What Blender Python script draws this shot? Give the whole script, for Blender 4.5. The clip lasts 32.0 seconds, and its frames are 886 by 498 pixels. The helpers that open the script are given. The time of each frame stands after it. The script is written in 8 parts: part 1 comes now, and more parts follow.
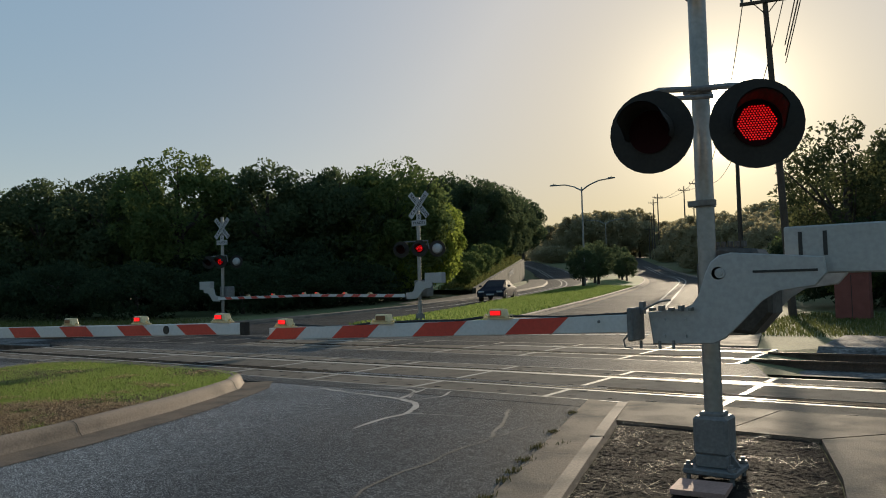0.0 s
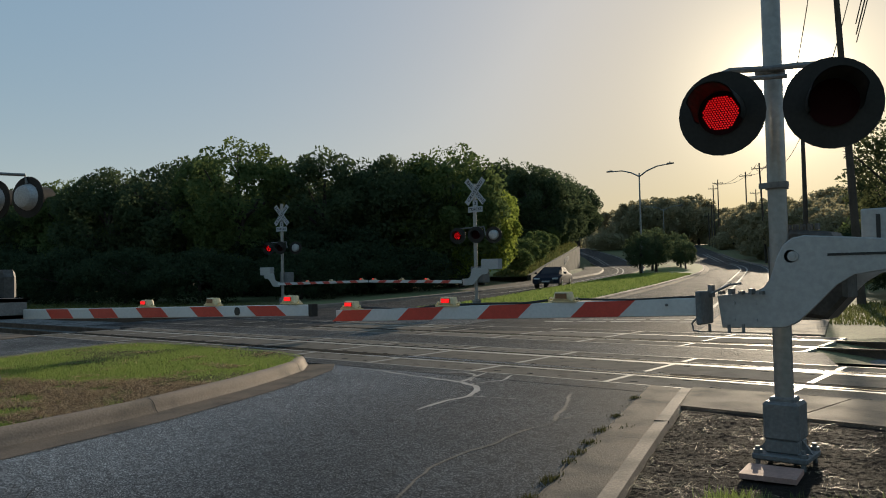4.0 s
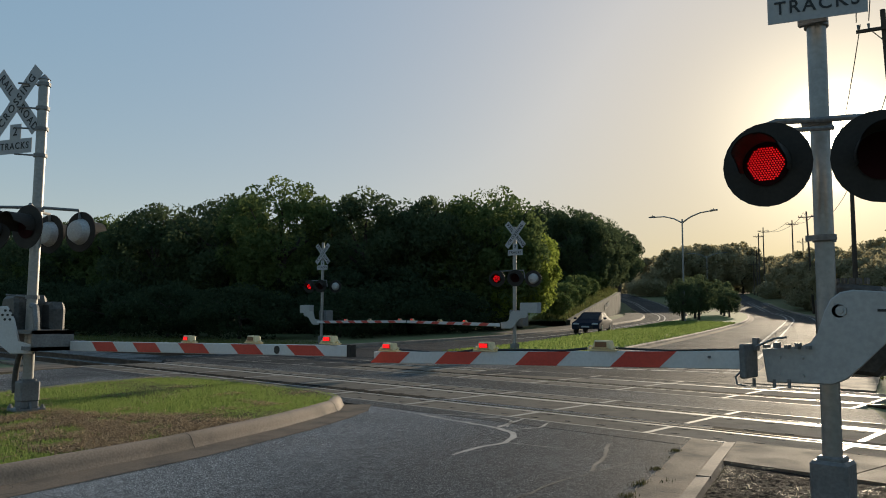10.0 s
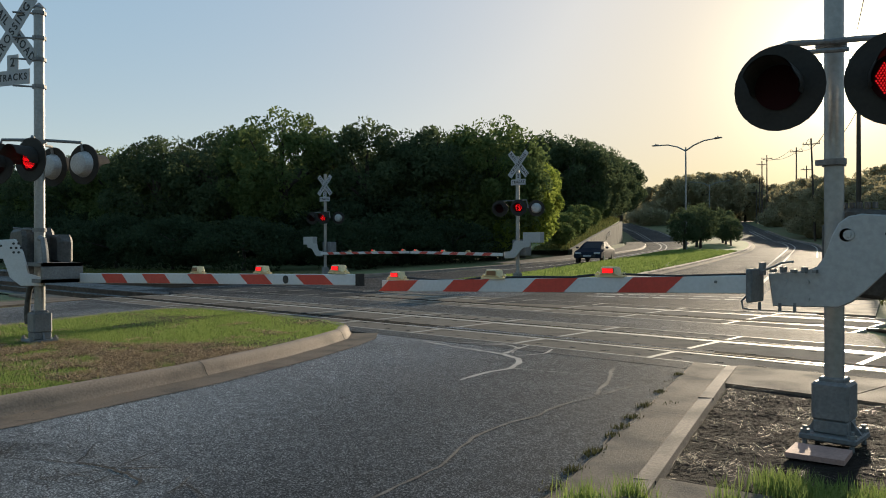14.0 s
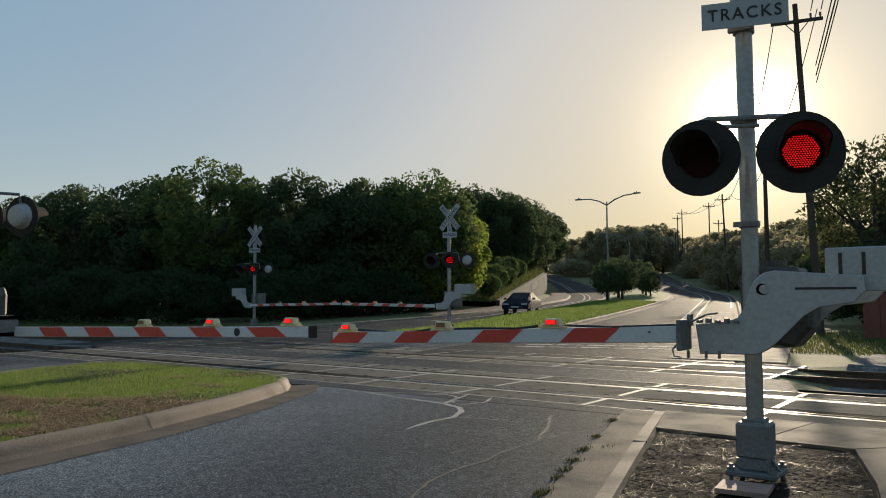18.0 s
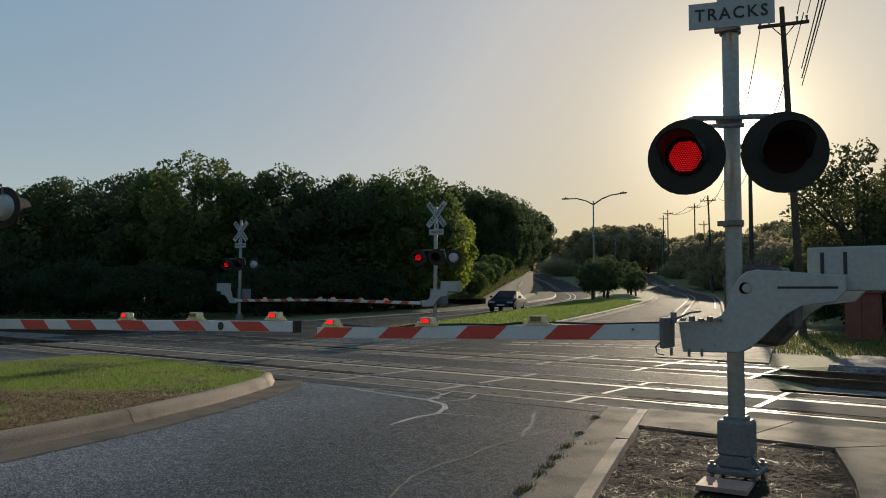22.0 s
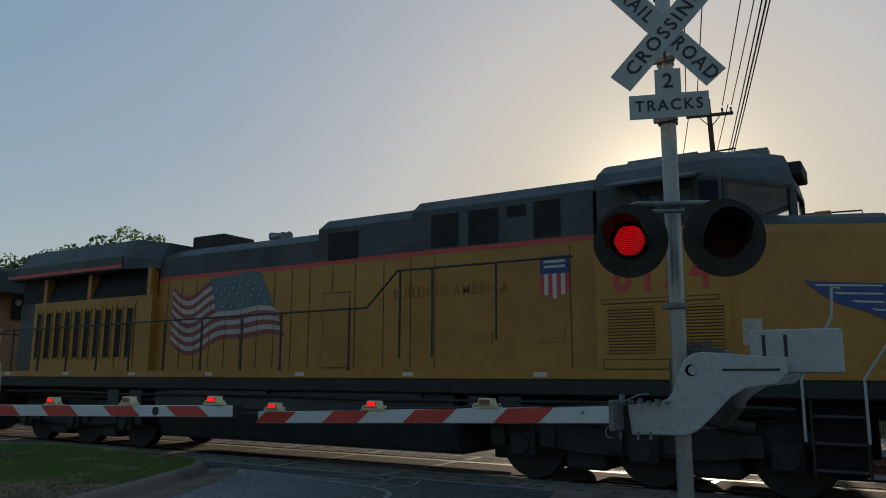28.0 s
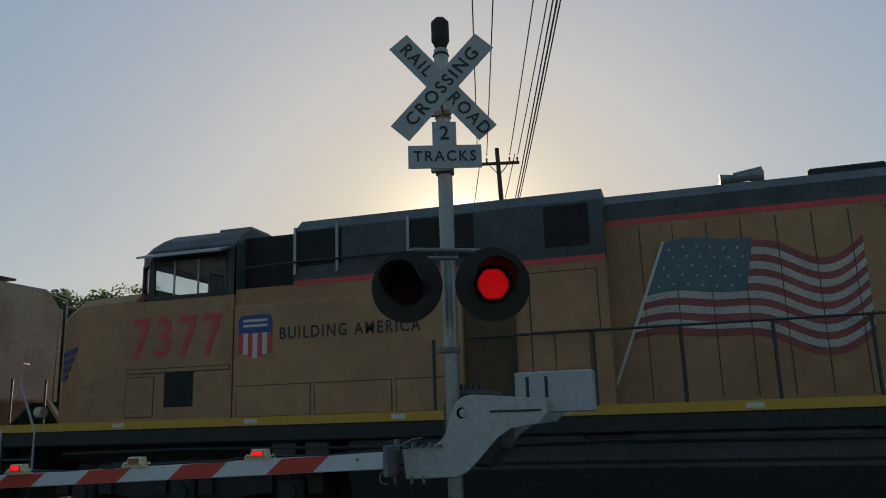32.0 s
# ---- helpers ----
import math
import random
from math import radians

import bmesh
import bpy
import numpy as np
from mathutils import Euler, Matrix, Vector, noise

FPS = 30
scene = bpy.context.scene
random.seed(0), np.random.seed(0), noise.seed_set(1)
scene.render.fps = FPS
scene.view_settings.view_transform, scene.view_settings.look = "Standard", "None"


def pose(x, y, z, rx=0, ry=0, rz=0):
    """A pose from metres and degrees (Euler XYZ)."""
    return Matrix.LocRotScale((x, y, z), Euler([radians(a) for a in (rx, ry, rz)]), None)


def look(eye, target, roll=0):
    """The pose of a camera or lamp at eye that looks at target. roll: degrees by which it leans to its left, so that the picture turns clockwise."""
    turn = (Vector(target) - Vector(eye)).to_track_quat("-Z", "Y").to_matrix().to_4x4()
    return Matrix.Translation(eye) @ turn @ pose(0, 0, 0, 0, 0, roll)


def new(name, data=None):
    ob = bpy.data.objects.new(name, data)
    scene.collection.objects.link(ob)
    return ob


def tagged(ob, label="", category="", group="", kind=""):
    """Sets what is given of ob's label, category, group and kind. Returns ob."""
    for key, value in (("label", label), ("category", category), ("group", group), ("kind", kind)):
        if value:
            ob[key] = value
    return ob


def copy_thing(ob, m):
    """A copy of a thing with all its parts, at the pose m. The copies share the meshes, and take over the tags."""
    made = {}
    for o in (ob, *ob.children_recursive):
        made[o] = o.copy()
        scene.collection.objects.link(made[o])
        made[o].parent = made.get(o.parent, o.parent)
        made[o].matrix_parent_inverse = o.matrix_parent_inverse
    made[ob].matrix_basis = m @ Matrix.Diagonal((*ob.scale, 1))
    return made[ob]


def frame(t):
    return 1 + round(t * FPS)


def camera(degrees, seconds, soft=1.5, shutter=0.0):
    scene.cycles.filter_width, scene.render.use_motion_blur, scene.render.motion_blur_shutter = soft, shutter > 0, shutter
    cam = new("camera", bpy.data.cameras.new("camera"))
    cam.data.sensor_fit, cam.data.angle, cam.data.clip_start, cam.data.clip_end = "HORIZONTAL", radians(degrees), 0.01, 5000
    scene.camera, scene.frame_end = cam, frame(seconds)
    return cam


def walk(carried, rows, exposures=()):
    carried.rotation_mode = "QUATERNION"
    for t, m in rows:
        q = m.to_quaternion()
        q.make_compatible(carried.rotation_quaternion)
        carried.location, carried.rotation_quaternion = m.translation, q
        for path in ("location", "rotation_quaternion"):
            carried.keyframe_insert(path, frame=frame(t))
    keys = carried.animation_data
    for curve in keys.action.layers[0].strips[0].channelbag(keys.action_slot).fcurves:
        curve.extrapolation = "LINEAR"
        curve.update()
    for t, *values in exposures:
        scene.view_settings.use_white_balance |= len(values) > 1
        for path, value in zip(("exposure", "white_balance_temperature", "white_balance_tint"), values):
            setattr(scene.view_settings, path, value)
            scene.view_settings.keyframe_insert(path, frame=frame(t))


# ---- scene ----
cam = camera(60.7, 32.0, 1.0)
PATH = [
    (0, (1.688, 0.206, 1.469), (0.529, 1.832, 1.57), -1.4),
    (0.5, (1.663, 0.152, 1.449), (0.506, 1.779, 1.572), -0.5),
    (1, (1.658, 0.124, 1.439), (0.501, 1.753, 1.544), 0.1),
    (1.5, (1.656, 0.12, 1.443), (0.486, 1.74, 1.541), -0.4),
    (2, (1.66, 0.113, 1.447), (0.461, 1.71, 1.558), -1.5),
    (2.5, (1.664, 0.105, 1.445), (0.439, 1.682, 1.559), -1.6),
    (3, (1.671, 0.096, 1.434), (0.417, 1.651, 1.524), -1.6),
    (3.5, (1.662, 0.098, 1.435), (0.401, 1.649, 1.495), -1.4),
    (5.5, (1.634, 0.108, 1.45), (0.306, 1.597, 1.581), -0.3),
    (6, (1.64, 0.113, 1.469), (0.298, 1.594, 1.547), 0.2),
    (6.5, (1.618, 0.118, 1.446), (0.207, 1.534, 1.511), 0.9),
    (7, (1.635, 0.086, 1.442), (0.158, 1.434, 1.457), 0.9),
    (7.5, (1.632, 0.093, 1.43), (0.169, 1.456, 1.386), 1.4),
    (8, (1.645, 0.082, 1.435), (0.229, 1.494, 1.383), 1.7),
    (8.5, (1.635, 0.081, 1.437), (0.263, 1.537, 1.414), 2.0),
    (9, (1.634, 0.086, 1.445), (0.274, 1.552, 1.495), 1.6),
    (9.5, (1.646, 0.082, 1.475), (0.284, 1.539, 1.625), 1.1),
    (10, (1.66, 0.082, 1.459), (0.313, 1.55, 1.639), 0.4),
    (10.5, (1.658, 0.095, 1.452), (0.338, 1.59, 1.602), -0.6),
    (11, (1.661, 0.099, 1.453), (0.355, 1.609, 1.576), -0.8),
    (11.5, (1.659, 0.085, 1.443), (0.346, 1.591, 1.535), -0.3),
    (12, (1.66, 0.085, 1.439), (0.328, 1.576, 1.483), -0.7),
    (12.5, (1.655, 0.095, 1.438), (0.3, 1.566, 1.441), -1.1),
    (13, (1.652, 0.075, 1.435), (0.285, 1.535, 1.398), -1.1),
    (13.5, (1.642, 0.064, 1.434), (0.274, 1.523, 1.396), -0.8),
    (14, (1.632, 0.037, 1.436), (0.277, 1.508, 1.434), -0.1),
    (14.5, (1.608, 0.002, 1.43), (0.314, 1.527, 1.44), 0.2),
    (16.5, (1.684, -0.349, 1.432), (0.483, 1.251, 1.451), -0.6),
    (17, (1.7, -0.363, 1.434), (0.492, 1.23, 1.487), -1.4),
    (17.5, (1.698, -0.378, 1.439), (0.495, 1.218, 1.496), -1.4),
    (18, (1.705, -0.395, 1.456), (0.502, 1.198, 1.588), -0.2),
    (18.5, (1.706, -0.369, 1.472), (0.509, 1.215, 1.712), 1.3),
    (19, (1.713, -0.391, 1.442), (0.519, 1.199, 1.656), 2.1),
    (19.5, (1.706, -0.383, 1.439), (0.521, 1.22, 1.595), 1.8),
    (20, (1.705, -0.38, 1.441), (0.527, 1.231, 1.57), 1.2),
    (20.5, (1.706, -0.386, 1.437), (0.532, 1.229, 1.561), 1.0),
    (21, (1.705, -0.389, 1.439), (0.53, 1.224, 1.563), 1.1),
    (21.5, (1.71, -0.385, 1.437), (0.531, 1.225, 1.562), 0.8),
    (22, (1.71, -0.385, 1.439), (0.535, 1.229, 1.565), 0.4),
    (22.5, (1.708, -0.388, 1.437), (0.537, 1.228, 1.568), 0.0),
    (23, (1.72, -0.375, 1.445), (0.58, 1.262, 1.592), -0.5),
    (23.5, (1.713, -0.359, 1.444), (0.623, 1.31, 1.603), -0.7),
    (24, (1.71, -0.374, 1.446), (0.644, 1.311, 1.607), -0.1),
    (24.5, (1.71, -0.383, 1.45), (0.648, 1.304, 1.614), 0.2),
    (26.5, (1.69, -0.411, 1.447), (0.636, 1.28, 1.626), -0.5),
    (27, (1.667, -0.418, 1.451), (0.62, 1.274, 1.652), -0.2),
    (27.5, (1.65, -0.426, 1.448), (0.606, 1.26, 1.709), 0.7),
    (28, (1.635, -0.401, 1.465), (0.603, 1.28, 1.798), 0.2),
    (28.5, (1.657, -0.354, 1.516), (0.622, 1.311, 1.915), 0.1),
    (29, (1.678, -0.362, 1.497), (0.613, 1.275, 1.931), 0.3),
    (29.5, (1.732, -0.326, 1.497), (0.699, 1.325, 1.956), -0.3),
    (30, (1.759, -0.293, 1.493), (0.773, 1.394, 1.922), -1.6),
    (30.5, (1.746, -0.282, 1.495), (0.756, 1.417, 1.859), -2.5),
    (31, (1.752, -0.301, 1.494), (0.784, 1.411, 1.859), -2.1),
    (31.5, (1.764, -0.269, 1.517), (0.981, 1.53, 1.906), -1.7),
    (32, (1.801, -0.31, 1.523), (1.253, 1.566, 1.947), -1.9),
]
EXPO = ((0, 0.0), (3.5, -0.05), (5.5, -0.05), (6, 0.0), (7, 0.26), (8, 0.42), (9, 0.32), (10, 0.04), (11, -0.1), (12, 0.05), (13, 0.37), (14.5, 0.29), (16.5, 0.15), (20, -0.1), (24.5, -0.15), (27, -0.22), (28, -0.15), (32, -0.08))
walk(cam, [(t, look(eye, target, roll)) for t, eye, target, roll in PATH], EXPO)

# ---- world, sun, exposure ----
SUN = Vector((-0.247, 0.945, 0.213)).normalized()
SUN_EL = math.asin(SUN.z)
SUN_AZ = math.atan2(SUN.x, SUN.y)
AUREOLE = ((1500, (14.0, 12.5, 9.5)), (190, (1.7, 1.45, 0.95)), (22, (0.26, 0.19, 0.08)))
world = bpy.data.worlds.new("evening_sky")
scene.world = world
world.use_nodes = True
wn = world.node_tree.nodes
sky = wn.new("ShaderNodeTexSky")
sky.sky_type = "NISHITA"
sky.sun_disc = False
sky.sun_elevation = SUN_EL
sky.sun_rotation = SUN_AZ
sky.altitude = 150.0
sky.air_density = 1.0
sky.dust_density = 1.3
sky.ozone_density = 2.0
# haze evens the evening sky out: a gentle power on its radiance, then its colour restored
haze = wn.new("ShaderNodeGamma")
haze.inputs[1].default_value = 0.155
tone = wn.new("ShaderNodeHueSaturation")
tone.inputs["Saturation"].default_value = 4.1
world.node_tree.links.new(sky.outputs[0], haze.inputs[0])
world.node_tree.links.new(haze.outputs[0], tone.inputs["Color"])
wl = world.node_tree.links
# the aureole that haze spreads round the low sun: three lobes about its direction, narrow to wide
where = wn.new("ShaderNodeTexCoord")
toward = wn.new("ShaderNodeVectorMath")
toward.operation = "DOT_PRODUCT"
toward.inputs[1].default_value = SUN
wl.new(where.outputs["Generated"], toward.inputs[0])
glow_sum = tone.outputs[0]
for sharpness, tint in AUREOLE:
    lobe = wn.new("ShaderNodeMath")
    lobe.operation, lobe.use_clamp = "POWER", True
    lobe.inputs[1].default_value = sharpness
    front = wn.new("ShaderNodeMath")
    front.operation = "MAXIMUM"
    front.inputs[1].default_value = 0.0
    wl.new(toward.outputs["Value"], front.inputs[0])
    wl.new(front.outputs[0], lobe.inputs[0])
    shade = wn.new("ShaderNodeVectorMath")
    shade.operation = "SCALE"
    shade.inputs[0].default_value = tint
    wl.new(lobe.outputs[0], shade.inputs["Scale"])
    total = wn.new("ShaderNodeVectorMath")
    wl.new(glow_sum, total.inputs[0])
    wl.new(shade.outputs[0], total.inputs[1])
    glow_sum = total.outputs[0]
# away from the sun the evening sky is dimmer
dim = wn.new("ShaderNodeMapRange")
dim.interpolation_type = "SMOOTHSTEP"
dim.inputs["From Min"].default_value, dim.inputs["From Max"].default_value = -0.8, 0.6
dim.inputs["To Min"].default_value, dim.inputs["To Max"].default_value = 0.88, 1.0
wl.new(toward.outputs["Value"], dim.inputs[0])
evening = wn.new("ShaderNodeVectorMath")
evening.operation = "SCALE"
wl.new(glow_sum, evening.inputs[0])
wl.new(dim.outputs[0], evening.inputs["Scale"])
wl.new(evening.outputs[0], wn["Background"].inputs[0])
wn["Background"].inputs[1].default_value = 0.41
sun_data = bpy.data.lights.new("sun", "SUN")
sun_data.energy = 5.0
sun_data.angle = radians(0.6)
sun_data.color = (1.0, 0.83, 0.60)
sun = new("sun", sun_data)
sun.matrix_world = look(Vector((0, 0, 30)) + SUN * 10, Vector((0, 0, 30)))

# ---- materials ----
MATS = {}


def mat(name, color, rough=0.8, metal=0.0, spread=0.15, scale=4.0, fine=40.0, bump=0.2, stain=None, stain_amount=0.5,
        glow=0.0, per_object=0.0, spec=0.5, coat=0.0, rough_var=0.15, grit=0.0):
    """A surface with variation at two scales, a bump and, where wanted, stains of a second colour."""
    m = bpy.data.materials.new(name)
    m.use_nodes = True
    n, l = m.node_tree.nodes, m.node_tree.links
    b = n["Principled BSDF"]
    geo = n.new("ShaderNodeTexCoord")
    big, small = n.new("ShaderNodeTexNoise"), n.new("ShaderNodeTexNoise")
    big.inputs["Scale"].default_value, big.inputs["Detail"].default_value = scale, 5
    small.inputs["Scale"].default_value, small.inputs["Detail"].default_value = fine, 3
    for t in (big, small):
        l.new(geo.outputs["Object"], t.inputs["Vector"])
    mix = n.new("ShaderNodeMix")
    mix.data_type = "RGBA"
    c2 = stain or tuple(v * (1 - spread * 2) for v in color)
    mix.inputs[6].default_value, mix.inputs[7].default_value = (*color, 1), (*c2, 1)
    ramp = n.new("ShaderNodeMapRange")
    ramp.inputs["From Min"].default_value, ramp.inputs["From Max"].default_value = (0.45, 0.7) if stain else (0.3, 0.7)
    ramp.inputs["To Max"].default_value = stain_amount if stain else 0.8
    l.new(big.outputs[0], ramp.inputs[0])
    l.new(ramp.outputs[0], mix.inputs[0])
    hsv = n.new("ShaderNodeHueSaturation")
    l.new(mix.outputs[2], hsv.inputs["Color"])
    val = n.new("ShaderNodeMapRange")
    val.inputs["From Min"].default_value, val.inputs["From Max"].default_value = 0.34, 0.66
    val.inputs["To Min"].default_value, val.inputs["To Max"].default_value = 1 - spread, 1 + spread
    l.new(small.outputs[0], val.inputs[0])
    out = val.outputs[0]
    if per_object:
        info = n.new("ShaderNodeObjectInfo")
        r = n.new("ShaderNodeMapRange")
        r.inputs["To Min"].default_value, r.inputs["To Max"].default_value = 1 - per_object, 1 + per_object
        l.new(info.outputs["Random"], r.inputs[0])
        mul = n.new("ShaderNodeMath")
        mul.operation = "MULTIPLY"
        l.new(out, mul.inputs[0])
        l.new(r.outputs[0], mul.inputs[1])
        out = mul.outputs[0]
    l.new(out, hsv.inputs["Value"])
    l.new(hsv.outputs[0], b.inputs["Base Color"])
    rr = n.new("ShaderNodeMapRange")
    rr.inputs["To Min"].default_value, rr.inputs["To Max"].default_value = max(rough - rough_var, 0.03), min(rough + rough_var, 1)
    l.new(big.outputs[0], rr.inputs[0])
    l.new(rr.outputs[0], b.inputs["Roughness"])
    b.inputs["Metallic"].default_value = metal
    b.inputs["Specular IOR Level"].default_value = spec
    b.inputs["Coat Weight"].default_value = coat
    b.inputs["Diffuse Roughness"].default_value = grit
    if bump:
        bp = n.new("ShaderNodeBump")
        bp.inputs["Strength"].default_value, bp.inputs["Distance"].default_value = bump, 0.01
        l.new(small.outputs[0], bp.inputs["Height"])
        l.new(bp.outputs[0], b.inputs["Normal"])
    if glow:
        b.inputs["Emission Color"].default_value, b.inputs["Emission Strength"].default_value = (*color, 1), glow
    MATS[name] = m
    return m


def leaf_mat(name, color, light, through_=0.45):
    m = bpy.data.materials.new(name)
    m.use_nodes = True
    n, l = m.node_tree.nodes, m.node_tree.links
    n.remove(n["Principled BSDF"])
    geo = n.new("ShaderNodeNewGeometry")
    mix = n.new("ShaderNodeMix")
    mix.data_type = "RGBA"
    mix.inputs[6].default_value, mix.inputs[7].default_value = (*color, 1), (*light, 1)
    l.new(geo.outputs["Random Per Island"], mix.inputs[0])
    d, t, a = n.new("ShaderNodeBsdfDiffuse"), n.new("ShaderNodeBsdfTranslucent"), n.new("ShaderNodeMixShader")
    l.new(mix.outputs[2], d.inputs[0])
    l.new(mix.outputs[2], t.inputs[0])
    a.inputs[0].default_value = through_
    l.new(d.outputs[0], a.inputs[1])
    l.new(t.outputs[0], a.inputs[2])
    l.new(a.outputs[0], n["Material Output"].inputs[0])
    MATS[name] = m
    return m


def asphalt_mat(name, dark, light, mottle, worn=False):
    """Worn asphalt: aggregate chips of different greys, a chip relief, broad mottling; worn: a painted shade ramp, dark
    by the gutter towards the sun, paler away from it.
    """
    m = bpy.data.materials.new(name)
    m.use_nodes = True
    n, l = m.node_tree.nodes, m.node_tree.links
    b = n["Principled BSDF"]
    co = n.new("ShaderNodeTexCoord")
    chip, wide, mid = n.new("ShaderNodeTexVoronoi"), n.new("ShaderNodeTexNoise"), n.new("ShaderNodeTexNoise")
    chip.inputs["Scale"].default_value = 135
    wide.inputs["Scale"].default_value, wide.inputs["Detail"].default_value = 0.55, 6
    mid.inputs["Scale"].default_value, mid.inputs["Detail"].default_value = 9, 4
    for t in (chip, wide, mid):
        l.new(co.outputs["Object"], t.inputs["Vector"])
    grey = n.new("ShaderNodeSeparateColor")
    l.new(chip.outputs["Color"], grey.inputs[0])
    power = n.new("ShaderNodeMath")
    power.operation = "POWER"
    power.inputs[1].default_value = 3.6
    l.new(grey.outputs[0], power.inputs[0])
    mix = n.new("ShaderNodeMix")
    mix.data_type = "RGBA"
    mix.inputs[6].default_value, mix.inputs[7].default_value = (*dark, 1), (*light, 1)
    l.new(power.outputs[0], mix.inputs[0])
    hsv = n.new("ShaderNodeHueSaturation")
    l.new(mix.outputs[2], hsv.inputs["Color"])
    value, value2, mul = n.new("ShaderNodeMapRange"), n.new("ShaderNodeMapRange"), n.new("ShaderNodeMath")
    for v, lo, hi in ((value, 1 - mottle, 1 + mottle), (value2, 0.82, 1.18)):
        v.inputs["From Min"].default_value, v.inputs["From Max"].default_value = 0.32, 0.68
        v.inputs["To Min"].default_value, v.inputs["To Max"].default_value = lo, hi
    l.new(wide.outputs[0], value.inputs[0])
    l.new(mid.outputs[0], value2.inputs[0])
    mul.operation = "MULTIPLY"
    l.new(value.outputs[0], mul.inputs[0])
    l.new(value2.outputs[0], mul.inputs[1])
    out = mul.outputs[0]
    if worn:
        # ramp across the road paints the shaded look chips have against the low sun
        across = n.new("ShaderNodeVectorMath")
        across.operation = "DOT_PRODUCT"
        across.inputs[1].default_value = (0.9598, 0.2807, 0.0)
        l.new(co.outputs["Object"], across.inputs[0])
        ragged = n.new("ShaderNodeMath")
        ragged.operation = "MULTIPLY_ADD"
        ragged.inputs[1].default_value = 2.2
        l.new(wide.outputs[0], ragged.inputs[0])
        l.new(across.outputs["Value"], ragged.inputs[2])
        shade_ramp = n.new("ShaderNodeMapRange")
        shade_ramp.interpolation_type = "SMOOTHSTEP"
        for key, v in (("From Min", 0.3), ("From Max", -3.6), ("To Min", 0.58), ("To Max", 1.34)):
            shade_ramp.inputs[key].default_value = v
        l.new(ragged.outputs[0], shade_ramp.inputs[0])
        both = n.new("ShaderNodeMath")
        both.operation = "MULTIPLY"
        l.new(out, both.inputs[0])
        l.new(shade_ramp.outputs[0], both.inputs[1])
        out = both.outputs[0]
    l.new(out, hsv.inputs["Value"])
    l.new(hsv.outputs[0], b.inputs["Base Color"])
    b.inputs["Roughness"].default_value = 0.74
    b.inputs["Diffuse Roughness"].default_value = 0.6
    b.inputs["Specular IOR Level"].default_value = 0.02
    bump = n.new("ShaderNodeBump")
    bump.inputs["Strength"].default_value, bump.inputs["Distance"].default_value = 0.8, 0.006
    l.new(grey.outputs[1], bump.inputs["Height"])
    l.new(bump.outputs[0], b.inputs["Normal"])
    MATS[name] = m
    return m


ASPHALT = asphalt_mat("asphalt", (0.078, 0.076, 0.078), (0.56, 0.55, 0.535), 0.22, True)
# darker grey: the chips' shaded sides, seen against the sun, put into the colour
ASPHALT_DARK = asphalt_mat("asphalt_dark", (0.058, 0.055, 0.053), (0.28, 0.272, 0.265), 0.35)
ASPHALT_OLD = asphalt_mat("asphalt_old", (0.07, 0.068, 0.067), (0.42, 0.41, 0.40), 0.3)
ASPHALT_PALE = asphalt_mat("asphalt_pale", (0.082, 0.080, 0.080), (0.50, 0.49, 0.475), 0.3)
# far road: the same chip shade towards the sun painted in as darker asphalt
ASPHALT_FAR = asphalt_mat("asphalt_far", (0.038, 0.037, 0.037), (0.17, 0.165, 0.16), 0.3)
SEAL_OLD = mat("crack_sealant_old", (0.125, 0.12, 0.116), 0.85, spread=0.3, scale=6, fine=70, bump=0.1, spec=0.15)
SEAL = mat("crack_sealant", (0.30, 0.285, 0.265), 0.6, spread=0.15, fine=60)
CRACK = mat("crack_dark", (0.015, 0.014, 0.013), 0.9, bump=0)
CONCRETE = mat("concrete", (0.215, 0.158, 0.115), 0.8, spread=0.16, scale=2.2, fine=70, bump=0.5, stain=(0.10, 0.085, 0.07), stain_amount=0.8, per_object=0.08, spec=0.05, grit=0.5)
PANEL = mat("panel_concrete", (0.178, 0.149, 0.121), 0.95, spread=0.2, scale=2.5, fine=60, bump=0.2, stain=(0.115, 0.095, 0.077), stain_amount=0.8, per_object=0.12, spec=0.03, rough_var=0.04, grit=0.5)
KERB = mat("kerb_concrete", (0.20, 0.152, 0.114), 0.85, spread=0.18, scale=1.6, fine=50, bump=0.25, stain=(0.085, 0.072, 0.057), stain_amount=0.8, per_object=0.08)
STEEL_EDGE = mat("rail_polished", (0.36, 0.34, 0.31), 0.18, metal=1.0, spread=0.08, bump=0.03, rough_var=0.05)
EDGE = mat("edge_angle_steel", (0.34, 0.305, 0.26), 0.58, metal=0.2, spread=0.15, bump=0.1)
CAR_GLASS = mat("car_glass", (0.012, 0.016, 0.022), 0.4, bump=0, spread=0.05, spec=0.06)
RAIL_RUST = mat("rail_rust", (0.12, 0.075, 0.05), 0.7, metal=0.3, spread=0.25)
RUBBER = mat("flangeway_rubber", (0.008, 0.008, 0.008), 0.95, spec=0.03, rough_var=0.04)
MEDIAN_SOIL = mat("median_soil", (0.11, 0.075, 0.05), 0.95, spread=0.4, scale=3, fine=50, bump=1.0, stain=(0.05, 0.036, 0.024), grit=1.0, spec=0.05)
DIRT = mat("dirt", (0.022, 0.016, 0.0125), 0.95, spread=0.6, scale=5, fine=150, bump=1.0, stain=(0.040, 0.028, 0.020), grit=1.0, spec=0.1)
GROUND = mat("dry_grass_ground", (0.10, 0.115, 0.035), 0.95, spread=0.3, scale=0.25, fine=14, bump=1.0, stain=(0.15, 0.125, 0.06), stain_amount=0.7)
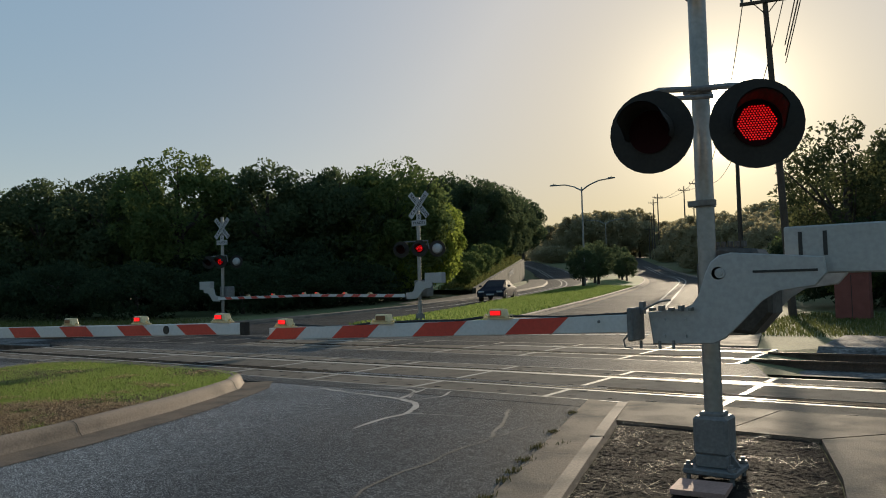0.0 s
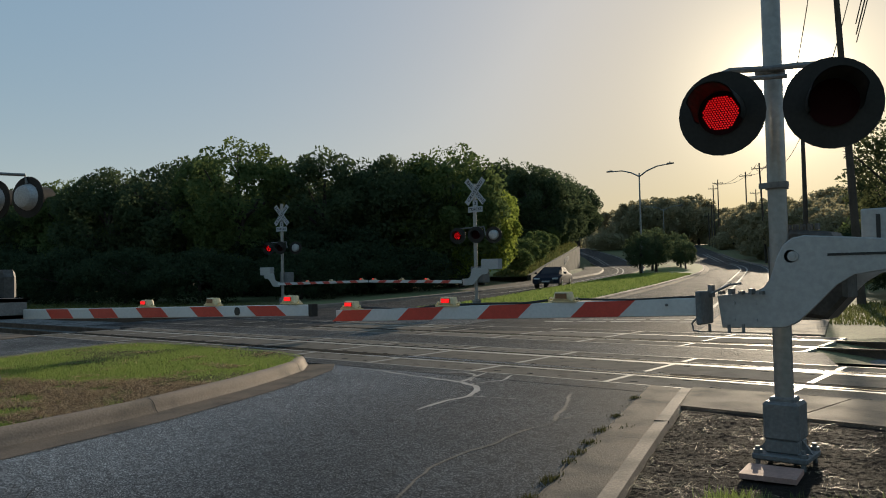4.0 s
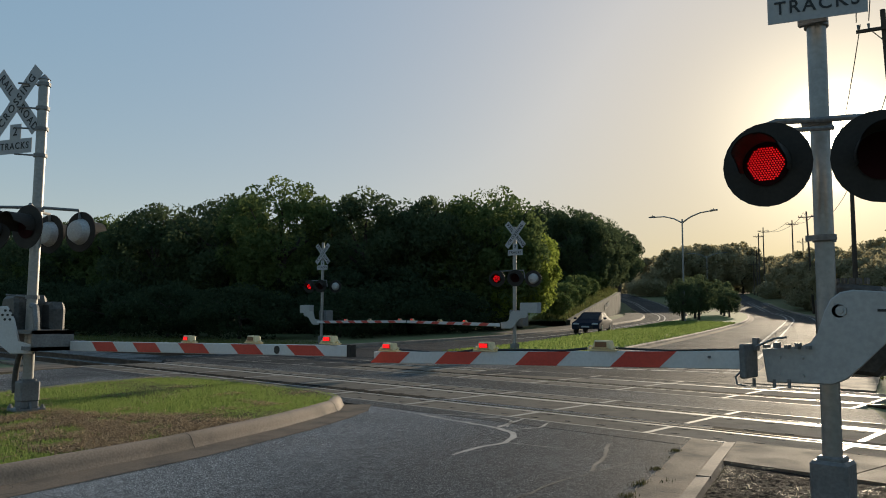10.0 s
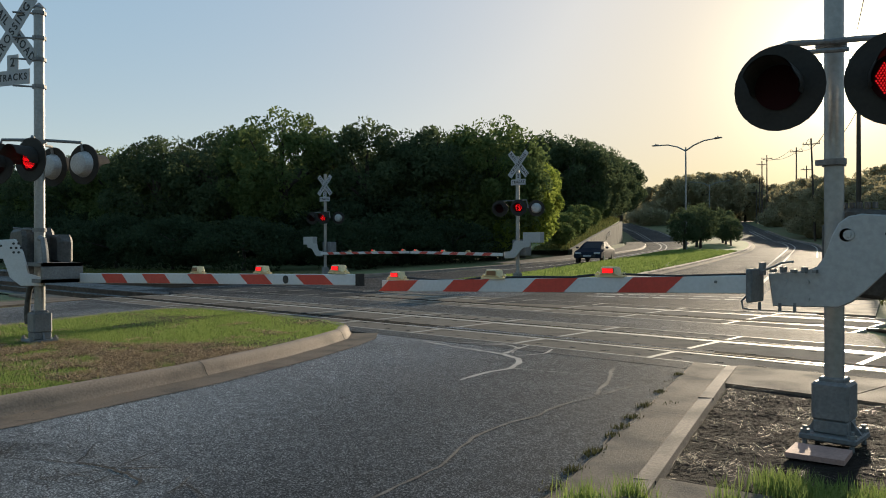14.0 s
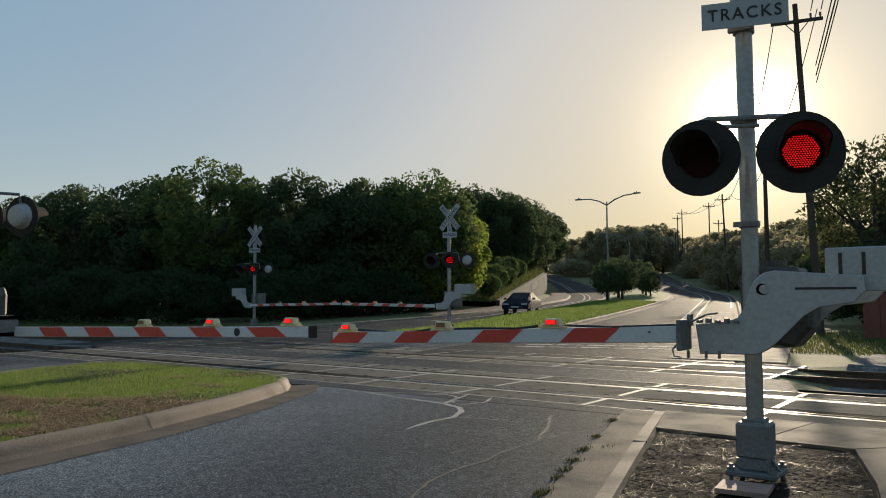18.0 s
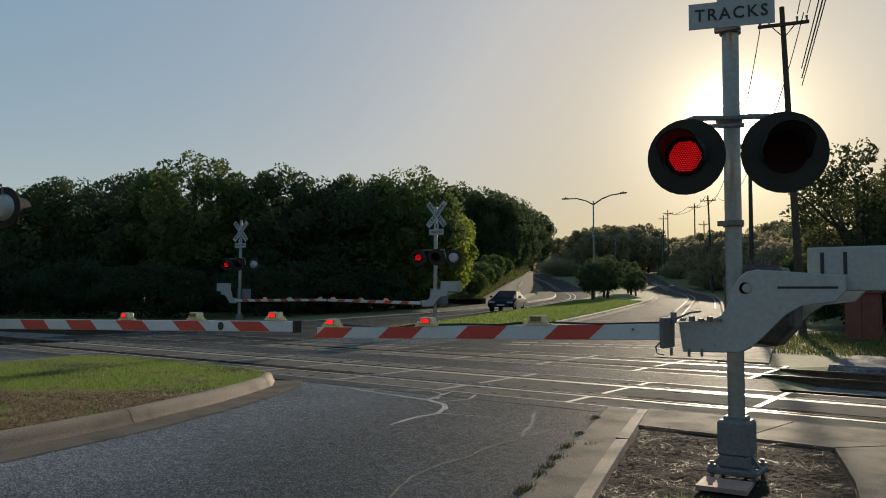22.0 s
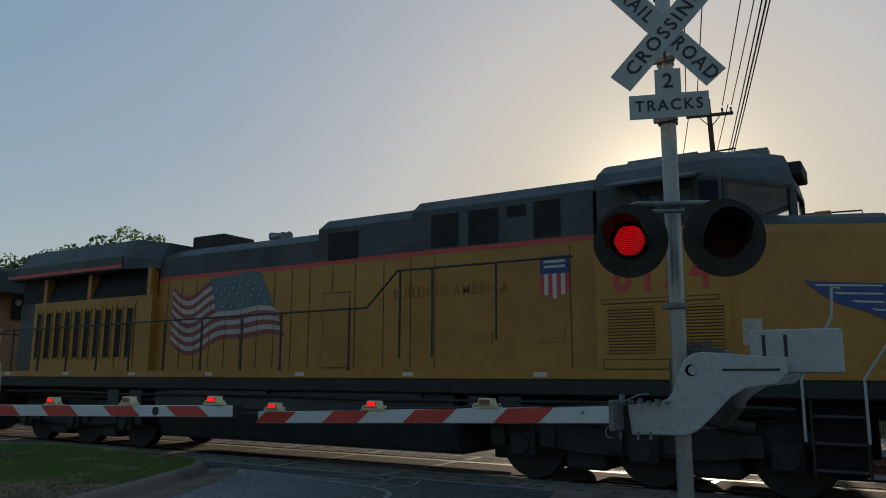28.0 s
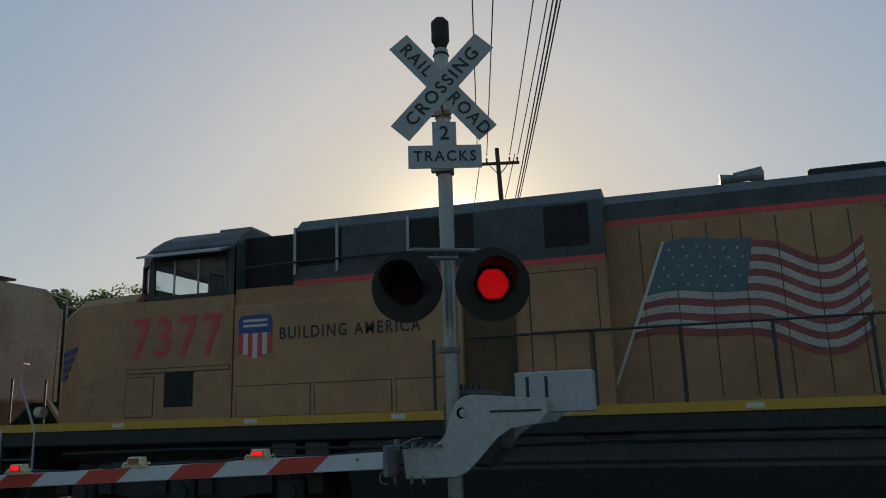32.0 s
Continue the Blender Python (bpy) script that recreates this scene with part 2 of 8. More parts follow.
BALLAST = mat("ballast", (0.16, 0.15, 0.14), 0.9, spread=0.6, scale=2, fine=14, bump=1.0)
GALV = mat("galvanised_steel", (0.30, 0.30, 0.295), 0.45, metal=0.7, spread=0.1, scale=3, fine=25, bump=0.08)
ALUMINIUM = mat("painted_aluminium", (0.36, 0.36, 0.36), 0.5, metal=0.25, spread=0.08, scale=5, fine=30, bump=0.05, stain=(0.36, 0.35, 0.33))
CASTING = mat("grey_casting", (0.2, 0.2, 0.2), 0.6, metal=0.4, spread=0.15, scale=6, fine=40, bump=0.15)
CAST_DARK = mat("dark_casting", (0.055, 0.053, 0.05), 0.6, metal=0.2, spread=0.25, scale=5, fine=30, bump=0.15, stain=(0.14, 0.135, 0.125), stain_amount=0.6)
BLACK = mat("matt_black", (0.036, 0.032, 0.028), 0.7, spread=0.1, bump=0.05, spec=0.2)
LENS_BACK = mat("lamp_back", (0.45, 0.45, 0.45), 0.5, metal=0.3)
RED_ON = mat("red_lit", (1.0, 0.006, 0.010), 0.4, glow=1.15, bump=0, spread=0.02)
RED_OFF = mat("red_unlit", (0.022, 0.004, 0.005), 0.8, bump=0, spread=0.05, spec=0.1)
SIGN = mat("sign_white", (0.34, 0.34, 0.35), 0.5, spread=0.05, scale=3, bump=0.02, stain=(0.5, 0.48, 0.45), stain_amount=0.4)
LETTER = mat("sign_black", (0.015, 0.015, 0.015), 0.5, bump=0)
ARM_WHITE = mat("arm_white", (0.56, 0.56, 0.56), 0.5, spread=0.05, scale=3, bump=0.03, stain=(0.5, 0.48, 0.45), stain_amount=0.4)
ARM_RED = mat("arm_red", (0.55, 0.05, 0.03), 0.45, spread=0.08, bump=0.03)
ARM_LENS = mat("arm_lens", (0.22, 0.10, 0.04), 0.3, bump=0, spread=0.08)
AMBER = mat("amber_plastic", (0.70, 0.57, 0.32), 0.35, spread=0.1, bump=0.05)
COPPER = mat("copper_box", (0.42, 0.24, 0.19), 0.8, metal=0.0, spread=0.12)
WOOD_POLE = mat("creosote_wood", (0.085, 0.06, 0.042), 0.85, spread=0.25, scale=2, fine=30, bump=0.5)
BARK = mat("bark", (0.07, 0.055, 0.04), 0.9, spread=0.3, scale=3, fine=25, bump=0.8)
WIRE = mat("wire", (0.02, 0.02, 0.02), 0.6, bump=0)
YELLOW_FADED = mat("faded_yellow", (0.37, 0.20, 0.10), 0.65, spread=0.09, scale=0.7, fine=5, bump=0.03, stain=(0.25, 0.135, 0.068), stain_amount=0.75, spec=0.3)
YELLOW = mat("armour_yellow", (0.38, 0.172, 0.02), 0.5, spread=0.06, scale=0.8, fine=5, bump=0.04, stain=(0.28, 0.12, 0.025), stain_amount=0.6)
GREY = mat("harbour_grey", (0.075, 0.082, 0.084), 0.6, spread=0.12, scale=1.3, fine=12, bump=0.04, stain=(0.045, 0.045, 0.043), stain_amount=0.8, spec=0.25)
LOCO_RED = mat("loco_red", (0.55, 0.05, 0.045), 0.5, spread=0.08, bump=0)
LOCO_BLUE = mat("loco_blue", (0.025, 0.055, 0.20), 0.5, spread=0.08, bump=0)
FLAG_RED = mat("flag_red", (0.30, 0.065, 0.055), 0.6, spread=0.2, scale=3, bump=0)
FLAG_PALE = mat("flag_pale", (0.46, 0.40, 0.36), 0.6, spread=0.15, scale=3, bump=0)
FLAG_WHITE = mat("flag_white", (0.55, 0.5, 0.45), 0.5, spread=0.08, bump=0)
FLAG_TEAL = mat("flag_blue", (0.075, 0.125, 0.15), 0.5, spread=0.15, bump=0)
FADED_LETTER = mat("faded_lettering", (0.30, 0.135, 0.02), 0.7, bump=0)
SEAM = mat("seam_dark", (0.09, 0.05, 0.015), 0.7, bump=0)
SOOT = mat("underframe_black", (0.018, 0.017, 0.016), 0.75, spread=0.3, scale=2, fine=20, bump=0.2, stain=(0.04, 0.032, 0.025))
GRILLE = mat("grille_dark", (0.012, 0.011, 0.01), 0.8, bump=0.1)
TANK = mat("tank_grey", (0.035, 0.034, 0.033), 0.55, spread=0.2, scale=1.5, fine=12, bump=0.1)
SILL_YELLOW = mat("sill_yellow", (0.5, 0.27, 0.02), 0.45, spread=0.06, bump=0.02)
RAILING = mat("handrail_dark", (0.05, 0.05, 0.05), 0.6, metal=0.3, bump=0)
HEADLAMP = mat("headlamp_lit", (1.0, 0.62, 0.3), 0.3, glow=1.6, bump=0, spread=0.02)
HOPPER_TAN = mat("hopper_tan", (0.36, 0.27, 0.19), 0.65, spread=0.12, scale=1.2, fine=14, bump=0.08, stain=(0.22, 0.12, 0.07), stain_amount=0.6)
CAR_PAINT = mat("car_paint_dark", (0.018, 0.022, 0.032), 0.7, metal=0.0, spread=0.05, bump=0, spec=0.02)
TYRE = mat("tyre_rubber", (0.02, 0.02, 0.02), 0.85, bump=0.1)
RIM = mat("wheel_rim", (0.45, 0.45, 0.45), 0.35, metal=0.9, bump=0)
WALL = mat("retaining_wall", (0.12, 0.115, 0.10), 0.9, spread=0.2, scale=0.6, fine=6, bump=0.4, stain=(0.06, 0.062, 0.045), stain_amount=0.8, spec=0.1)
PAINT = mat("road_paint", (0.42, 0.41, 0.38), 0.75, spread=0.2, scale=1.5, fine=30, bump=0.2, stain=(0.16, 0.155, 0.15), stain_amount=0.8, spec=0.1)
BRICK_RED = mat("red_cabinet", (0.20, 0.055, 0.04), 0.7, spread=0.12)
GRASS = leaf_mat("grass_blades", (0.12, 0.185, 0.045), (0.28, 0.34, 0.11), 0.6)
VERGE = leaf_mat("verge_grass", (0.075, 0.095, 0.03), (0.17, 0.17, 0.065), 0.5)
WEED = leaf_mat("weeds", (0.03, 0.036, 0.014), (0.12, 0.115, 0.05), 0.4)
STRAW = mat("dry_straw", (0.42, 0.32, 0.20), 0.5, spread=0.35, scale=30, fine=60, bump=0, spec=0.35)
STRAW_BROWN = leaf_mat("dry_stalks", (0.24, 0.155, 0.09), (0.68, 0.52, 0.33), 0.45)
LEAF_DARK = leaf_mat("leaves_dark", (0.065, 0.092, 0.05), (0.11, 0.14, 0.07), 0.5)
# undergrowth leaves darkened so the colour carries the shade below the wood
LEAF_SHADED = leaf_mat("leaves_shaded", (0.032, 0.050, 0.028), (0.058, 0.080, 0.042), 0.4)
LEAF_MID = leaf_mat("leaves_mid", (0.09, 0.13, 0.05), (0.15, 0.19, 0.07), 0.5)
LEAF_RIGHT = leaf_mat("leaves_olive", (0.055, 0.07, 0.032), (0.11, 0.12, 0.055), 0.5)
# sunlit look put into the leaf colour: a brighter copy for lit trees
LEAF_SUNLIT = leaf_mat("leaves_sunlit", (0.16, 0.21, 0.04), (0.27, 0.32, 0.07), 0.6)
# distance haze painted into the leaf colour, far paler than foliage
LEAF_HAZED = leaf_mat("leaves_hazed", (0.33, 0.29, 0.18), (0.43, 0.38, 0.23), 0.6)

CAB_GLASS = mat("cab_glass", (0.72, 0.80, 0.84), 0.03, bump=0, spread=0.02, rough_var=0.02)
CAB_GLASS.node_tree.nodes["Principled BSDF"].inputs["Transmission Weight"].default_value = 1.0
CAB_GLASS.node_tree.nodes["Principled BSDF"].inputs["IOR"].default_value = 1.25

# ---- mesh helpers ----
I4 = Matrix.Identity(4)


def place(x=0.0, y=0.0, z=0.0, rx=0.0, ry=0.0, rz=0.0):
    return pose(x, y, z, rx, ry, rz)


def box(bm, x0, x1, y0, y1, z0, z1, m=I4, bevel=0.0):
    vs = [bm.verts.new(m @ Vector(c)) for c in ((x0, y0, z0), (x1, y0, z0), (x1, y1, z0), (x0, y1, z0), (x0, y0, z1), (x1, y0, z1), (x1, y1, z1), (x0, y1, z1))]
    fs = [bm.faces.new([vs[i] for i in q]) for q in ((3, 2, 1, 0), (4, 5, 6, 7), (0, 1, 5, 4), (1, 2, 6, 5), (2, 3, 7, 6), (3, 0, 4, 7))]
    if bevel:
        es = list({e for f in fs for e in f.edges})
        bmesh.ops.bevel(bm, geom=es, offset=bevel, segments=1, affect="EDGES", clamp_overlap=True)
    return vs


def cyl(bm, p0, p1, r0, r1=None, seg=12, caps=True):
    p0, p1 = Vector(p0), Vector(p1)
    r1 = r0 if r1 is None else r1
    q = (p1 - p0).to_track_quat("Z", "Y").to_matrix()
    rings = []
    for p, r in ((p0, r0), (p1, r1)):
        rings.append([bm.verts.new(p + q @ Vector((r * math.cos(a), r * math.sin(a), 0))) for a in (2 * math.pi * k / seg for k in range(seg))])
    for k in range(seg):
        bm.faces.new((rings[0][k], rings[0][(k + 1) % seg], rings[1][(k + 1) % seg], rings[1][k]))
    if caps:
        bm.faces.new(rings[0][::-1])
        bm.faces.new(rings[1])


def tube(bm, pts, r, seg=6):
    pts = [Vector(p) for p in pts]
    rings = []
    for i, p in enumerate(pts):
        d = (pts[min(i + 1, len(pts) - 1)] - pts[max(i - 1, 0)]).normalized()
        q = d.to_track_quat("Z", "Y").to_matrix()
        rr = r[i] if isinstance(r, (list, tuple)) else r
        rings.append([bm.verts.new(p + q @ Vector((rr * math.cos(2 * math.pi * k / seg), rr * math.sin(2 * math.pi * k / seg), 0))) for k in range(seg)])
    for a, b in zip(rings, rings[1:]):
        off = min(range(seg), key=lambda o: sum((a[k].co - b[(k + o) % seg].co).length for k in range(seg)))
        for k in range(seg):
            bm.faces.new((a[k], a[(k + 1) % seg], b[(k + 1 + off) % seg], b[(k + off) % seg]))
    bm.faces.new(rings[0][::-1])
    bm.faces.new(rings[-1])


def extrude(bm, outline, y0, y1, m=I4, bevel=0.0):
    """A plate: an outline in x and z, from y0 to y1."""
    a = [bm.verts.new(m @ Vector((x, y0, z))) for x, z in outline]
    b = [bm.verts.new(m @ Vector((x, y1, z))) for x, z in outline]
    n = len(outline)
    fs = [bm.faces.new(a), bm.faces.new(b[::-1])]
    for k in range(n):
        fs.append(bm.faces.new((a[k], b[k], b[(k + 1) % n], a[(k + 1) % n])))
    if bevel:
        bmesh.ops.bevel(bm, geom=list({e for f in fs[:2] for e in f.edges}), offset=bevel, segments=1, affect="EDGES", clamp_overlap=True)


def prism_x(bm, profile, x0, x1, bevel=0.0):
    """A body along x: a closed profile in y and z, from x0 to x1."""
    a = [bm.verts.new((x0, y, z)) for y, z in profile]
    b = [bm.verts.new((x1, y, z)) for y, z in profile]
    n = len(profile)
    fs = [bm.faces.new(a), bm.faces.new(b[::-1])]
    for k in range(n):
        fs.append(bm.faces.new((a[k], b[k], b[(k + 1) % n], a[(k + 1) % n])))
    if bevel:
        bmesh.ops.bevel(bm, geom=list({e for f in fs for e in f.edges}), offset=bevel, segments=2, affect="EDGES", clamp_overlap=True)


def mesh_of(name, bm, material, smooth=False):
    bmesh.ops.recalc_face_normals(bm, faces=bm.faces)
    me = bpy.data.meshes.new(name)
    bm.to_mesh(me)
    bm.free()
    me.materials.append(material)
    if smooth:
        me.shade_smooth()
        me.set_sharp_from_angle(angle=radians(40))
    return me


def islands(bm):
    """The separate pieces of a bmesh, each as a bmesh of its own."""
    bm.verts.index_update()
    left, out = set(bm.verts), []
    while left:
        todo = [left.pop()]
        got = []
        while todo:
            v = todo.pop()
            got.append(v)
            for e in v.link_edges:
                w = e.other_vert(v)
                if w in left:
                    left.discard(w)
                    todo.append(w)
        one = bmesh.new()
        new_of = {v: one.verts.new(v.co) for v in got}
        for f in {f for v in got for f in v.link_faces}:
            one.faces.new([new_of[v] for v in f.verts])
        out.append(one)
    bm.free()
    return out


def each(name, bm, material, parent, label="", smooth=False):
    """Every separate piece of bm as a part of its own."""
    for one in islands(bm):
        part(name, one, material, parent, label, smooth)


def part(name, bm, material, parent, label="", smooth=False, kind=""):
    ob = new(name, mesh_of(name, bm, material, smooth))
    ob.parent = parent
    return tagged(ob, label, kind=kind)


def share(name, me, parent, m=I4, label=""):
    ob = new(name, me)
    ob.parent = parent
    ob.matrix_basis = m
    return tagged(ob, label)


def base(name, m, label, category, group="", kind=""):
    ob = new(name)
    ob.matrix_basis = m
    return tagged(ob, label, category, group, kind)


def solid(name, bm, material, label, category="", group="", kind="", smooth=False):
    return tagged(new(name, mesh_of(name, bm, material, smooth)), label, category, group, kind)


def data_mesh(name, verts, faces, material):
    me = bpy.data.meshes.new(name)
    me.from_pydata(verts, [], faces)
    me.materials.append(material)
    me.update()
    return me


# ---- lie of the land ----
U = Vector((-0.2807, 0.9598))       # the road's way, away from the camera
N = Vector((0.9598, 0.2807))        # across it, to the right
T1, T2 = 10.85, 15.8                # centre lines of the two tracks
HALF = 0.755                        # from a track's centre to a rail's


def road_xy(a, s):
    """a across the road and s along it, bending to the left far out."""
    d = max(0.0, s - 78)
    bend = -0.0021 * d * d if d < 40 else -3.36 - 0.168 * (d - 40)
    p = N * (a + bend) + U * s
    return p.x, p.y


def land(x, y):
    s = U.x * x + U.y * y
    d = max(0.0, s - 28)
    rise = 0.03 * d * d / (d + 12)
    return min(rise + 0.04 * max(0.0, s - 122), 7.5 + 0.004 * d)


def on_road(a, s, lift=0.0):
    x, y = road_xy(a, s)
    return (x, y, land(x, y) + lift)


def strip(name, a0, a1, s_list, lift, material, label, kind="structure", category=""):
    """A ribbon of the ground between two offsets, each a number or a function of s."""
    f0 = a0 if callable(a0) else (lambda s: a0)
    f1 = a1 if callable(a1) else (lambda s: a1)
    vs, fs = [], []
    for i, s in enumerate(s_list):
        for k in range(3):
            vs.append(on_road(f0(s) + (f1(s) - f0(s)) * k / 2, s, lift))
        if i:
            for k in range(2):
                o = 3 * i + k
                fs.append((o - 3, o - 2, o + 1, o))
    return tagged(new(name, data_mesh(name, vs, fs, material)), label, category, kind=kind)


def poly(name, pts, z, material, label, kind="structure", category=""):
    bm = bmesh.new()
    top = [bm.verts.new((x, y, z)) for x, y in pts]
    low = [bm.verts.new((x, y, -0.08)) for x, y in pts]
    bm.faces.new(top)
    for k in range(len(pts)):
        bm.faces.new((low[k], low[(k + 1) % len(pts)], top[(k + 1) % len(pts)], top[k]))
    return solid(name, bm, material, label, category, kind=kind)


def ground_sheet():
    xs = sorted({*np.linspace(-60, 40, 51), *np.linspace(-1500, -60, 40), *np.linspace(40, 1500, 40)})
    ys = sorted({*np.linspace(-40, 200, 81), *np.linspace(-600, -40, 15), *np.linspace(200, 2500, 50)})
    vs = [(x, y, land(x, y) - 0.03 - (0.25 if 10 < y < 18 and (x < -21 or x > 9 or (x > -1 and y > 13)) else 0.0)) for y in ys for x in xs]
    w = len(xs)
    fs = [(j * w + i, j * w + i + 1, (j + 1) * w + i + 1, (j + 1) * w + i) for j in range(len(ys) - 1) for i in range(w - 1)]
    tagged(new("ground", data_mesh("ground", vs, fs, GROUND)), "uneven dry grass ground running to the horizon", "ground", kind="structure")


ground_sheet()
NEAR_S = [-30, -20, -10, -5, 0, 4, 8, 12]
FAR_S = [18, 22, 26, 30, 34, 38, 42, 46, 50, 55, 60, 65, 70, 76, 82, 88, 94, 100, 108, 116, 124, 132, 140, 150, 160, 172, 185, 200, 230, 260, 300]
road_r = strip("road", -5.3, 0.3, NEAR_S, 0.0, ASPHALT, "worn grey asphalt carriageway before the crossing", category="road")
strip("road", -16.2, -10.6, NEAR_S, 0.0, ASPHALT_OLD, "worn grey asphalt carriageway beyond the median", category="road")
poly("road", [(-20.7, 8.6), (8.0, 8.6), (8.0, 9.11), (-20.7, 9.11)], 0.003, ASPHALT_DARK, "asphalt strip before the near track", category="road")
poly("road", [(-18.95, 6.9), (-13.5, 8.45), (-13.5, 8.6), (-24.3, 8.6), (-24.3, 8.25), (-21.0, 7.95)], 0.0025, ASPHALT_OLD, "asphalt joining the oncoming lane to the crossing", category="road")
poly("road", [(-22.0, 12.29), (-1.0, 12.29), (-1.6, 14.05), (-23.0, 14.05)], 0.003, ASPHALT_DARK, "asphalt between the two tracks", category="road")
poly("road", [(-24.5, 17.24), (-3.4, 17.24), (-5.2, 22.5), (-29, 22.5)], 0.003, ASPHALT_OLD, "asphalt strip beyond the far track", category="road")


def left_out(s):
    """The outer edge of the oncoming carriageway: it narrows beyond the crossing, then swings with the bend."""
    return float(np.interp(s, (18, 30, 45, 55, 78, 91, 117, 150, 180, 300), (-19.6, -18.4, -15.4, -14.5, -14.6, -16.3, -19.6, -23.6, -29.0, -52.0)))


def left_in(s):
    return float(np.interp(s, (18, 45, 60, 77, 95, 124, 152, 180, 300), (-11.0, -11.4, -11.0, -11.1, -11.9, -13.6, -17.0, -22.0, -45.0)))


def right_in(s):
    """The island's edge along the outgoing carriageway."""
    return float(np.interp(s, (18, 38, 52, 73, 95), (-6.4, -5.8, -5.1, -4.4, -4.9)))


strip("road", lambda s: right_in(s) - 0.2, 1.9, FAR_S, 0.004, ASPHALT_FAR, "asphalt carriageway winding away beyond the tracks", category="road")
strip("road", left_out, left_in, FAR_S, 0.004, ASPHALT_FAR, "asphalt carriageway of the oncoming side, winding away", category="road")

# ---- kerbs and medians ----
KERB_PROFILE = ((-0.17, 0.0), (-0.17, 0.12), (-0.155, 0.143), (-0.125, 0.155), (-0.09, 0.157), (-0.05, 0.148), (-0.018, 0.128), (0.004, 0.10), (0.018, 0.065), (0.032, 0.03), (0.06, 0.0))


def kerb_run(name, pts, label, height=1.0, lift=0.0, flip=False, joints=()):
    """A kerb swept along points of the ground; its face looks to the right of the run."""
    bm = bmesh.new()
    rings = []
    for i, p in enumerate(pts):
        p = Vector(p)
        d = (Vector(pts[min(i + 1, len(pts) - 1)]) - Vector(pts[max(i - 1, 0)]))
        d.z = 0
        d.normalize()
        side = Vector((d.y, -d.x, 0)) * (-1 if flip else 1)
        rings.append([bm.verts.new(p + side * a + Vector((0, 0, z * height + lift))) for a, z in KERB_PROFILE])
    for a, b in zip(rings, rings[1:]):
        for k in range(len(KERB_PROFILE) - 1):
            bm.faces.new((a[k], a[k + 1], b[k + 1], b[k]))
    bm.faces.new(rings[0])
    bm.faces.new(rings[-1][::-1])
    run = solid(name, bm, KERB, label, "kerb", kind="structure", smooth=True)
    for x, y in joints:
        i = min(range(len(pts) - 1), key=lambda k: (Vector(pts[k][:2]) + Vector(pts[k + 1][:2]) - 2 * Vector((x, y))).length)
        a, b = Vector(pts[i]), Vector(pts[i + 1])
        d = (b - a).normalized()
        p = a + d * max(0.0, min((b - a).length, (Vector((x, y, 0)) - a).dot(d)))
        side = Vector((d.y, -d.x, 0)) * (-1 if flip else 1)
        bm = bmesh.new()
        ra, rb = ([bm.verts.new(p + d * w + side * (u + 0.003) + Vector((0, 0, z * height + lift + 0.003))) for u, z in KERB_PROFILE] for w in (-0.007, 0.007))
        for k in range(len(KERB_PROFILE) - 1):
            bm.faces.new((ra[k], ra[k + 1], rb[k + 1], rb[k]))
        part("joint", bm, CRACK, run, "dark open kerb joint")
    return run


MED = [(-3.0, -14.0), (-4.0, -9.0), (-4.5, -4.0), (-5.2, 0.0), (-5.55, 2.2), (-6.05, 4.2), (-6.72, 6.0), (-7.2, 7.0), (-7.65, 7.8), (-8.2, 8.35), (-9.2, 8.6), (-11.6, 8.72), (-13.2, 8.6), (-13.9, 8.0), (-13.6, 6.6), (-12.9, 5.0), (-12.2, 3.2), (-11.0, -2.0), (-9.6, -8.0), (-8.4, -14.0)]


def median():
    kerb_run("kerb", [(x, y, 0) for x, y in MED], "weathered tan concrete kerb round the grassy median", joints=((-6.15, 4.5), (-7.6, 7.7), (-5.35, 1.6), (-5.0, -1.2)))
    bm = bmesh.new()
    c = Vector((-9.4, 3.0))
    inner = [Vector(p) + (c - Vector(p)).normalized() * 0.13 for p in MED]
    bm.faces.new([bm.verts.new((p.x, p.y, 0.125)) for p in inner])
    bmesh.ops.triangulate(bm, faces=bm.faces)
    for _ in range(3):
        bmesh.ops.subdivide_edges(bm, edges=bm.edges, cuts=1, use_grid_fill=True)
    for v in bm.verts:
        v.co.z += 0.05 * noise.noise(v.co * 0.5)
    solid("median", bm, MEDIAN_SOIL, "bare soil of the median, patchy with grass", "median", kind="structure")
    gutter = [(x, y) for x, y in MED[:10]]
    out = []
    for i, p in enumerate(gutter):
        d = Vector(gutter[min(i + 1, 9)]) - Vector(gutter[max(i - 1, 0)])
        d.normalize()
        out.append((p[0] + d.y * 0.50, p[1] - d.x * 0.50))
    bm = bmesh.new()
    a = [bm.verts.new((x, y, 0.006)) for x, y in gutter]
    b = [bm.verts.new((x, y, 0.006)) for x, y in out]
    for i in range(9):
        bm.faces.new((a[i], b[i], b[i + 1], a[i + 1]))
    solid("gutter", bm, CONCRETE, "sandy concrete gutter along the median kerb", "gutter", kind="structure")


median()


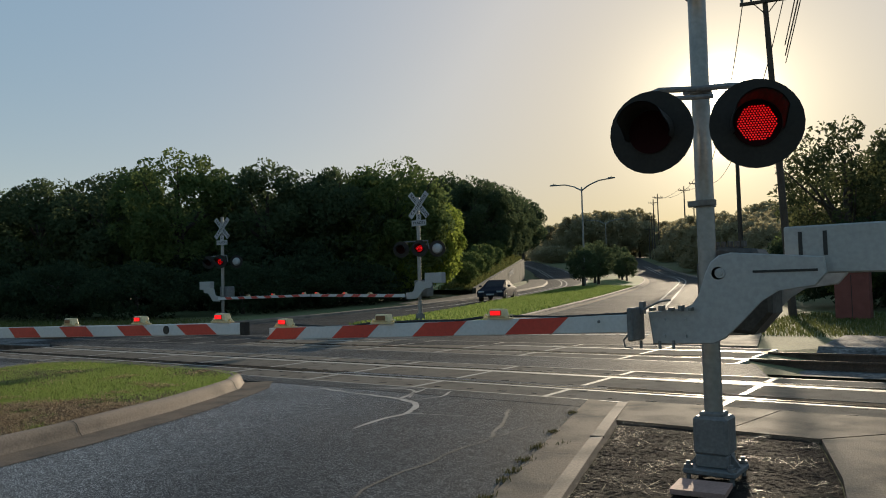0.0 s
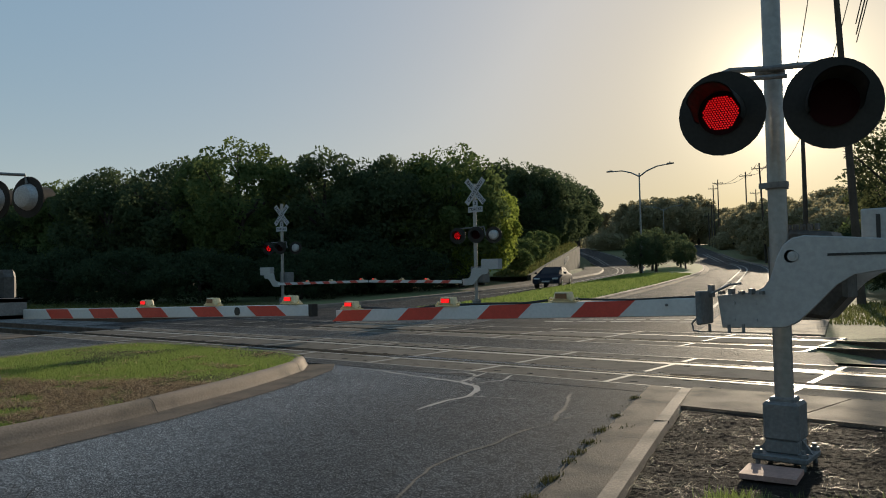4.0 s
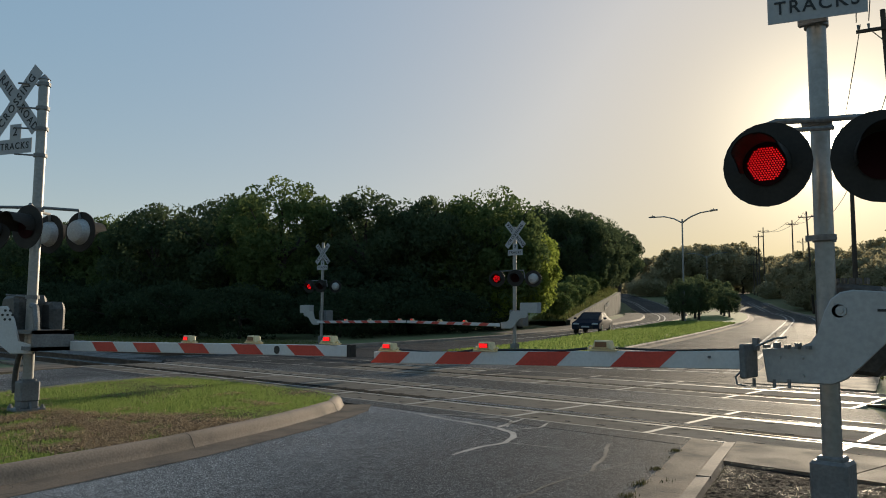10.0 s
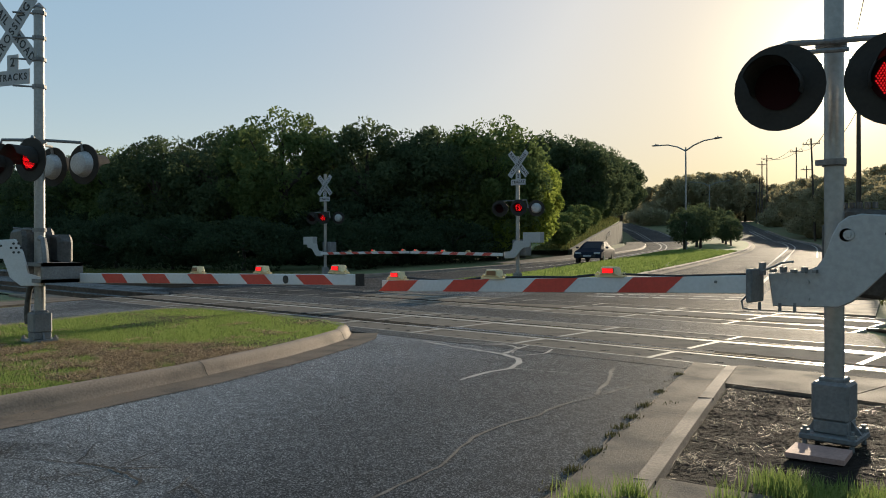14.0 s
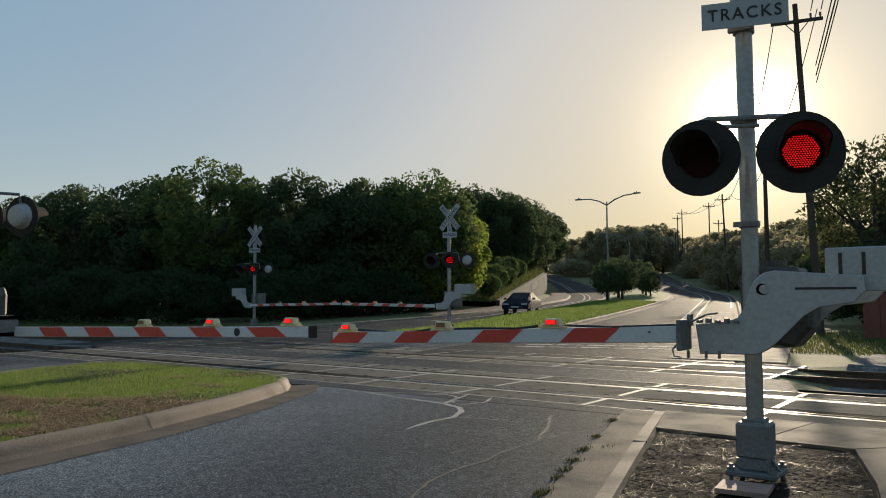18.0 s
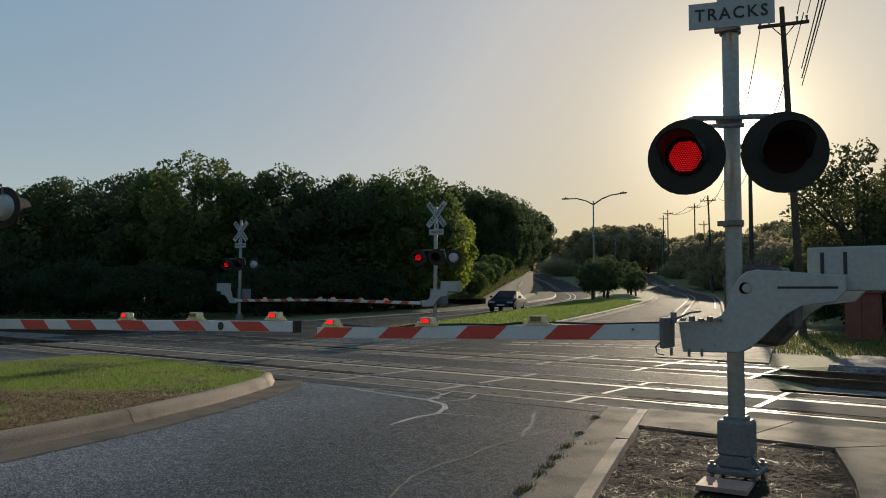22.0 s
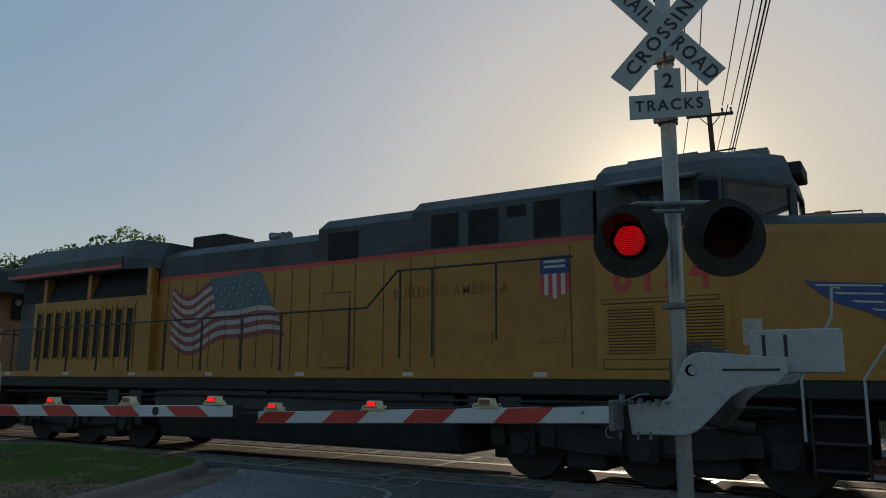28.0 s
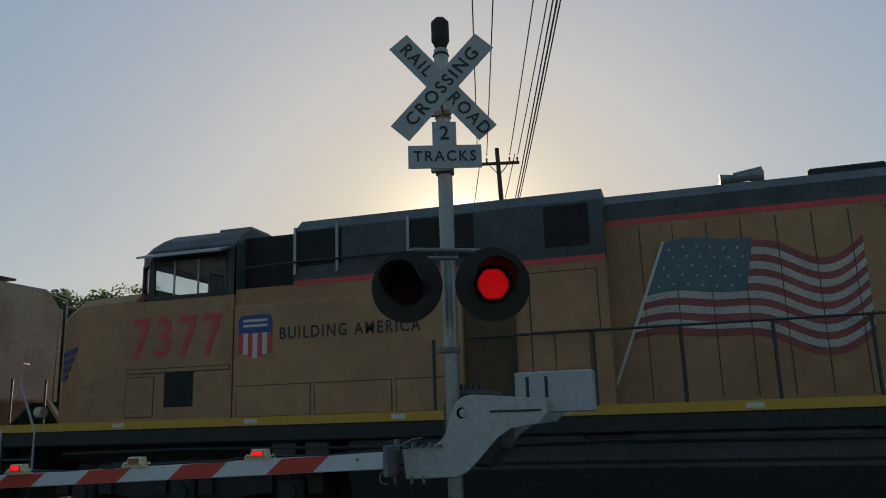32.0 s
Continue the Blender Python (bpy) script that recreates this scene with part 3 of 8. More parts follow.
def blades(name, spots, material, label, height=(0.05, 0.14), width=0.008, parent=None):
    """Grass as one mesh of blades, on spots (x, y, z)."""
    rng = random.Random(len(spots))
    vs, fs = [], []
    for x, y, z in spots:
        h, a = rng.uniform(*height), rng.uniform(0, math.tau)
        w, lean = width * rng.uniform(0.7, 1.5), rng.uniform(0.1, 0.7) * h
        dx, dy = math.cos(a), math.sin(a)
        o = len(vs)
        vs += [(x - dy * w, y + dx * w, z), (x + dy * w, y - dx * w, z), (x + dx * lean * 0.4 + dy * w * 0.7, y + dy * lean * 0.4 - dx * w * 0.7, z + h * 0.6),
               (x + dx * lean * 0.4 - dy * w * 0.7, y + dy * lean * 0.4 + dx * w * 0.7, z + h * 0.6), (x + dx * lean, y + dy * lean, z + h)]
        fs += [(o, o + 1, o + 2, o + 3), (o + 3, o + 2, o + 4)]
    return tagged(new(name, data_mesh(name, vs, fs, material)), label, "grass", kind="stuff")


def straws(name, spots, label, size=1.0, material=STRAW):
    """Dry stalks lying on the ground, as one mesh of flat slivers."""
    rng = random.Random(len(spots) + 1)
    vs, fs = [], []
    for x, y, z in spots:
        a, h, w = rng.uniform(0, math.tau), 0.010 + 0.075 * rng.random() ** 3, rng.uniform(0.0011, 0.0024) * size
        dx, dy = math.cos(a), math.sin(a)
        z0, z1 = z + rng.uniform(0.0, 0.02), z + rng.uniform(0.0, 0.03)
        o = len(vs)
        vs += [(x - dx * h - dy * w, y - dy * h + dx * w, z0), (x - dx * h + dy * w, y - dy * h - dx * w, z0), (x + dx * h + dy * w, y + dy * h - dx * w, z1 + w), (x + dx * h - dy * w, y + dy * h + dx * w, z1 + w)]
        fs.append((o, o + 1, o + 2, o + 3))
    return tagged(new(name, data_mesh(name, vs, fs, material)), label, "straw", kind="stuff")


def inside(p, ring):
    x, y = p
    c = False
    for (x0, y0), (x1, y1) in zip(ring, ring[1:] + ring[:1]):
        if (y0 > y) != (y1 > y) and x < (x1 - x0) * (y - y0) / (y1 - y0) + x0:
            c = not c
    return c


def median_grass():
    rng = random.Random(5)
    green, dry = [], []
    while len(green) < 170000 or len(dry) < 22000:
        x, y = rng.uniform(-14, -5), rng.uniform(0.5, 8.7)
        if not inside((x, y), MED) or not inside((x + 0.14, y - 0.05), MED):
            continue
        edge = 0.45 * noise.noise(Vector((x * 1.1, y * 1.1, 3.0))) + 0.30 * noise.noise(Vector((x * 3.1, y * 3.1, 5.0))) + rng.gauss(0, 0.16)
        bare = 3.05 + edge < y < 4.25 + max(-0.6, min(1.5, (x + 9.2) * 0.6)) + 1.3 * edge
        thin = noise.noise(Vector((x * 1.7, y * 1.7, 2.0))) + rng.gauss(0, 0.2) > 0.56
        if (not bare and not thin) or noise.noise(Vector((x * 2.3, y * 2.3, 9.0))) + 0.6 * math.exp(-((x + 9.45) ** 2 + (y - 3.8) ** 2) / 0.12) + rng.gauss(0, 0.16) > 0.36:
            if len(green) < 170000:
                green.append((x, y, 0.12))
        elif len(dry) < 22000:
            dry.append((x, y, 0.145))
    blades("grass", green, GRASS, "sunlit green grass on the median", (0.012, 0.06), 0.003)
    straws("dry_grass", dry, "dry straw lying on the bare soil of the median", 1.7, STRAW_BROWN)


median_grass()

# right-hand side: gutter, kerb, soil patch, slabs
def ribbon(bm, pts, w, z):
    prev = None
    rng = random.Random(len(pts) * 7 + int(abs(pts[0][0]) * 10))
    fine = []
    for (x0, y0), (x1, y1) in zip(pts, pts[1:]):
        n = max(2, int(math.hypot(x1 - x0, y1 - y0) / 0.15))
        fine += [(x0 + (x1 - x0) * k / n + rng.gauss(0, 0.012), y0 + (y1 - y0) * k / n + rng.gauss(0, 0.012)) for k in range(n)]
    fine.append(pts[-1])
    for i, p in enumerate(fine):
        d = Vector(fine[min(i + 1, len(fine) - 1)]) - Vector(fine[max(i - 1, 0)])
        d = d.normalized() if d.length else Vector((1, 0))
        ww = w * rng.uniform(0.6, 1.4) * (0.5 if i in (0, len(fine) - 1) else 1)
        a = bm.verts.new((p[0] + d.y * ww, p[1] - d.x * ww, z))
        b = bm.verts.new((p[0] - d.y * ww, p[1] + d.x * ww, z))
        if prev:
            bm.faces.new((prev[0], a, b, prev[1]))
        prev = (a, b)


def soil_z(x, y):
    v = Vector((x, y, 0.0))
    return 0.004 + 0.012 * noise.noise(v * 3) + 0.004 * noise.noise(v * 13) + 0.007 * noise.noise(v * 41)


def right_side():
    bm = bmesh.new()
    a = [bm.verts.new((*road_xy(0.19, s), 0.006)) for s in (-30, -8, 0, 4.2, 9.5)]
    b = [bm.verts.new((*road_xy(0.58, s), 0.010)) for s in (-30, -8, 0, 4.2, 9.2)]
    for i in range(4):
        bm.faces.new((a[i], b[i], b[i + 1], a[i + 1]))
    gut = solid("gutter", bm, CONCRETE, "pale concrete gutter beside the road", "gutter", kind="structure")
    bm = bmesh.new()
    for s in (6.3, 3.4, 0.6):
        ribbon(bm, [road_xy(a, s + 0.03 * math.sin(9 * a)) for a in (0.20, 0.30, 0.42, 0.56)], 0.004, 0.0125)
    rng = random.Random(77)
    wob = [(*road_xy(0.185 + 0.012 * math.sin(5 * k * 0.21) + rng.gauss(0, 0.010), -2 + 0.21 * k),) for k in range(54)]
    ribbon(bm, wob, 0.006, 0.0075)
    part("joint", bm, CRACK, gut, "dark open joints of the gutter")
    bm = bmesh.new()
    prev = None
    for i, s in enumerate((9.25, 7.9, 6.1, 4.4, 2.0, -8, -30)):
        h = min(0.05, 0.014 + 0.02 * max(0, 9.25 - s))
        ring = [bm.verts.new((*road_xy(aa, s), zz)) for aa, zz in ((0.575, 0.0), (0.59, h), (0.71, h + 0.008), (0.725, -0.03))]
        if prev:
            for k in range(3):
                bm.faces.new((prev[k], prev[k + 1], ring[k + 1], ring[k]))
        prev = ring
    low = solid("kerb", bm, KERB, "low concrete kerb running out flush at the tracks", "kerb", kind="structure")
    for s in (6.9, 4.15, 1.4):
        h = min(0.05, 0.014 + 0.02 * max(0, 9.25 - s)) + 0.003
        bm = bmesh.new()
        box(bm, -0.066, 0.066, -0.004, 0.004, h - 0.02, h + 0.0035, place(*road_xy(0.652, s), 0, 0, 0, 16.3))
        part("joint", bm, CRACK, low, "dark open kerb joint")
    pv = base("pavement", I4, "cracked concrete pavement slabs beside the track", "pavement", kind="structure")
    slabs = [[(-1.92, 9.14), (-1.55, 7.80), (-0.42, 7.76), (-0.20, 9.14)], [(-0.18, 9.14), (-0.40, 7.76), (0.42, 7.72), (0.95, 8.35), (1.18, 9.14)],
             [(0.44, 7.70), (0.80, 6.30), (1.05, 4.9), (3.6, 5.6), (3.1, 8.0), (0.98, 8.33)], [(0.99, 8.36), (3.08, 8.03), (3.3, 9.14), (1.20, 9.14)], [(3.12, 8.0), (3.62, 5.62), (9, 6.8), (9, 9.14), (3.32, 9.14)],
             [(-0.62, 4.30), (-0.35, 3.35), (1.0, 3.6), (0.75, 4.55)], [(-0.33, 3.32), (-0.05, 2.2), (1.25, 2.5), (1.02, 3.56)], [(-0.03, 2.17), (0.9, -2), (2.3, -1.8), (1.28, 2.46)]]
    for s in slabs:
        bm = bmesh.new()
        lo = [bm.verts.new((x, y, -0.02)) for x, y in s]
        hi = [bm.verts.new((x, y, 0.03 + 0.006 * math.sin(x * 3 + y))) for x, y in s]
        bm.faces.new(hi)
        for k in range(len(s)):
            bm.faces.new((lo[k], lo[(k + 1) % len(s)], hi[(k + 1) % len(s)], hi[k]))
        part("slab", bm, CONCRETE, pv)
    bm = bmesh.new()
    ring = [(-1.5, 7.79), (0.42, 7.71), (0.79, 6.3), (1.04, 4.88), (0.74, 4.56), (-0.55, 4.31)]
    step, grid = 0.018, {}
    for i in range(150):
        for j in range(200):
            p = (-1.56 + step * i, 4.27 + step * j)
            if inside(p, ring):
                grid[i, j] = bm.verts.new((*p, soil_z(*p)))
    for (i, j), v in grid.items():
        q = [grid.get(k) for k in ((i, j), (i + 1, j), (i + 1, j + 1), (i, j + 1))]
        if all(q):
            bm.faces.new(q)
    rim = bmesh.new()
    rim.faces.new([rim.verts.new((x, y, -0.012)) for x, y in ring])
    solid("soil_bed", rim, DIRT, "dark damp soil beneath the clods", "soil", kind="structure")
    solid("soil", bm, DIRT, "dark bare soil with litter round the signal mast", "soil", kind="structure")
    rng = random.Random(8)
    litter, tufts, weeds = [], [], []
    for _ in range(9000):
        x, y = rng.uniform(-1.6, 1.0), rng.uniform(4.3, 7.8)
        if inside((x, y), ring):
            corner = 0.75 * math.exp(-((x + 0.55) ** 2 + (y - 4.9) ** 2) / 0.10) + 0.45 * math.exp(-((x + 1.2) ** 2 + (y - 7.0) ** 2) / 0.10)
            if noise.noise(Vector((x * 3.2, y * 3.2, 1.0))) + corner > rng.uniform(0.0, 0.95):
                litter.append((x, y, soil_z(x, y) + 0.008))
    straws("straw_litter", litter, "scattered dry straw lying on the soil", 0.55)
    clumps = [(0.15, 4.55, 0.10, 700), (0.45, 4.45, 0.16, 1500), (0.72, 4.62, 0.14, 1200), (0.62, 4.25, 0.15, 900), (0.95, 4.5, 0.14, 800), (-0.45, 3.86, 0.06, 260), (-0.62, 3.62, 0.08, 300), (-0.05, 4.2, 0.05, 90), (1.1, 4.9, 0.12, 500)]
    for cx, cy, r, n in clumps:
        for _ in range(n):
            tufts.append((rng.gauss(cx, r), rng.gauss(cy, r * 0.7), 0.02))
    for cx, cy in [road_xy(0.17, s) for s in (8.4, 7.9, 7.25, 6.6, 6.5, 6.0, 5.6, 5.3, 4.8, 4.7, 4.3, 3.9, 3.6, 2.6, 1.5)] + [road_xy(0.36, 6.7)]:
        n = rng.choice((8, 20, 50, 90))
        for _ in range(n):
            weeds.append((rng.gauss(cx, 0.028), rng.gauss(cy, 0.05), 0.004))
    blades("grass_tuft", tufts, GRASS, "green grass growing at the slab edges", (0.04, 0.16), 0.0026)
    blades("weeds", weeds, WEED, "straggling weed clumps in the joint between asphalt and gutter", (0.01, 0.04), 0.003)


right_side()

# cracks and sealant on the carriageway
OLD_SEALS = [([(-2.27, 7.2), (-2.21, 6.4), (-2.25, 5.9), (-2.15, 5.2), (-2.15, 4.8), (-2.09, 4.4), (-1.89, 3.97), (-1.75, 3.67), (-1.45, 2.2)], 0.013), ([(-2.96, 8.02), (-2.57, 7.18), (-2.27, 6.45)], 0.020)]
SEALS = [([(-6.5, 8.4), (-5.3, 8.2), (-4.7, 8.1), (-4.3, 7.9), (-4.05, 7.6), (-3.9, 7.2), (-3.9, 6.7), (-3.8, 6.2)], 0.035), ([(-4.7, 8.1), (-4.9, 8.7), (-5.0, 9.1)], 0.03), ([(-3.9, 7.2), (-3.6, 7.3), (-3.2, 7.4)], 0.012), ([(-4.5, 8.0), (-4.3, 8.5), (-4.5, 9.0)], 0.02),
         ([(-5.6, 8.75), (-5.3, 8.92), (-4.97, 8.8), (-4.65, 8.25)], 0.022), ([(-5.2, 9.1), (-6.5, 8.4), (-7.2, 8.5)], 0.015)]
CRACKS = [([(-3.3, 2.2), (-3.1, 2.2), (-2.9, 2.2), (-2.8, 2.1)], 0.010), ([(-4.4, 1.6), (-3.8, 2.0), (-3.3, 2.2), (-3.0, 2.5)], 0.006), ([(-4.0, 2.4), (-3.6, 2.1), (-3.3, 2.2)], 0.005), ([(-3.4, 1.8), (-3.3, 2.2), (-3.5, 2.7)], 0.005), ([(-2.9, 2.2), (-2.6, 2.35), (-2.3, 2.3)], 0.004), ([(-4.6, 2.1), (-4.3, 1.9), (-3.9, 1.6)], 0.005)]
PATCH = [(-5.0, 0.2), (-5.02, 1.7), (-4.6, 1.95), (-4.3, 2.15), (-3.9, 2.2), (-3.5, 2.55), (-3.1, 2.45), (-2.8, 2.5), (-2.55, 2.2), (-2.5, 1.7), (-2.2, 1.3), (-2.0, 0.2)]


def seals():
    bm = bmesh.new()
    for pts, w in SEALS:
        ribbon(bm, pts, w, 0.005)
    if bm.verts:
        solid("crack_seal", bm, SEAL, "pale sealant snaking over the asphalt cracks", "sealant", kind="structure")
    bm = bmesh.new()
    for pts, w in OLD_SEALS:
        ribbon(bm, pts, w, 0.0045)
    solid("crack_seal", bm, SEAL_OLD, "faded grey sealant band over an old asphalt crack", "sealant", kind="structure")
    bm = bmesh.new()
    for pts, w in CRACKS:
        ribbon(bm, pts, w, 0.009)
    rng = random.Random(31)
    for cx, cy, r, n in ((-3.25, 2.1, 0.42, 34), (-4.5, 1.7, 0.6, 40), (-3.9, 1.2, 0.5, 26)):
        for _ in range(n):
            x, y, a = rng.gauss(cx, r), rng.gauss(cy, r * 0.55), rng.uniform(0, math.tau)
            pts = [(x, y)]
            for _ in range(3):
                a += rng.gauss(0, 0.7)
                pts.append((pts[-1][0] + 0.11 * math.cos(a), pts[-1][1] + 0.08 * math.sin(a)))
            ribbon(bm, pts, rng.uniform(0.0015, 0.004), 0.0085)
    solid("crack", bm, CRACK, "dark open cracks in the worn asphalt patch", "crack", kind="structure")
    poly("road_patch", PATCH, 0.004, ASPHALT_PALE, "worn paler patch of cracked asphalt", category="road")


seals()


# ---- tracks ----
def track(name, yc, panels, x_bare, label):
    tr = base(name, I4, label, "railway track", kind="structure")
    for sy in (-1, 1):
        bm = bmesh.new()
        y = yc + sy * HALF
        box(bm, -420, 420, y - 0.037, y + 0.037, -0.035, 0.0)
        box(bm, -420, 420, y - 0.01, y + 0.01, -0.15, -0.035)
        box(bm, -420, 420, y - 0.07, y + 0.07, -0.17, -0.15)
        part("rail", bm, RAIL_RUST, tr, "rusty steel rail")
    for sy in (-1, 1):
        bm = bmesh.new()
        y = yc + sy * HALF
        box(bm, -420, 420, y - 0.024, y + 0.024, -0.001, 0.003)
        part("rail_head", bm, STEEL_EDGE, tr, "bright worn running surface")
    pitch = 2.2
    x0, n = panels
    bays = ((yc - 1.72, yc - HALF - 0.218), (yc - HALF + 0.23, yc + HALF - 0.27), (yc + HALF + 0.115, yc + 1.41))
    shapes = []
    for y0, y1 in bays:
        bm = bmesh.new()
        box(bm, -pitch / 2 + 0.035, pitch / 2 - 0.035, y0, y1, -0.16, 0.002, bevel=0.012)
        shapes.append(mesh_of("panel", bm, PANEL))
    for k in range(n):
        for me in shapes:
            share("panel", me, tr, place(x0 + pitch * (k + 0.5), 0, 0.002 * math.sin(k * 2.3)))
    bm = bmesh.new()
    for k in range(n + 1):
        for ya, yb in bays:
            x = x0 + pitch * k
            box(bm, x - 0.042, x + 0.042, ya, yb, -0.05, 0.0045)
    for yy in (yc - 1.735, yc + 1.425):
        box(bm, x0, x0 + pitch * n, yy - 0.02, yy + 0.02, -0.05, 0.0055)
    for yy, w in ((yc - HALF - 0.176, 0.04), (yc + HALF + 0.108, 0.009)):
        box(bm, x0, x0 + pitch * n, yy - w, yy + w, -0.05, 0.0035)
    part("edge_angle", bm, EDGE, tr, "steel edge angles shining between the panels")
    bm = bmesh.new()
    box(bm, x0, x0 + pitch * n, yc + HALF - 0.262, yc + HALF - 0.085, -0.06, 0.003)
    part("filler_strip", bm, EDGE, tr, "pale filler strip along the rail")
    bm = bmesh.new()
    box(bm, x0, x0 + pitch * n, yc - 1.7, yc + 1.4, -0.18, -0.001)
    part("flangeway", bm, RUBBER, tr, "black rubber flangeway filler")
    bm = bmesh.new()
    rng = random.Random(int(yc))
    for k in range(n):
        for yy in (yc - 1.5, yc - 1.05, yc - 0.48, yc + 0.36, yc + 1.0, yc + 1.3):
            for xx in (0.28, 0.85, 1.4, 1.95):
                x, w, h = x0 + pitch * k + xx + rng.uniform(-0.05, 0.05), rng.uniform(0.035, 0.065), rng.uniform(0.016, 0.028)
                box(bm, x - w, x + w, yy - h, yy + h, 0.0, 0.0066)
    part("lag_hole", bm, CRACK, tr, "dark lag-screw pockets", kind="stuff")
    tie = bmesh.new()
    box(tie, -0.11, 0.11, yc - 1.3, yc + 1.3, -0.33, -0.171, bevel=0.01)
    tie = mesh_of("tie", tie, WOOD_POLE)
    for lo, hi in x_bare:
        k = lo
        while k < hi:
            share("tie", tie, tr, place(k, 0, 0))
            k += 0.55
    return tr


track("track_1", T1, (-20.7, 13), ((-75, -20.8), (8.1, 30)), "near track through concrete crossing panels")
track("track_2", T2, (-23.93, 10), ((-75, -24.1), (-1.7, 45)), "far track through concrete crossing panels, bare beyond")


def ballast():
    for name, x0, x1, y0, y1 in (("ballast", -420, -20.75, 8.6, 17.9), ("ballast", 8.6, 420, 8.9, 13.0), ("ballast", -1.2, 420, 13.0, 21.4)):
        bm = bmesh.new()
        nx, ny = max(6, int(min(x1 - x0, 120) / 0.8)), 16
        g = [[bm.verts.new((x0 + (x1 - x0) * (i / nx), y0 + (y1 - y0) * j / ny, 0)) for j in range(ny + 1)] for i in range(nx + 1)]
        for row in g:
            for v in row:
                d = min(abs(v.co.y - T1), abs(v.co.y - T2))
                v.co.z = -0.16 - 0.02 * max(0, d - 1.2) + 0.04 * noise.noise(v.co * 1.7)
                if v.co.y > 17.7:
                    v.co.z = 0.03 + 0.05 * noise.noise(v.co * 1.7)
                elif v.co.y < y0 + 0.05 or v.co.y > y1 - 0.05:
                    v.co.z = -0.035
        for i in range(nx):
            for j in range(ny):
                bm.faces.new((g[i][j], g[i + 1][j], g[i + 1][j + 1], g[i][j + 1]))
        solid(name, bm, BALLAST, "grey crushed-stone ballast between the rails", "ballast", kind="stuff")


ballast()

# ---- crossing signals ----
def text_part(words, size, m, material, parent, name="lettering", squeeze=1.0, label="black lettering"):
    cu = bpy.data.curves.new(name, "FONT")
    cu.body, cu.size, cu.align_x, cu.align_y = words, size, "CENTER", "CENTER"
    cu.extrude, cu.resolution_u, cu.space_character = 0.002, 3, 1.24
    cu.offset = 0.012 * size
    tmp = bpy.data.objects.new("tmp", cu)
    scene.collection.objects.link(tmp)
    bpy.context.view_layer.update()
    me = bpy.data.meshes.new_from_object(tmp.evaluated_get(bpy.context.evaluated_depsgraph_get()))
    bpy.data.objects.remove(tmp)
    bpy.data.curves.remove(cu)
    me.transform(Matrix.Diagonal((squeeze, 1, 1, 1)))
    me.materials.clear()
    me.materials.append(material)
    ob = new(name, me)
    ob.parent = parent
    ob.matrix_basis = m
    return tagged(ob, label)


SPLATE = ((-0.32, 1.25), (-0.06, 1.27), (0.01, 1.30), (0.06, 1.37), (0.10, 1.52), (0.14, 1.60), (0.20, 1.645), (0.28, 1.66), (0.86, 1.61), (0.87, 1.50), (0.80, 1.42), (0.57, 1.40), (0.46, 1.33), (0.30, 1.15), (0.22, 1.07), (0.14, 1.03), (-0.29, 1.02))
FLASHERS = []
ARM_FLASHERS = []


def lamp_unit(m, parent, lit_first, hood=True, r=0.29):
    """A round black background with hood, lens and back can, facing its -y."""
    tgt = bmesh.new()
    cyl(tgt, (0, 0, 0), (0, 0.012, 0), r, r, 28)
    lamp = part("lamp", tgt, BLACK, parent, "round black lamp background", smooth=True)
    lamp.matrix_basis = m
    bm = bmesh.new()
    for k in range(18):
        a0, a1 = [math.pi * (-0.12 + 1.24 * j / 18) for j in (k, k + 1)]
        for rad, flip in ((0.168, 0), (0.160, 1)):
            q = []
            for a, d in ((a0, 0), (a1, 0), (a1, 1), (a0, 1)):
                depth = -0.012 - d * (0.30 if math.sin(a) > 0.2 else 0.12 + 0.9 * max(0, math.sin(a) + 0.0))
                q.append(bm.verts.new((rad * math.cos(a), depth, rad * math.sin(a))))
            bm.faces.new(q[::-1] if flip else q)
    if hood:
        part("hood", bm, BLACK, lamp, "black visor over the lens")
    else:
        bm.free()
    bm = bmesh.new()
    cyl(bm, (0, 0.012, 0), (0, 0.11, 0), 0.19, 0.15, 18)
    cyl(bm, (0, 0.11, 0), (0, 0.125, 0), 0.15, 0.11, 18)
    part("back_can", bm, LENS_BACK, lamp, "pale lamp housing seen from behind", smooth=True)
    bm = bmesh.new()
    cyl(bm, (0, -0.016, 0), (0, -0.0125, 0), 0.158, 0.158, 24)
    part("lens_ring", bm, RED_OFF, lamp, "dark red lens")
    bm = bmesh.new()
    for i in range(-9, 10):
        for j in range(-9, 10):
            x, z = 0.0185 * (i + 0.5 * (j % 2)), 0.0160 * j
            if math.hypot(x, z) < 0.124:
                cyl(bm, (x, -0.0035, z), (x, 0, z), 0.0052, 0.0046, 6)
    lit = part("lens", bm, RED_ON, lamp, "lit red light-emitting diodes")
    FLASHERS.append((lit, lit_first))
    return lamp


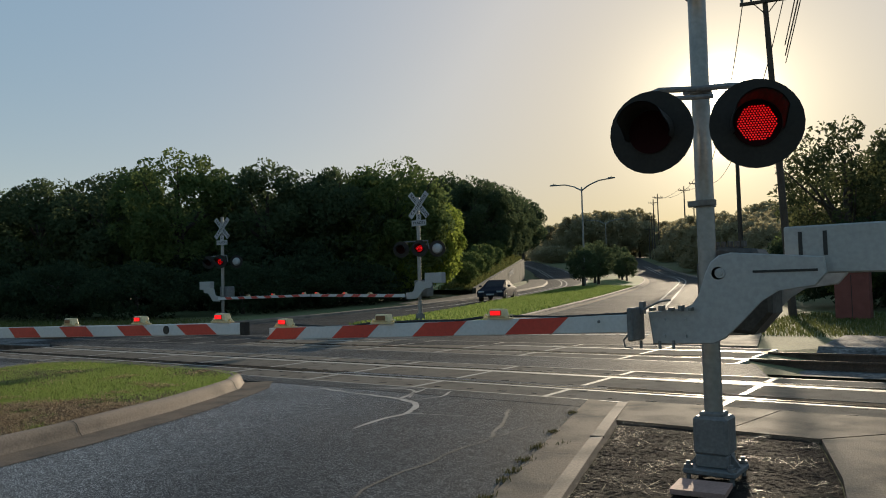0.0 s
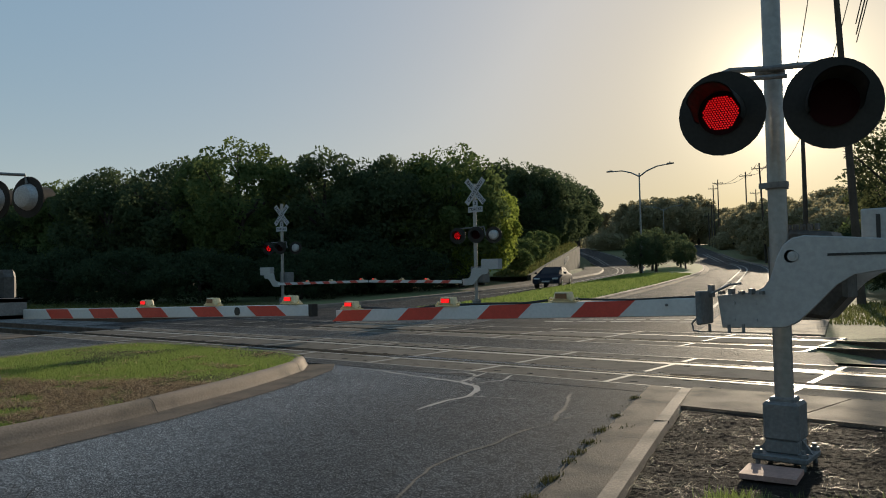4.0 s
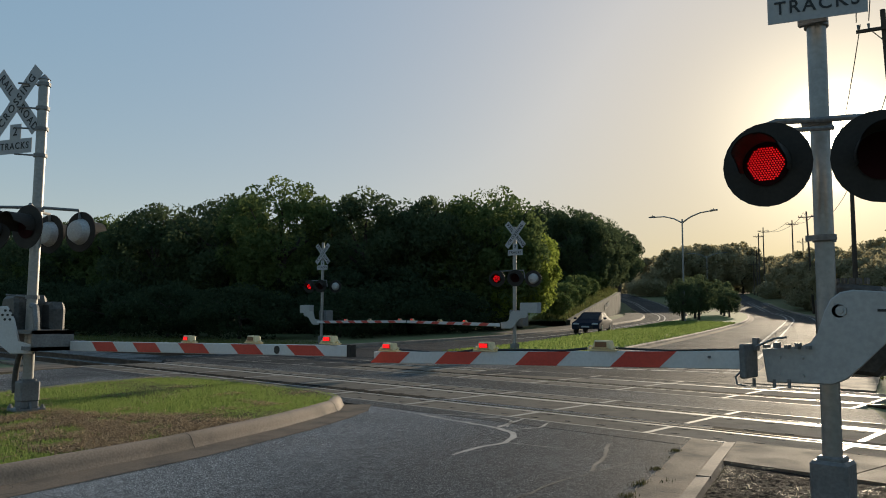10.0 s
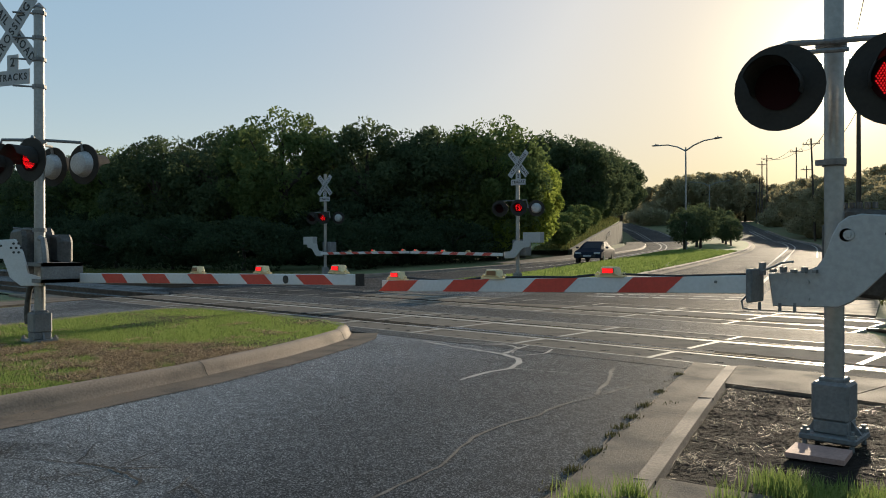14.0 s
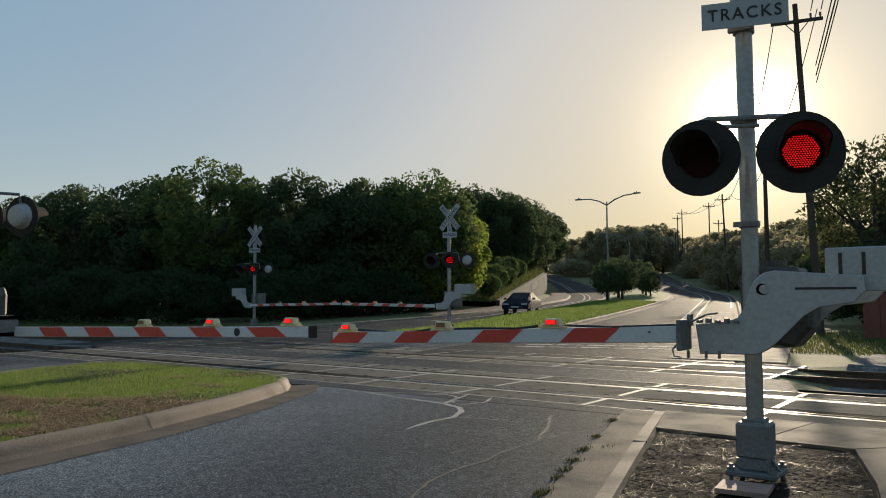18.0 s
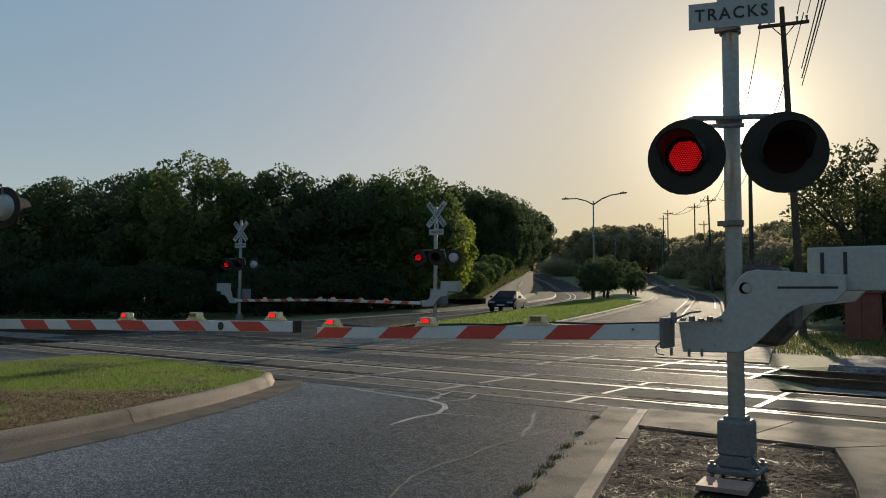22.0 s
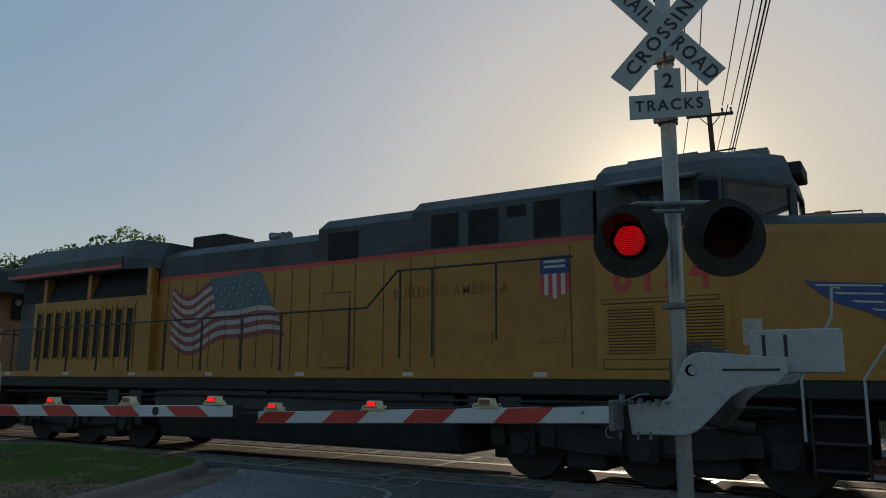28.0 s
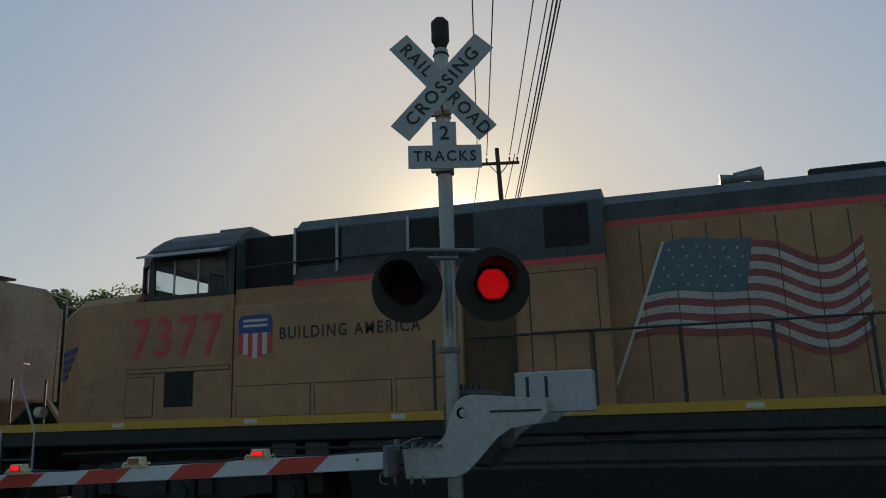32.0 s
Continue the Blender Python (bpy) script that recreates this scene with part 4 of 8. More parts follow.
def arm_lights(parent, spots):
    for x, y, z, state in spots:
        bm = bmesh.new()
        extrude(bm, ((x - 0.085, z + 0.014), (x + 0.085, z + 0.014), (x + 0.062, z + 0.082), (x - 0.062, z + 0.082)), y - 0.045, y + 0.045, bevel=0.012)
        unit = part("arm_light", bm, AMBER, parent, "small amber gate light")
        bm = bmesh.new()
        box(bm, x - 0.125, x + 0.125, y - 0.035, y + 0.035, z, z + 0.014)
        part("bracket", bm, AMBER, unit, "amber clip base")
        bm = bmesh.new()
        box(bm, x - 0.052, x + 0.052, y - 0.049, y - 0.044, z + 0.030, z + 0.072, bevel=0.002)
        part("lens", bm, ARM_LENS, unit, "amber-brown unlit lens")
        bm = bmesh.new()
        for k in range(5):
            for j in range(2):
                box(bm, x - 0.046 + 0.0190 * k, x - 0.031 + 0.0190 * k, y - 0.053, y - 0.0495, z + 0.034 + 0.019 * j, z + 0.049 + 0.019 * j)
        lit = part("lens", bm, RED_ON, unit, "lit red lens bars")
        if state != "steady":
            ARM_FLASHERS.append((lit, 0 if state == "left" else 1))
        for sx in (-1, 1):
            bm = bmesh.new()
            tube(bm, [(x + sx * 0.09, y, z + 0.02), (x + sx * 0.12, y, z + 0.035), (x + sx * 0.14, y, z + 0.012)], 0.009, 6)
            part("cable_gland", bm, AMBER, unit)


def gate_arm(parent, p0, p1, h0, h1, stripes, material=ARM_WHITE):
    """The arm in the parent's space: from root p0 to tip p1, tapering, with red bands (start, end) along it."""
    p0, p1 = Vector(p0), Vector(p1)
    L = (p1 - p0).length
    d = (p1 - p0).normalized()
    m = Matrix.Translation(p0) @ d.to_track_quat("X", "Z").to_matrix().to_4x4()
    bm = bmesh.new()
    extrude(bm, ((0, -h0), (L, -h1), (L, h1), (0, h0)), -0.03, 0.03, m, 0.006)
    arm = part("gate_arm", bm, material, parent, "long white gate arm with slanting red bands")
    for a, b in stripes:
        bm = bmesh.new()
        ha, hb = h0 + (h1 - h0) * a / L - 0.004, h0 + (h1 - h0) * b / L - 0.004
        sl = 0.07
        for y in (-0.033, 0.031):
            extrude(bm, ((a - sl, ha * (1 if sl else 1)), (b - sl, hb), (b + sl, -hb), (a + sl, -ha)), y, y + 0.002, m)
        part("band", bm, ARM_RED, arm, "red reflective band")
    return arm, m, L


def crossbuck(parent, m, two=True, plate=True):
    cb = bmesh.new()
    blade = ((-0.588, -0.107), (0.588, -0.107), (0.588, 0.107), (-0.588, 0.107))
    up = pose(0, 0, 0, 0, 48.5, 0)
    dn = pose(0, 0, 0, 0, -48.5, 0)
    extrude(cb, blade, 0.004, 0.008, up)
    b1 = part("crossbuck", cb, SIGN, parent, "white crossbuck blade lettered RAIL ROAD")
    b1.matrix_basis = m
    cb = bmesh.new()
    extrude(cb, blade, -0.004, 0.0, dn)
    b2 = part("crossbuck", cb, SIGN, parent, "white crossbuck blade lettered CROSSING")
    b2.matrix_basis = m
    face = pose(0, 0, 0, 90, 0, 0)
    for word, off in (("RAIL", -0.345), ("ROAD", 0.345)):
        text_part(word, 0.165, up @ pose(off, 0.001, 0) @ face, LETTER, b1, squeeze=0.9)
    text_part("CROSSING", 0.165, dn @ pose(0, -0.007, 0) @ face, LETTER, b2, squeeze=1.0)
    if plate:
        bm = bmesh.new()
        z = -0.765
        extrude(bm, ((-0.322, z), (0.322, z), (0.322, z + 0.211), (0.106, z + 0.211), (0.106, z + 0.428), (-0.106, z + 0.428), (-0.106, z + 0.211), (-0.322, z + 0.211)), -0.004, 0.004)
        pl = part("track_count_sign", bm, SIGN, parent, "white plate reading 2 TRACKS")
        pl.matrix_basis = m
        text_part("2", 0.18, pose(0, -0.007, z + 0.318) @ face, LETTER, pl)
        text_part("TRACKS", 0.135, pose(0, -0.007, z + 0.106) @ face, LETTER, pl, squeeze=0.95)


def mast_parts(th, height, r=0.062, foot=True):
    bm = bmesh.new()
    cyl(bm, (0, 0, 0.1), (0, 0, height), r, r, 20)
    part("mast", bm, GALV, th, "galvanised round mast", smooth=True)
    bm = bmesh.new()
    box(bm, -0.125, 0.125, -0.125, 0.125, 0.19, 0.47, bevel=0.02)
    box(bm, -0.085, 0.085, -0.085, 0.085, 0.46, 0.50, bevel=0.01)
    box(bm, -0.115, 0.115, -0.115, 0.115, 0.10, 0.195, bevel=0.01)
    box(bm, -0.19, 0.19, -0.19, 0.19, 0.055, 0.10, bevel=0.01)
    for sx in (-1, 1):
        extrude(bm, ((sx * 0.11, 0.10), (sx * 0.185, 0.10), (sx * 0.11, 0.20)), -0.015, 0.015)
    for sx in (-1, 1):
        for sy in (-1, 1):
            cyl(bm, (sx * 0.155, sy * 0.155, 0.0), (sx * 0.155, sy * 0.155, 0.15), 0.018, seg=6)
            cyl(bm, (sx * 0.155, sy * 0.155, 0.10), (sx * 0.155, sy * 0.155, 0.125), 0.034, seg=6)
    part("foot_casting", bm, CASTING, th, "grey cast junction-box foot bolted down")


def counterweight(th, x0, x1, z0, z1, y0=-0.30, y1=-0.14):
    bm = bmesh.new()
    box(bm, x0, x1, y0, y1, z0, z1, bevel=0.01)
    cw = part("counterweight", bm, ALUMINIUM, th, "pale rectangular counterweight plates")
    bm = bmesh.new()
    for x in (x0 + 0.09, x0 + 0.24):
        box(bm, x, x + 0.025, y0 - 0.004, y0, z1 - 0.20, z1 - 0.04)
    each("slot", bm, LETTER, cw, "dark slot")


def mechanism(th):
    bm = bmesh.new()
    extrude(bm, ((-0.12, 1.10), (0.28, 1.06), (0.42, 1.22), (0.42, 1.52), (0.32, 1.70), (0.05, 1.73), (-0.12, 1.60)), 0.10, 0.48, bevel=0.03)
    for k in range(5):
        box(bm, 0.02 + 0.05 * k, 0.04 + 0.05 * k, 0.12, 0.2, 1.72, 1.765)
    part("gate_mechanism", bm, CAST_DARK, th, "dark gate motor housing with bolted lid")


def near_right():
    th = base("crossing_signal", place(0, 6, 0), "galvanised crossing signal with lowered gate and two red lamps", "crossing signal", "crossing signals")
    mast_parts(th, 4.86, 0.066)
    bm = bmesh.new()
    cyl(bm, (0, 0, 4.80), (0, 0, 4.86), 0.08, 0.045, 12)
    cyl(bm, (0, 0, 4.86), (0, 0, 4.95), 0.045, 0.08, 12)
    cyl(bm, (0, 0, 4.95), (0, 0, 5.14), 0.085, 0.085, 16)
    cyl(bm, (0, 0, 5.14), (0, 0, 5.18), 0.085, 0.05, 16)
    part("bell", bm, BLACK, th, "black electronic bell on top", smooth=True)
    crossbuck(th, place(0.077, -0.25, 4.375, 0, 0, 18.5))
    for z in (4.5, 4.2, 3.72):
        bm = bmesh.new()
        tube(bm, [(0, 0, z), (0.06, -0.24, z)], 0.016, 6)
        part("sign_bracket", bm, CASTING, th, "short sign bracket")
    for z, rr in ((3.66, 0.085), (4.2, 0.075), (2.90, 0.085), (2.05, 0.08)):
        bm = bmesh.new()
        cyl(bm, (0, 0, z - 0.025), (0, 0, z + 0.025), rr, rr, 16)
        box(bm, -0.1, 0.1, -0.10, -0.055, z - 0.02, z + 0.02)
        part("clamp", bm, CASTING, th, "bolted pipe clamp")
    bm = bmesh.new()
    tube(bm, [(-0.32, -0.36, 2.78), (-0.30, -0.34, 2.86), (-0.22, -0.28, 2.90), (0, -0.1, 2.91), (0.22, -0.16, 2.88), (0.40, -0.28, 2.83), (0.46, -0.34, 2.76)], 0.022, 8)
    tube(bm, [(-0.14, -0.2, 2.84), (0.14, -0.16, 2.82)], 0.018, 8)
    part("lamp_bracket", bm, CASTING, th, "curved conduit holding the lamps")
    lamp_unit(place(-0.235, -0.45, 2.56, 0, 0, 6), th, 0, r=0.303)
    lamp_unit(place(0.495, -0.45, 2.52, 0, 0, 20), th, 1, r=0.303)
    mechanism(th)
    bm = bmesh.new()
    extrude(bm, SPLATE, -0.42, -0.385, bevel=0.008)
    sp = part("arm_support", bm, ALUMINIUM, th, "pale S-shaped aluminium arm support")
    bm = bmesh.new()
    cyl(bm, (0.205, -0.43, 1.52), (0.205, -0.40, 1.52), 0.035, seg=12)
    cyl(bm, (0.205, -0.44, 1.52), (0.205, -0.40, 1.52), 0.018, seg=6)
    for x, z in ((-0.2, 1.2), (-0.2, 1.08), (-0.05, 1.2), (-0.05, 1.08)):
        cyl(bm, (x, -0.435, z), (x, -0.40, z), 0.012, seg=6)
    each("bolt", bm, ALUMINIUM, sp, "pivot bolt and nuts")
    bm = bmesh.new()
    box(bm, 0.42, 0.82, -0.424, -0.42, 1.515, 1.532)
    part("slot", bm, LETTER, sp, "dark adjusting slot")
    bm = bmesh.new()
    extrude(bm, SPLATE, 0.52, 0.55, bevel=0.008)
    part("arm_support", bm, ALUMINIUM, th, "far arm support plate")
    bm = bmesh.new()
    cyl(bm, (0.19, -0.42, 1.52), (0.19, 0.55, 1.52), 0.045, seg=12)
    part("shaft", bm, CASTING, th, "steel pivot shaft")
    counterweight(th, 0.60, 1.22, 1.50, 1.82)
    bm = bmesh.new()
    box(bm, -0.405, -0.365, -0.62, -0.37, 1.05, 1.29, bevel=0.01)
    for x, z in ((-0.38, 0.985), (-0.24, 0.985), (-0.14, 0.99)):
        cyl(bm, (x, -0.42, z), (x, -0.42, z + 0.06), 0.012, seg=6)
    for x in (-0.62, -0.84, -1.02):
        cyl(bm, (x, -0.622, 1.19), (x, -0.60, 1.19), 0.011, seg=6)
    tube(bm, [(-0.40, -0.6, 1.1), (-0.44, -0.6, 1.06), (-0.43, -0.6, 1.01), (-0.38, -0.58, 1.0)], 0.007, 6)
    tube(bm, [(-0.33, -0.5, 1.27), (-0.2, -0.5, 1.33), (-0.12, -0.5, 1.34)], 0.008, 6)
    box(bm, -0.37, -0.34, -0.46, -0.4, 1.24, 1.33)
    for k in range(5):
        box(bm, -0.29 + 0.07 * k, -0.265 + 0.07 * k, -0.48, -0.40, 1.262, 1.285 + 0.016 * (k % 2))
    each("arm_clamp", bm, CASTING, th, "dark bolted arm clamp")
    bands = ((0.545, 0.945), (1.425, 1.825), (2.305, 2.705), (3.145, 3.525))
    arm, m, L = gate_arm(th, (-0.385, -0.565, 1.178), (-3.93, -0.80, 1.062), 0.0655, 0.056, bands)
    arm_lights(th, [(-3.74, -0.79, 1.125, "steady"), (-2.58, -0.72, 1.165, "left"), (-1.46, -0.64, 1.205, "right")])
    bm = bmesh.new()
    tube(bm, [(-3.6, -0.79, 1.15), (-3.2, -0.77, 1.135), (-2.9, -0.75, 1.145), (-2.72, -0.74, 1.17)], 0.012, 6)
    tube(bm, [(-2.45, -0.72, 1.18), (-2.2, -0.70, 1.19), (-1.8, -0.68, 1.195), (-1.6, -0.66, 1.22)], 0.012, 6)
    tube(bm, [(-1.35, -0.64, 1.23), (-0.9, -0.62, 1.225), (-0.4, -0.58, 1.25)], 0.01, 6)
    part("cable", bm, WIRE, arm, "black cable clipped along the arm")
    bm = bmesh.new()
    box(bm, -0.20, 0.16, -0.62, -0.30, 0.02, 0.055, place(0, 0, 0, 0, 0, 6))
    solid("junction_lid", bm, COPPER, "pinkish metal cover plate lying on the soil before the mast", "cover plate").location = (0, 6, 0.0)


def near_left():
    th = base("crossing_signal", place(-9.69, 4.0, 0.08), "galvanised crossing signal on grassy median, gate lowered, four lamps", "crossing signal", "crossing signals")
    mast_parts(th, 4.72, 0.07)
    bm = bmesh.new()
    cyl(bm, (0, 0, 4.72), (0, 0, 4.80), 0.085, 0.01, 16)
    part("cap", bm, CASTING, th, "dark pointed mast cap")
    crossbuck(th, place(-0.37, -0.22, 4.43, 0, 0, 22))
    for z in (4.65, 4.30, 4.0, 3.62, 2.85, 1.62):
        bm = bmesh.new()
        cyl(bm, (0, 0, z - 0.025), (0, 0, z + 0.025), 0.09, 0.09, 16)
        tube(bm, [(0, 0, z), (-0.30, -0.24, z + 0.03)], 0.014, 6)
        part("clamp", bm, CASTING, th, "bolted bracket")
    bm = bmesh.new()
    for pts in ([(-0.22, -0.44, 2.72), (-0.21, -0.41, 2.86), (0, 0, 2.88), (0.155, 0.50, 2.88), (0.165, 0.52, 2.76)], [(0.59, -0.30, 2.72), (0.55, -0.28, 2.84), (0, 0, 2.82), (-0.47, 0.33, 2.86), (-0.49, 0.35, 2.76)]):
        tube(bm, pts, 0.022, 8)
    part("lamp_bracket", bm, CASTING, th, "conduit arm holding the lamps")
    for x, y, turn, on in ((-0.234, -0.468, 26, 0), (0.618, -0.328, 18, 1)):
        lamp_unit(place(x, y, 2.53, 0, 0, turn), th, on)
    for x, y, turn, on in ((-0.510, 0.368, 200, 1), (0.168, 0.543, 200, 0)):
        lamp_unit(place(x, y, 2.57, 0, 0, turn), th, on, hood=True)
    bm = bmesh.new()
    extrude(bm, ((-0.62, 1.38), (-0.62, 1.60), (-0.1, 1.62), (0.0, 1.45), (0.08, 1.14), (0.28, 1.10), (0.28, 0.98), (-0.02, 0.98), (-0.18, 1.10), (-0.26, 1.36)), -0.02, 0.02, place(0.10, -0.25, -0.13, 0, 0, 40), bevel=0.008)
    sp = part("arm_support", bm, ARM_WHITE, th, "white S-shaped arm support")
    bm = bmesh.new()
    box(bm, -0.58, -0.28, -0.024, -0.0195, 1.515, 1.545, place(0.10, -0.25, -0.13, 0, 0, 40))
    part("slot", bm, LETTER, sp, "dark adjusting slot")
    bm = bmesh.new()
    for k in range(7):
        a = math.tau * k / 6
        x, z = (-0.08 + 0.07 * math.cos(a), 1.50 + 0.07 * math.sin(a)) if k < 6 else (-0.08, 1.50)
        cyl(bm, place(0.10, -0.25, -0.13, 0, 0, 40) @ Vector((x, -0.028, z)), place(0.10, -0.25, -0.13, 0, 0, 40) @ Vector((x, -0.018, z)), 0.018, seg=6)
    each("bolt", bm, LETTER, sp, "dark bolt in a ring")
    bm = bmesh.new()
    extrude(bm, ((-0.30, 1.14), (-0.36, 1.45), (-0.26, 1.64), (0.20, 1.66), (0.26, 1.55), (0.28, 1.16)), -0.30, 0.14, place(-0.40, 0.13, 0), bevel=0.05)
    part("gate_mechanism", bm, CAST_DARK, th, "dark weathered gate motor housing")
    bm = bmesh.new()
    extrude(bm, ((0.0, 1.16), (-0.02, 1.46), (0.06, 1.56), (0.34, 1.56), (0.40, 1.46), (0.40, 1.16)), 0.15, 0.36, place(-0.24, 0.04, 0), bevel=0.04)
    part("motor_cover", bm, CAST_DARK, th, "second dark rounded motor cover")
    bm = bmesh.new()
    tube(bm, [(0.30, -0.1, 1.5), (0.42, -0.1, 1.48), (0.48, -0.1, 1.3), (0.50, -0.1, 1.16)], 0.045, 8)
    part("conduit", bm, CASTING, th, "bent conduit beside the motor")
    bm = bmesh.new()
    for x0, x1, z0, z1 in ((-0.42, 0.62, 1.12, 1.17), (-0.42, 0.62, 0.90, 0.95), (-0.42, -0.36, 0.90, 1.17), (0.55, 0.62, 0.90, 1.17)):
        box(bm, x0, x1, -0.18, 0.34, z0, z1)
    part("arm_carrier", bm, CASTING, th, "grey box frame holding the arm root")
    bm = bmesh.new()
    tube(bm, [(0.0, -0.09, 0.94), (-0.09, -0.10, 0.80), (-0.17, -0.10, 0.62), (-0.20, -0.10, 0.44), (-0.20, -0.09, 0.30)], 0.040, 10)
    part("cable_hose", bm, CAST_DARK, th, "dark grey cable hose to the foot", smooth=True)
    bands = ((0.72, 1.24), (1.71, 2.21), (2.69, 3.16), (3.67, 4.08), (4.57, 4.99))
    arm, m, L = gate_arm(th, (0.55, 0.32, 0.955), (5.91, 0.75, 1.06), 0.066, 0.052, bands)
    arm_lights(th, [tuple(m @ Vector((k, 0, 0.06))) + (on,) for k, on in ((2.79, "left"), (3.95, "right"), (5.10, "steady"))])
    bm = bmesh.new()
    cyl(bm, m @ Vector((4.36, -0.036, 0)), m @ Vector((4.36, -0.030, 0)), 0.042, seg=16)
    part("emblem", bm, LETTER, arm, "round black maker's plate")
    bm = bmesh.new()
    extrude(bm, ((L - 0.02, -0.058), (L + 0.03, -0.058), (L + 0.03, 0.058), (L - 0.02, 0.058)), -0.035, 0.035, m)
    part("tip_cap", bm, BLACK, arm, "black tip cap")


def far_mast(x, y, mirror, arm_to, label):
    th = base("crossing_signal", place(x, y, 0.05), label, "crossing signal", "crossing signals")
    mast_parts(th, 4.95 if mirror else 4.75, 0.07)
    crossbuck(th, place(0.12, -0.12, 4.45 if not mirror else 4.4, 0, 0, 2 if not mirror else 10), plate=True)
    bm = bmesh.new()
    tube(bm, [(-0.62, -0.2, 2.82), (-0.55, -0.2, 3.12), (0.55, -0.2, 3.12), (0.62, -0.2, 2.82)], 0.022, 6)
    part("lamp_bracket", bm, CASTING, th, "conduit arm holding the lamps")
    for sx, on in ((-0.55, 0), (0.30, 1)):
        lamp_unit(place(sx, -0.35, 2.84, 0, 0, 28), th, on, r=0.30)
    lamp_unit(place(0.62, 0.30, 2.84, 0, 0, 208), th, 0, r=0.30)
    k = 1 if not mirror else -1
    bm = bmesh.new()
    extrude(bm, tuple((k * px, pz) for px, pz in SPLATE), -0.42, -0.38)
    part("arm_support", bm, ALUMINIUM, th, "pale S-shaped arm support")
    bm = bmesh.new()
    x0, x1 = sorted((k * 0.5, k * 1.25))
    box(bm, x0, x1, -0.36, -0.1, 1.58, 1.95, bevel=0.01)
    part("counterweight", bm, ALUMINIUM, th, "pale counterweight plates")
    bm = bmesh.new()
    box(bm, -0.3, 0.3, 0.05, 0.45, 1.1, 1.7, bevel=0.03)
    part("gate_mechanism", bm, CASTING, th, "grey gate motor housing")
    p1 = Vector(arm_to) - Vector((x, y, 0.05))
    L = (p1 - Vector((-k * 0.3, -0.5, 1.15))).length
    bands = tuple((0.55 + 0.85 * j, 0.95 + 0.85 * j) for j in range(int((L - 0.6) / 0.85)))
    arm, m, L = gate_arm(th, (-k * 0.3, -0.5, 1.15), p1, 0.06, 0.05, bands)
    arm_lights(th, [tuple((m @ Vector((L * f, 0, 0.05)))) + (on,) for f, on in ((0.35, "left"), (0.62, "right"), (0.94, "steady"))])


near_right()
near_left()
far_mast(-15.15, 22.3, False, (-20.4, 22.0, 1.27), "galvanised crossing signal on the far median, gate lowered")
far_mast(-27.1, 22.9, True, (-21.0, 22.5, 1.27), "galvanised crossing signal beyond the tracks, gate lowered")

# ---- beyond the tracks: islands, walls, street furniture ----
def ring_patch(name, ring, material, label, lift, kind="structure"):
    bm = bmesh.new()
    bm.faces.new([bm.verts.new((x, y, 0)) for x, y in ring])
    bmesh.ops.triangulate(bm, faces=bm.faces)
    for _ in range(3):
        bmesh.ops.subdivide_edges(bm, edges=bm.edges, cuts=1, use_grid_fill=True)
    for v in bm.verts:
        v.co.z = land(v.co.x, v.co.y) + lift + 0.05 * noise.noise(v.co * 0.4)
    return solid(name, bm, material, label, "grass", kind=kind)


def far_median():
    ss = [24.5, 26, 29, 33, 38, 44, 50, 56, 62, 68, 74, 80, 88, 96, 106, 116]
    right = [on_road(right_in(s) - (1.6 if s < 25 else 0.3 if s < 27 else 0), s) for s in ss]
    left = [on_road(left_in(s) + (1.2 if s < 25 else 0.2 if s < 27 else 0), s) for s in ss]
    kerb_run("kerb", right, "pale concrete kerb of the far grass island")
    kerb_run("kerb", left, "concrete kerb of the far grass island", flip=True)
    strip("gutter", right_in, lambda s: right_in(s) + 0.5, ss[1:], 0.010, CONCRETE, "pale concrete gutter round the far island", category="gutter")
    vs, fs = [], []
    for i in range(len(ss)):
        for k in range(9):
            f = k / 8
            a, b = Vector(left[i]), Vector(right[i])
            p = a.lerp(b, 0.02 + 0.96 * f)
            p.z = land(p.x, p.y) + 0.13 + 0.12 * math.sin(math.pi * f)
            vs.append(p)
        if i:
            fs += [(9 * i - 9 + k, 9 * i - 8 + k, 9 * i + k + 1, 9 * i + k) for k in range(8)]
    tagged(new("median", data_mesh("median", vs, fs, GRASS_FAR)), "sunlit mown grass island between the carriageways", "median", kind="structure")
    rng = random.Random(3)
    spots = []
    for _ in range(26000):
        s, f = rng.uniform(25, 70), rng.uniform(0.03, 0.97)
        a = left_in(s) + (right_in(s) - left_in(s)) * f
        x, y = road_xy(a, s)
        spots.append((x, y, land(x, y) + 0.13 + 0.12 * math.sin(math.pi * f)))
    blades("grass", spots, GRASS, "sunlit green grass of the far island", (0.06, 0.16), 0.022)


GRASS_FAR = mat("mown_grass", (0.10, 0.15, 0.03), 0.95, spread=0.3, scale=0.4, fine=9, bump=1.0, stain=(0.16, 0.17, 0.05), stain_amount=0.6)
far_median()
kerb_run("kerb", [on_road(2.0, s) for s in (25, 30, 36, 44, 52, 60, 70, 80, 90, 100, 115, 130, 150)], "concrete kerb along the far carriageway", flip=True)
kerb_run("kerb", [on_road(left_out(s) - 0.1, s) for s in (24, 30, 36, 44, 52, 60, 70, 80, 90, 100, 115, 130)], "concrete kerb of the oncoming carriageway")
poly("pavement", [(-5.1, 17.65), (-2.4, 17.65), (-3.4, 22.5), (-4.6, 26.5), (-7.6, 26.5), (-6.6, 23.0)], 0.02, CONCRETE, "pale concrete footpath beyond the tracks", category="pavement")
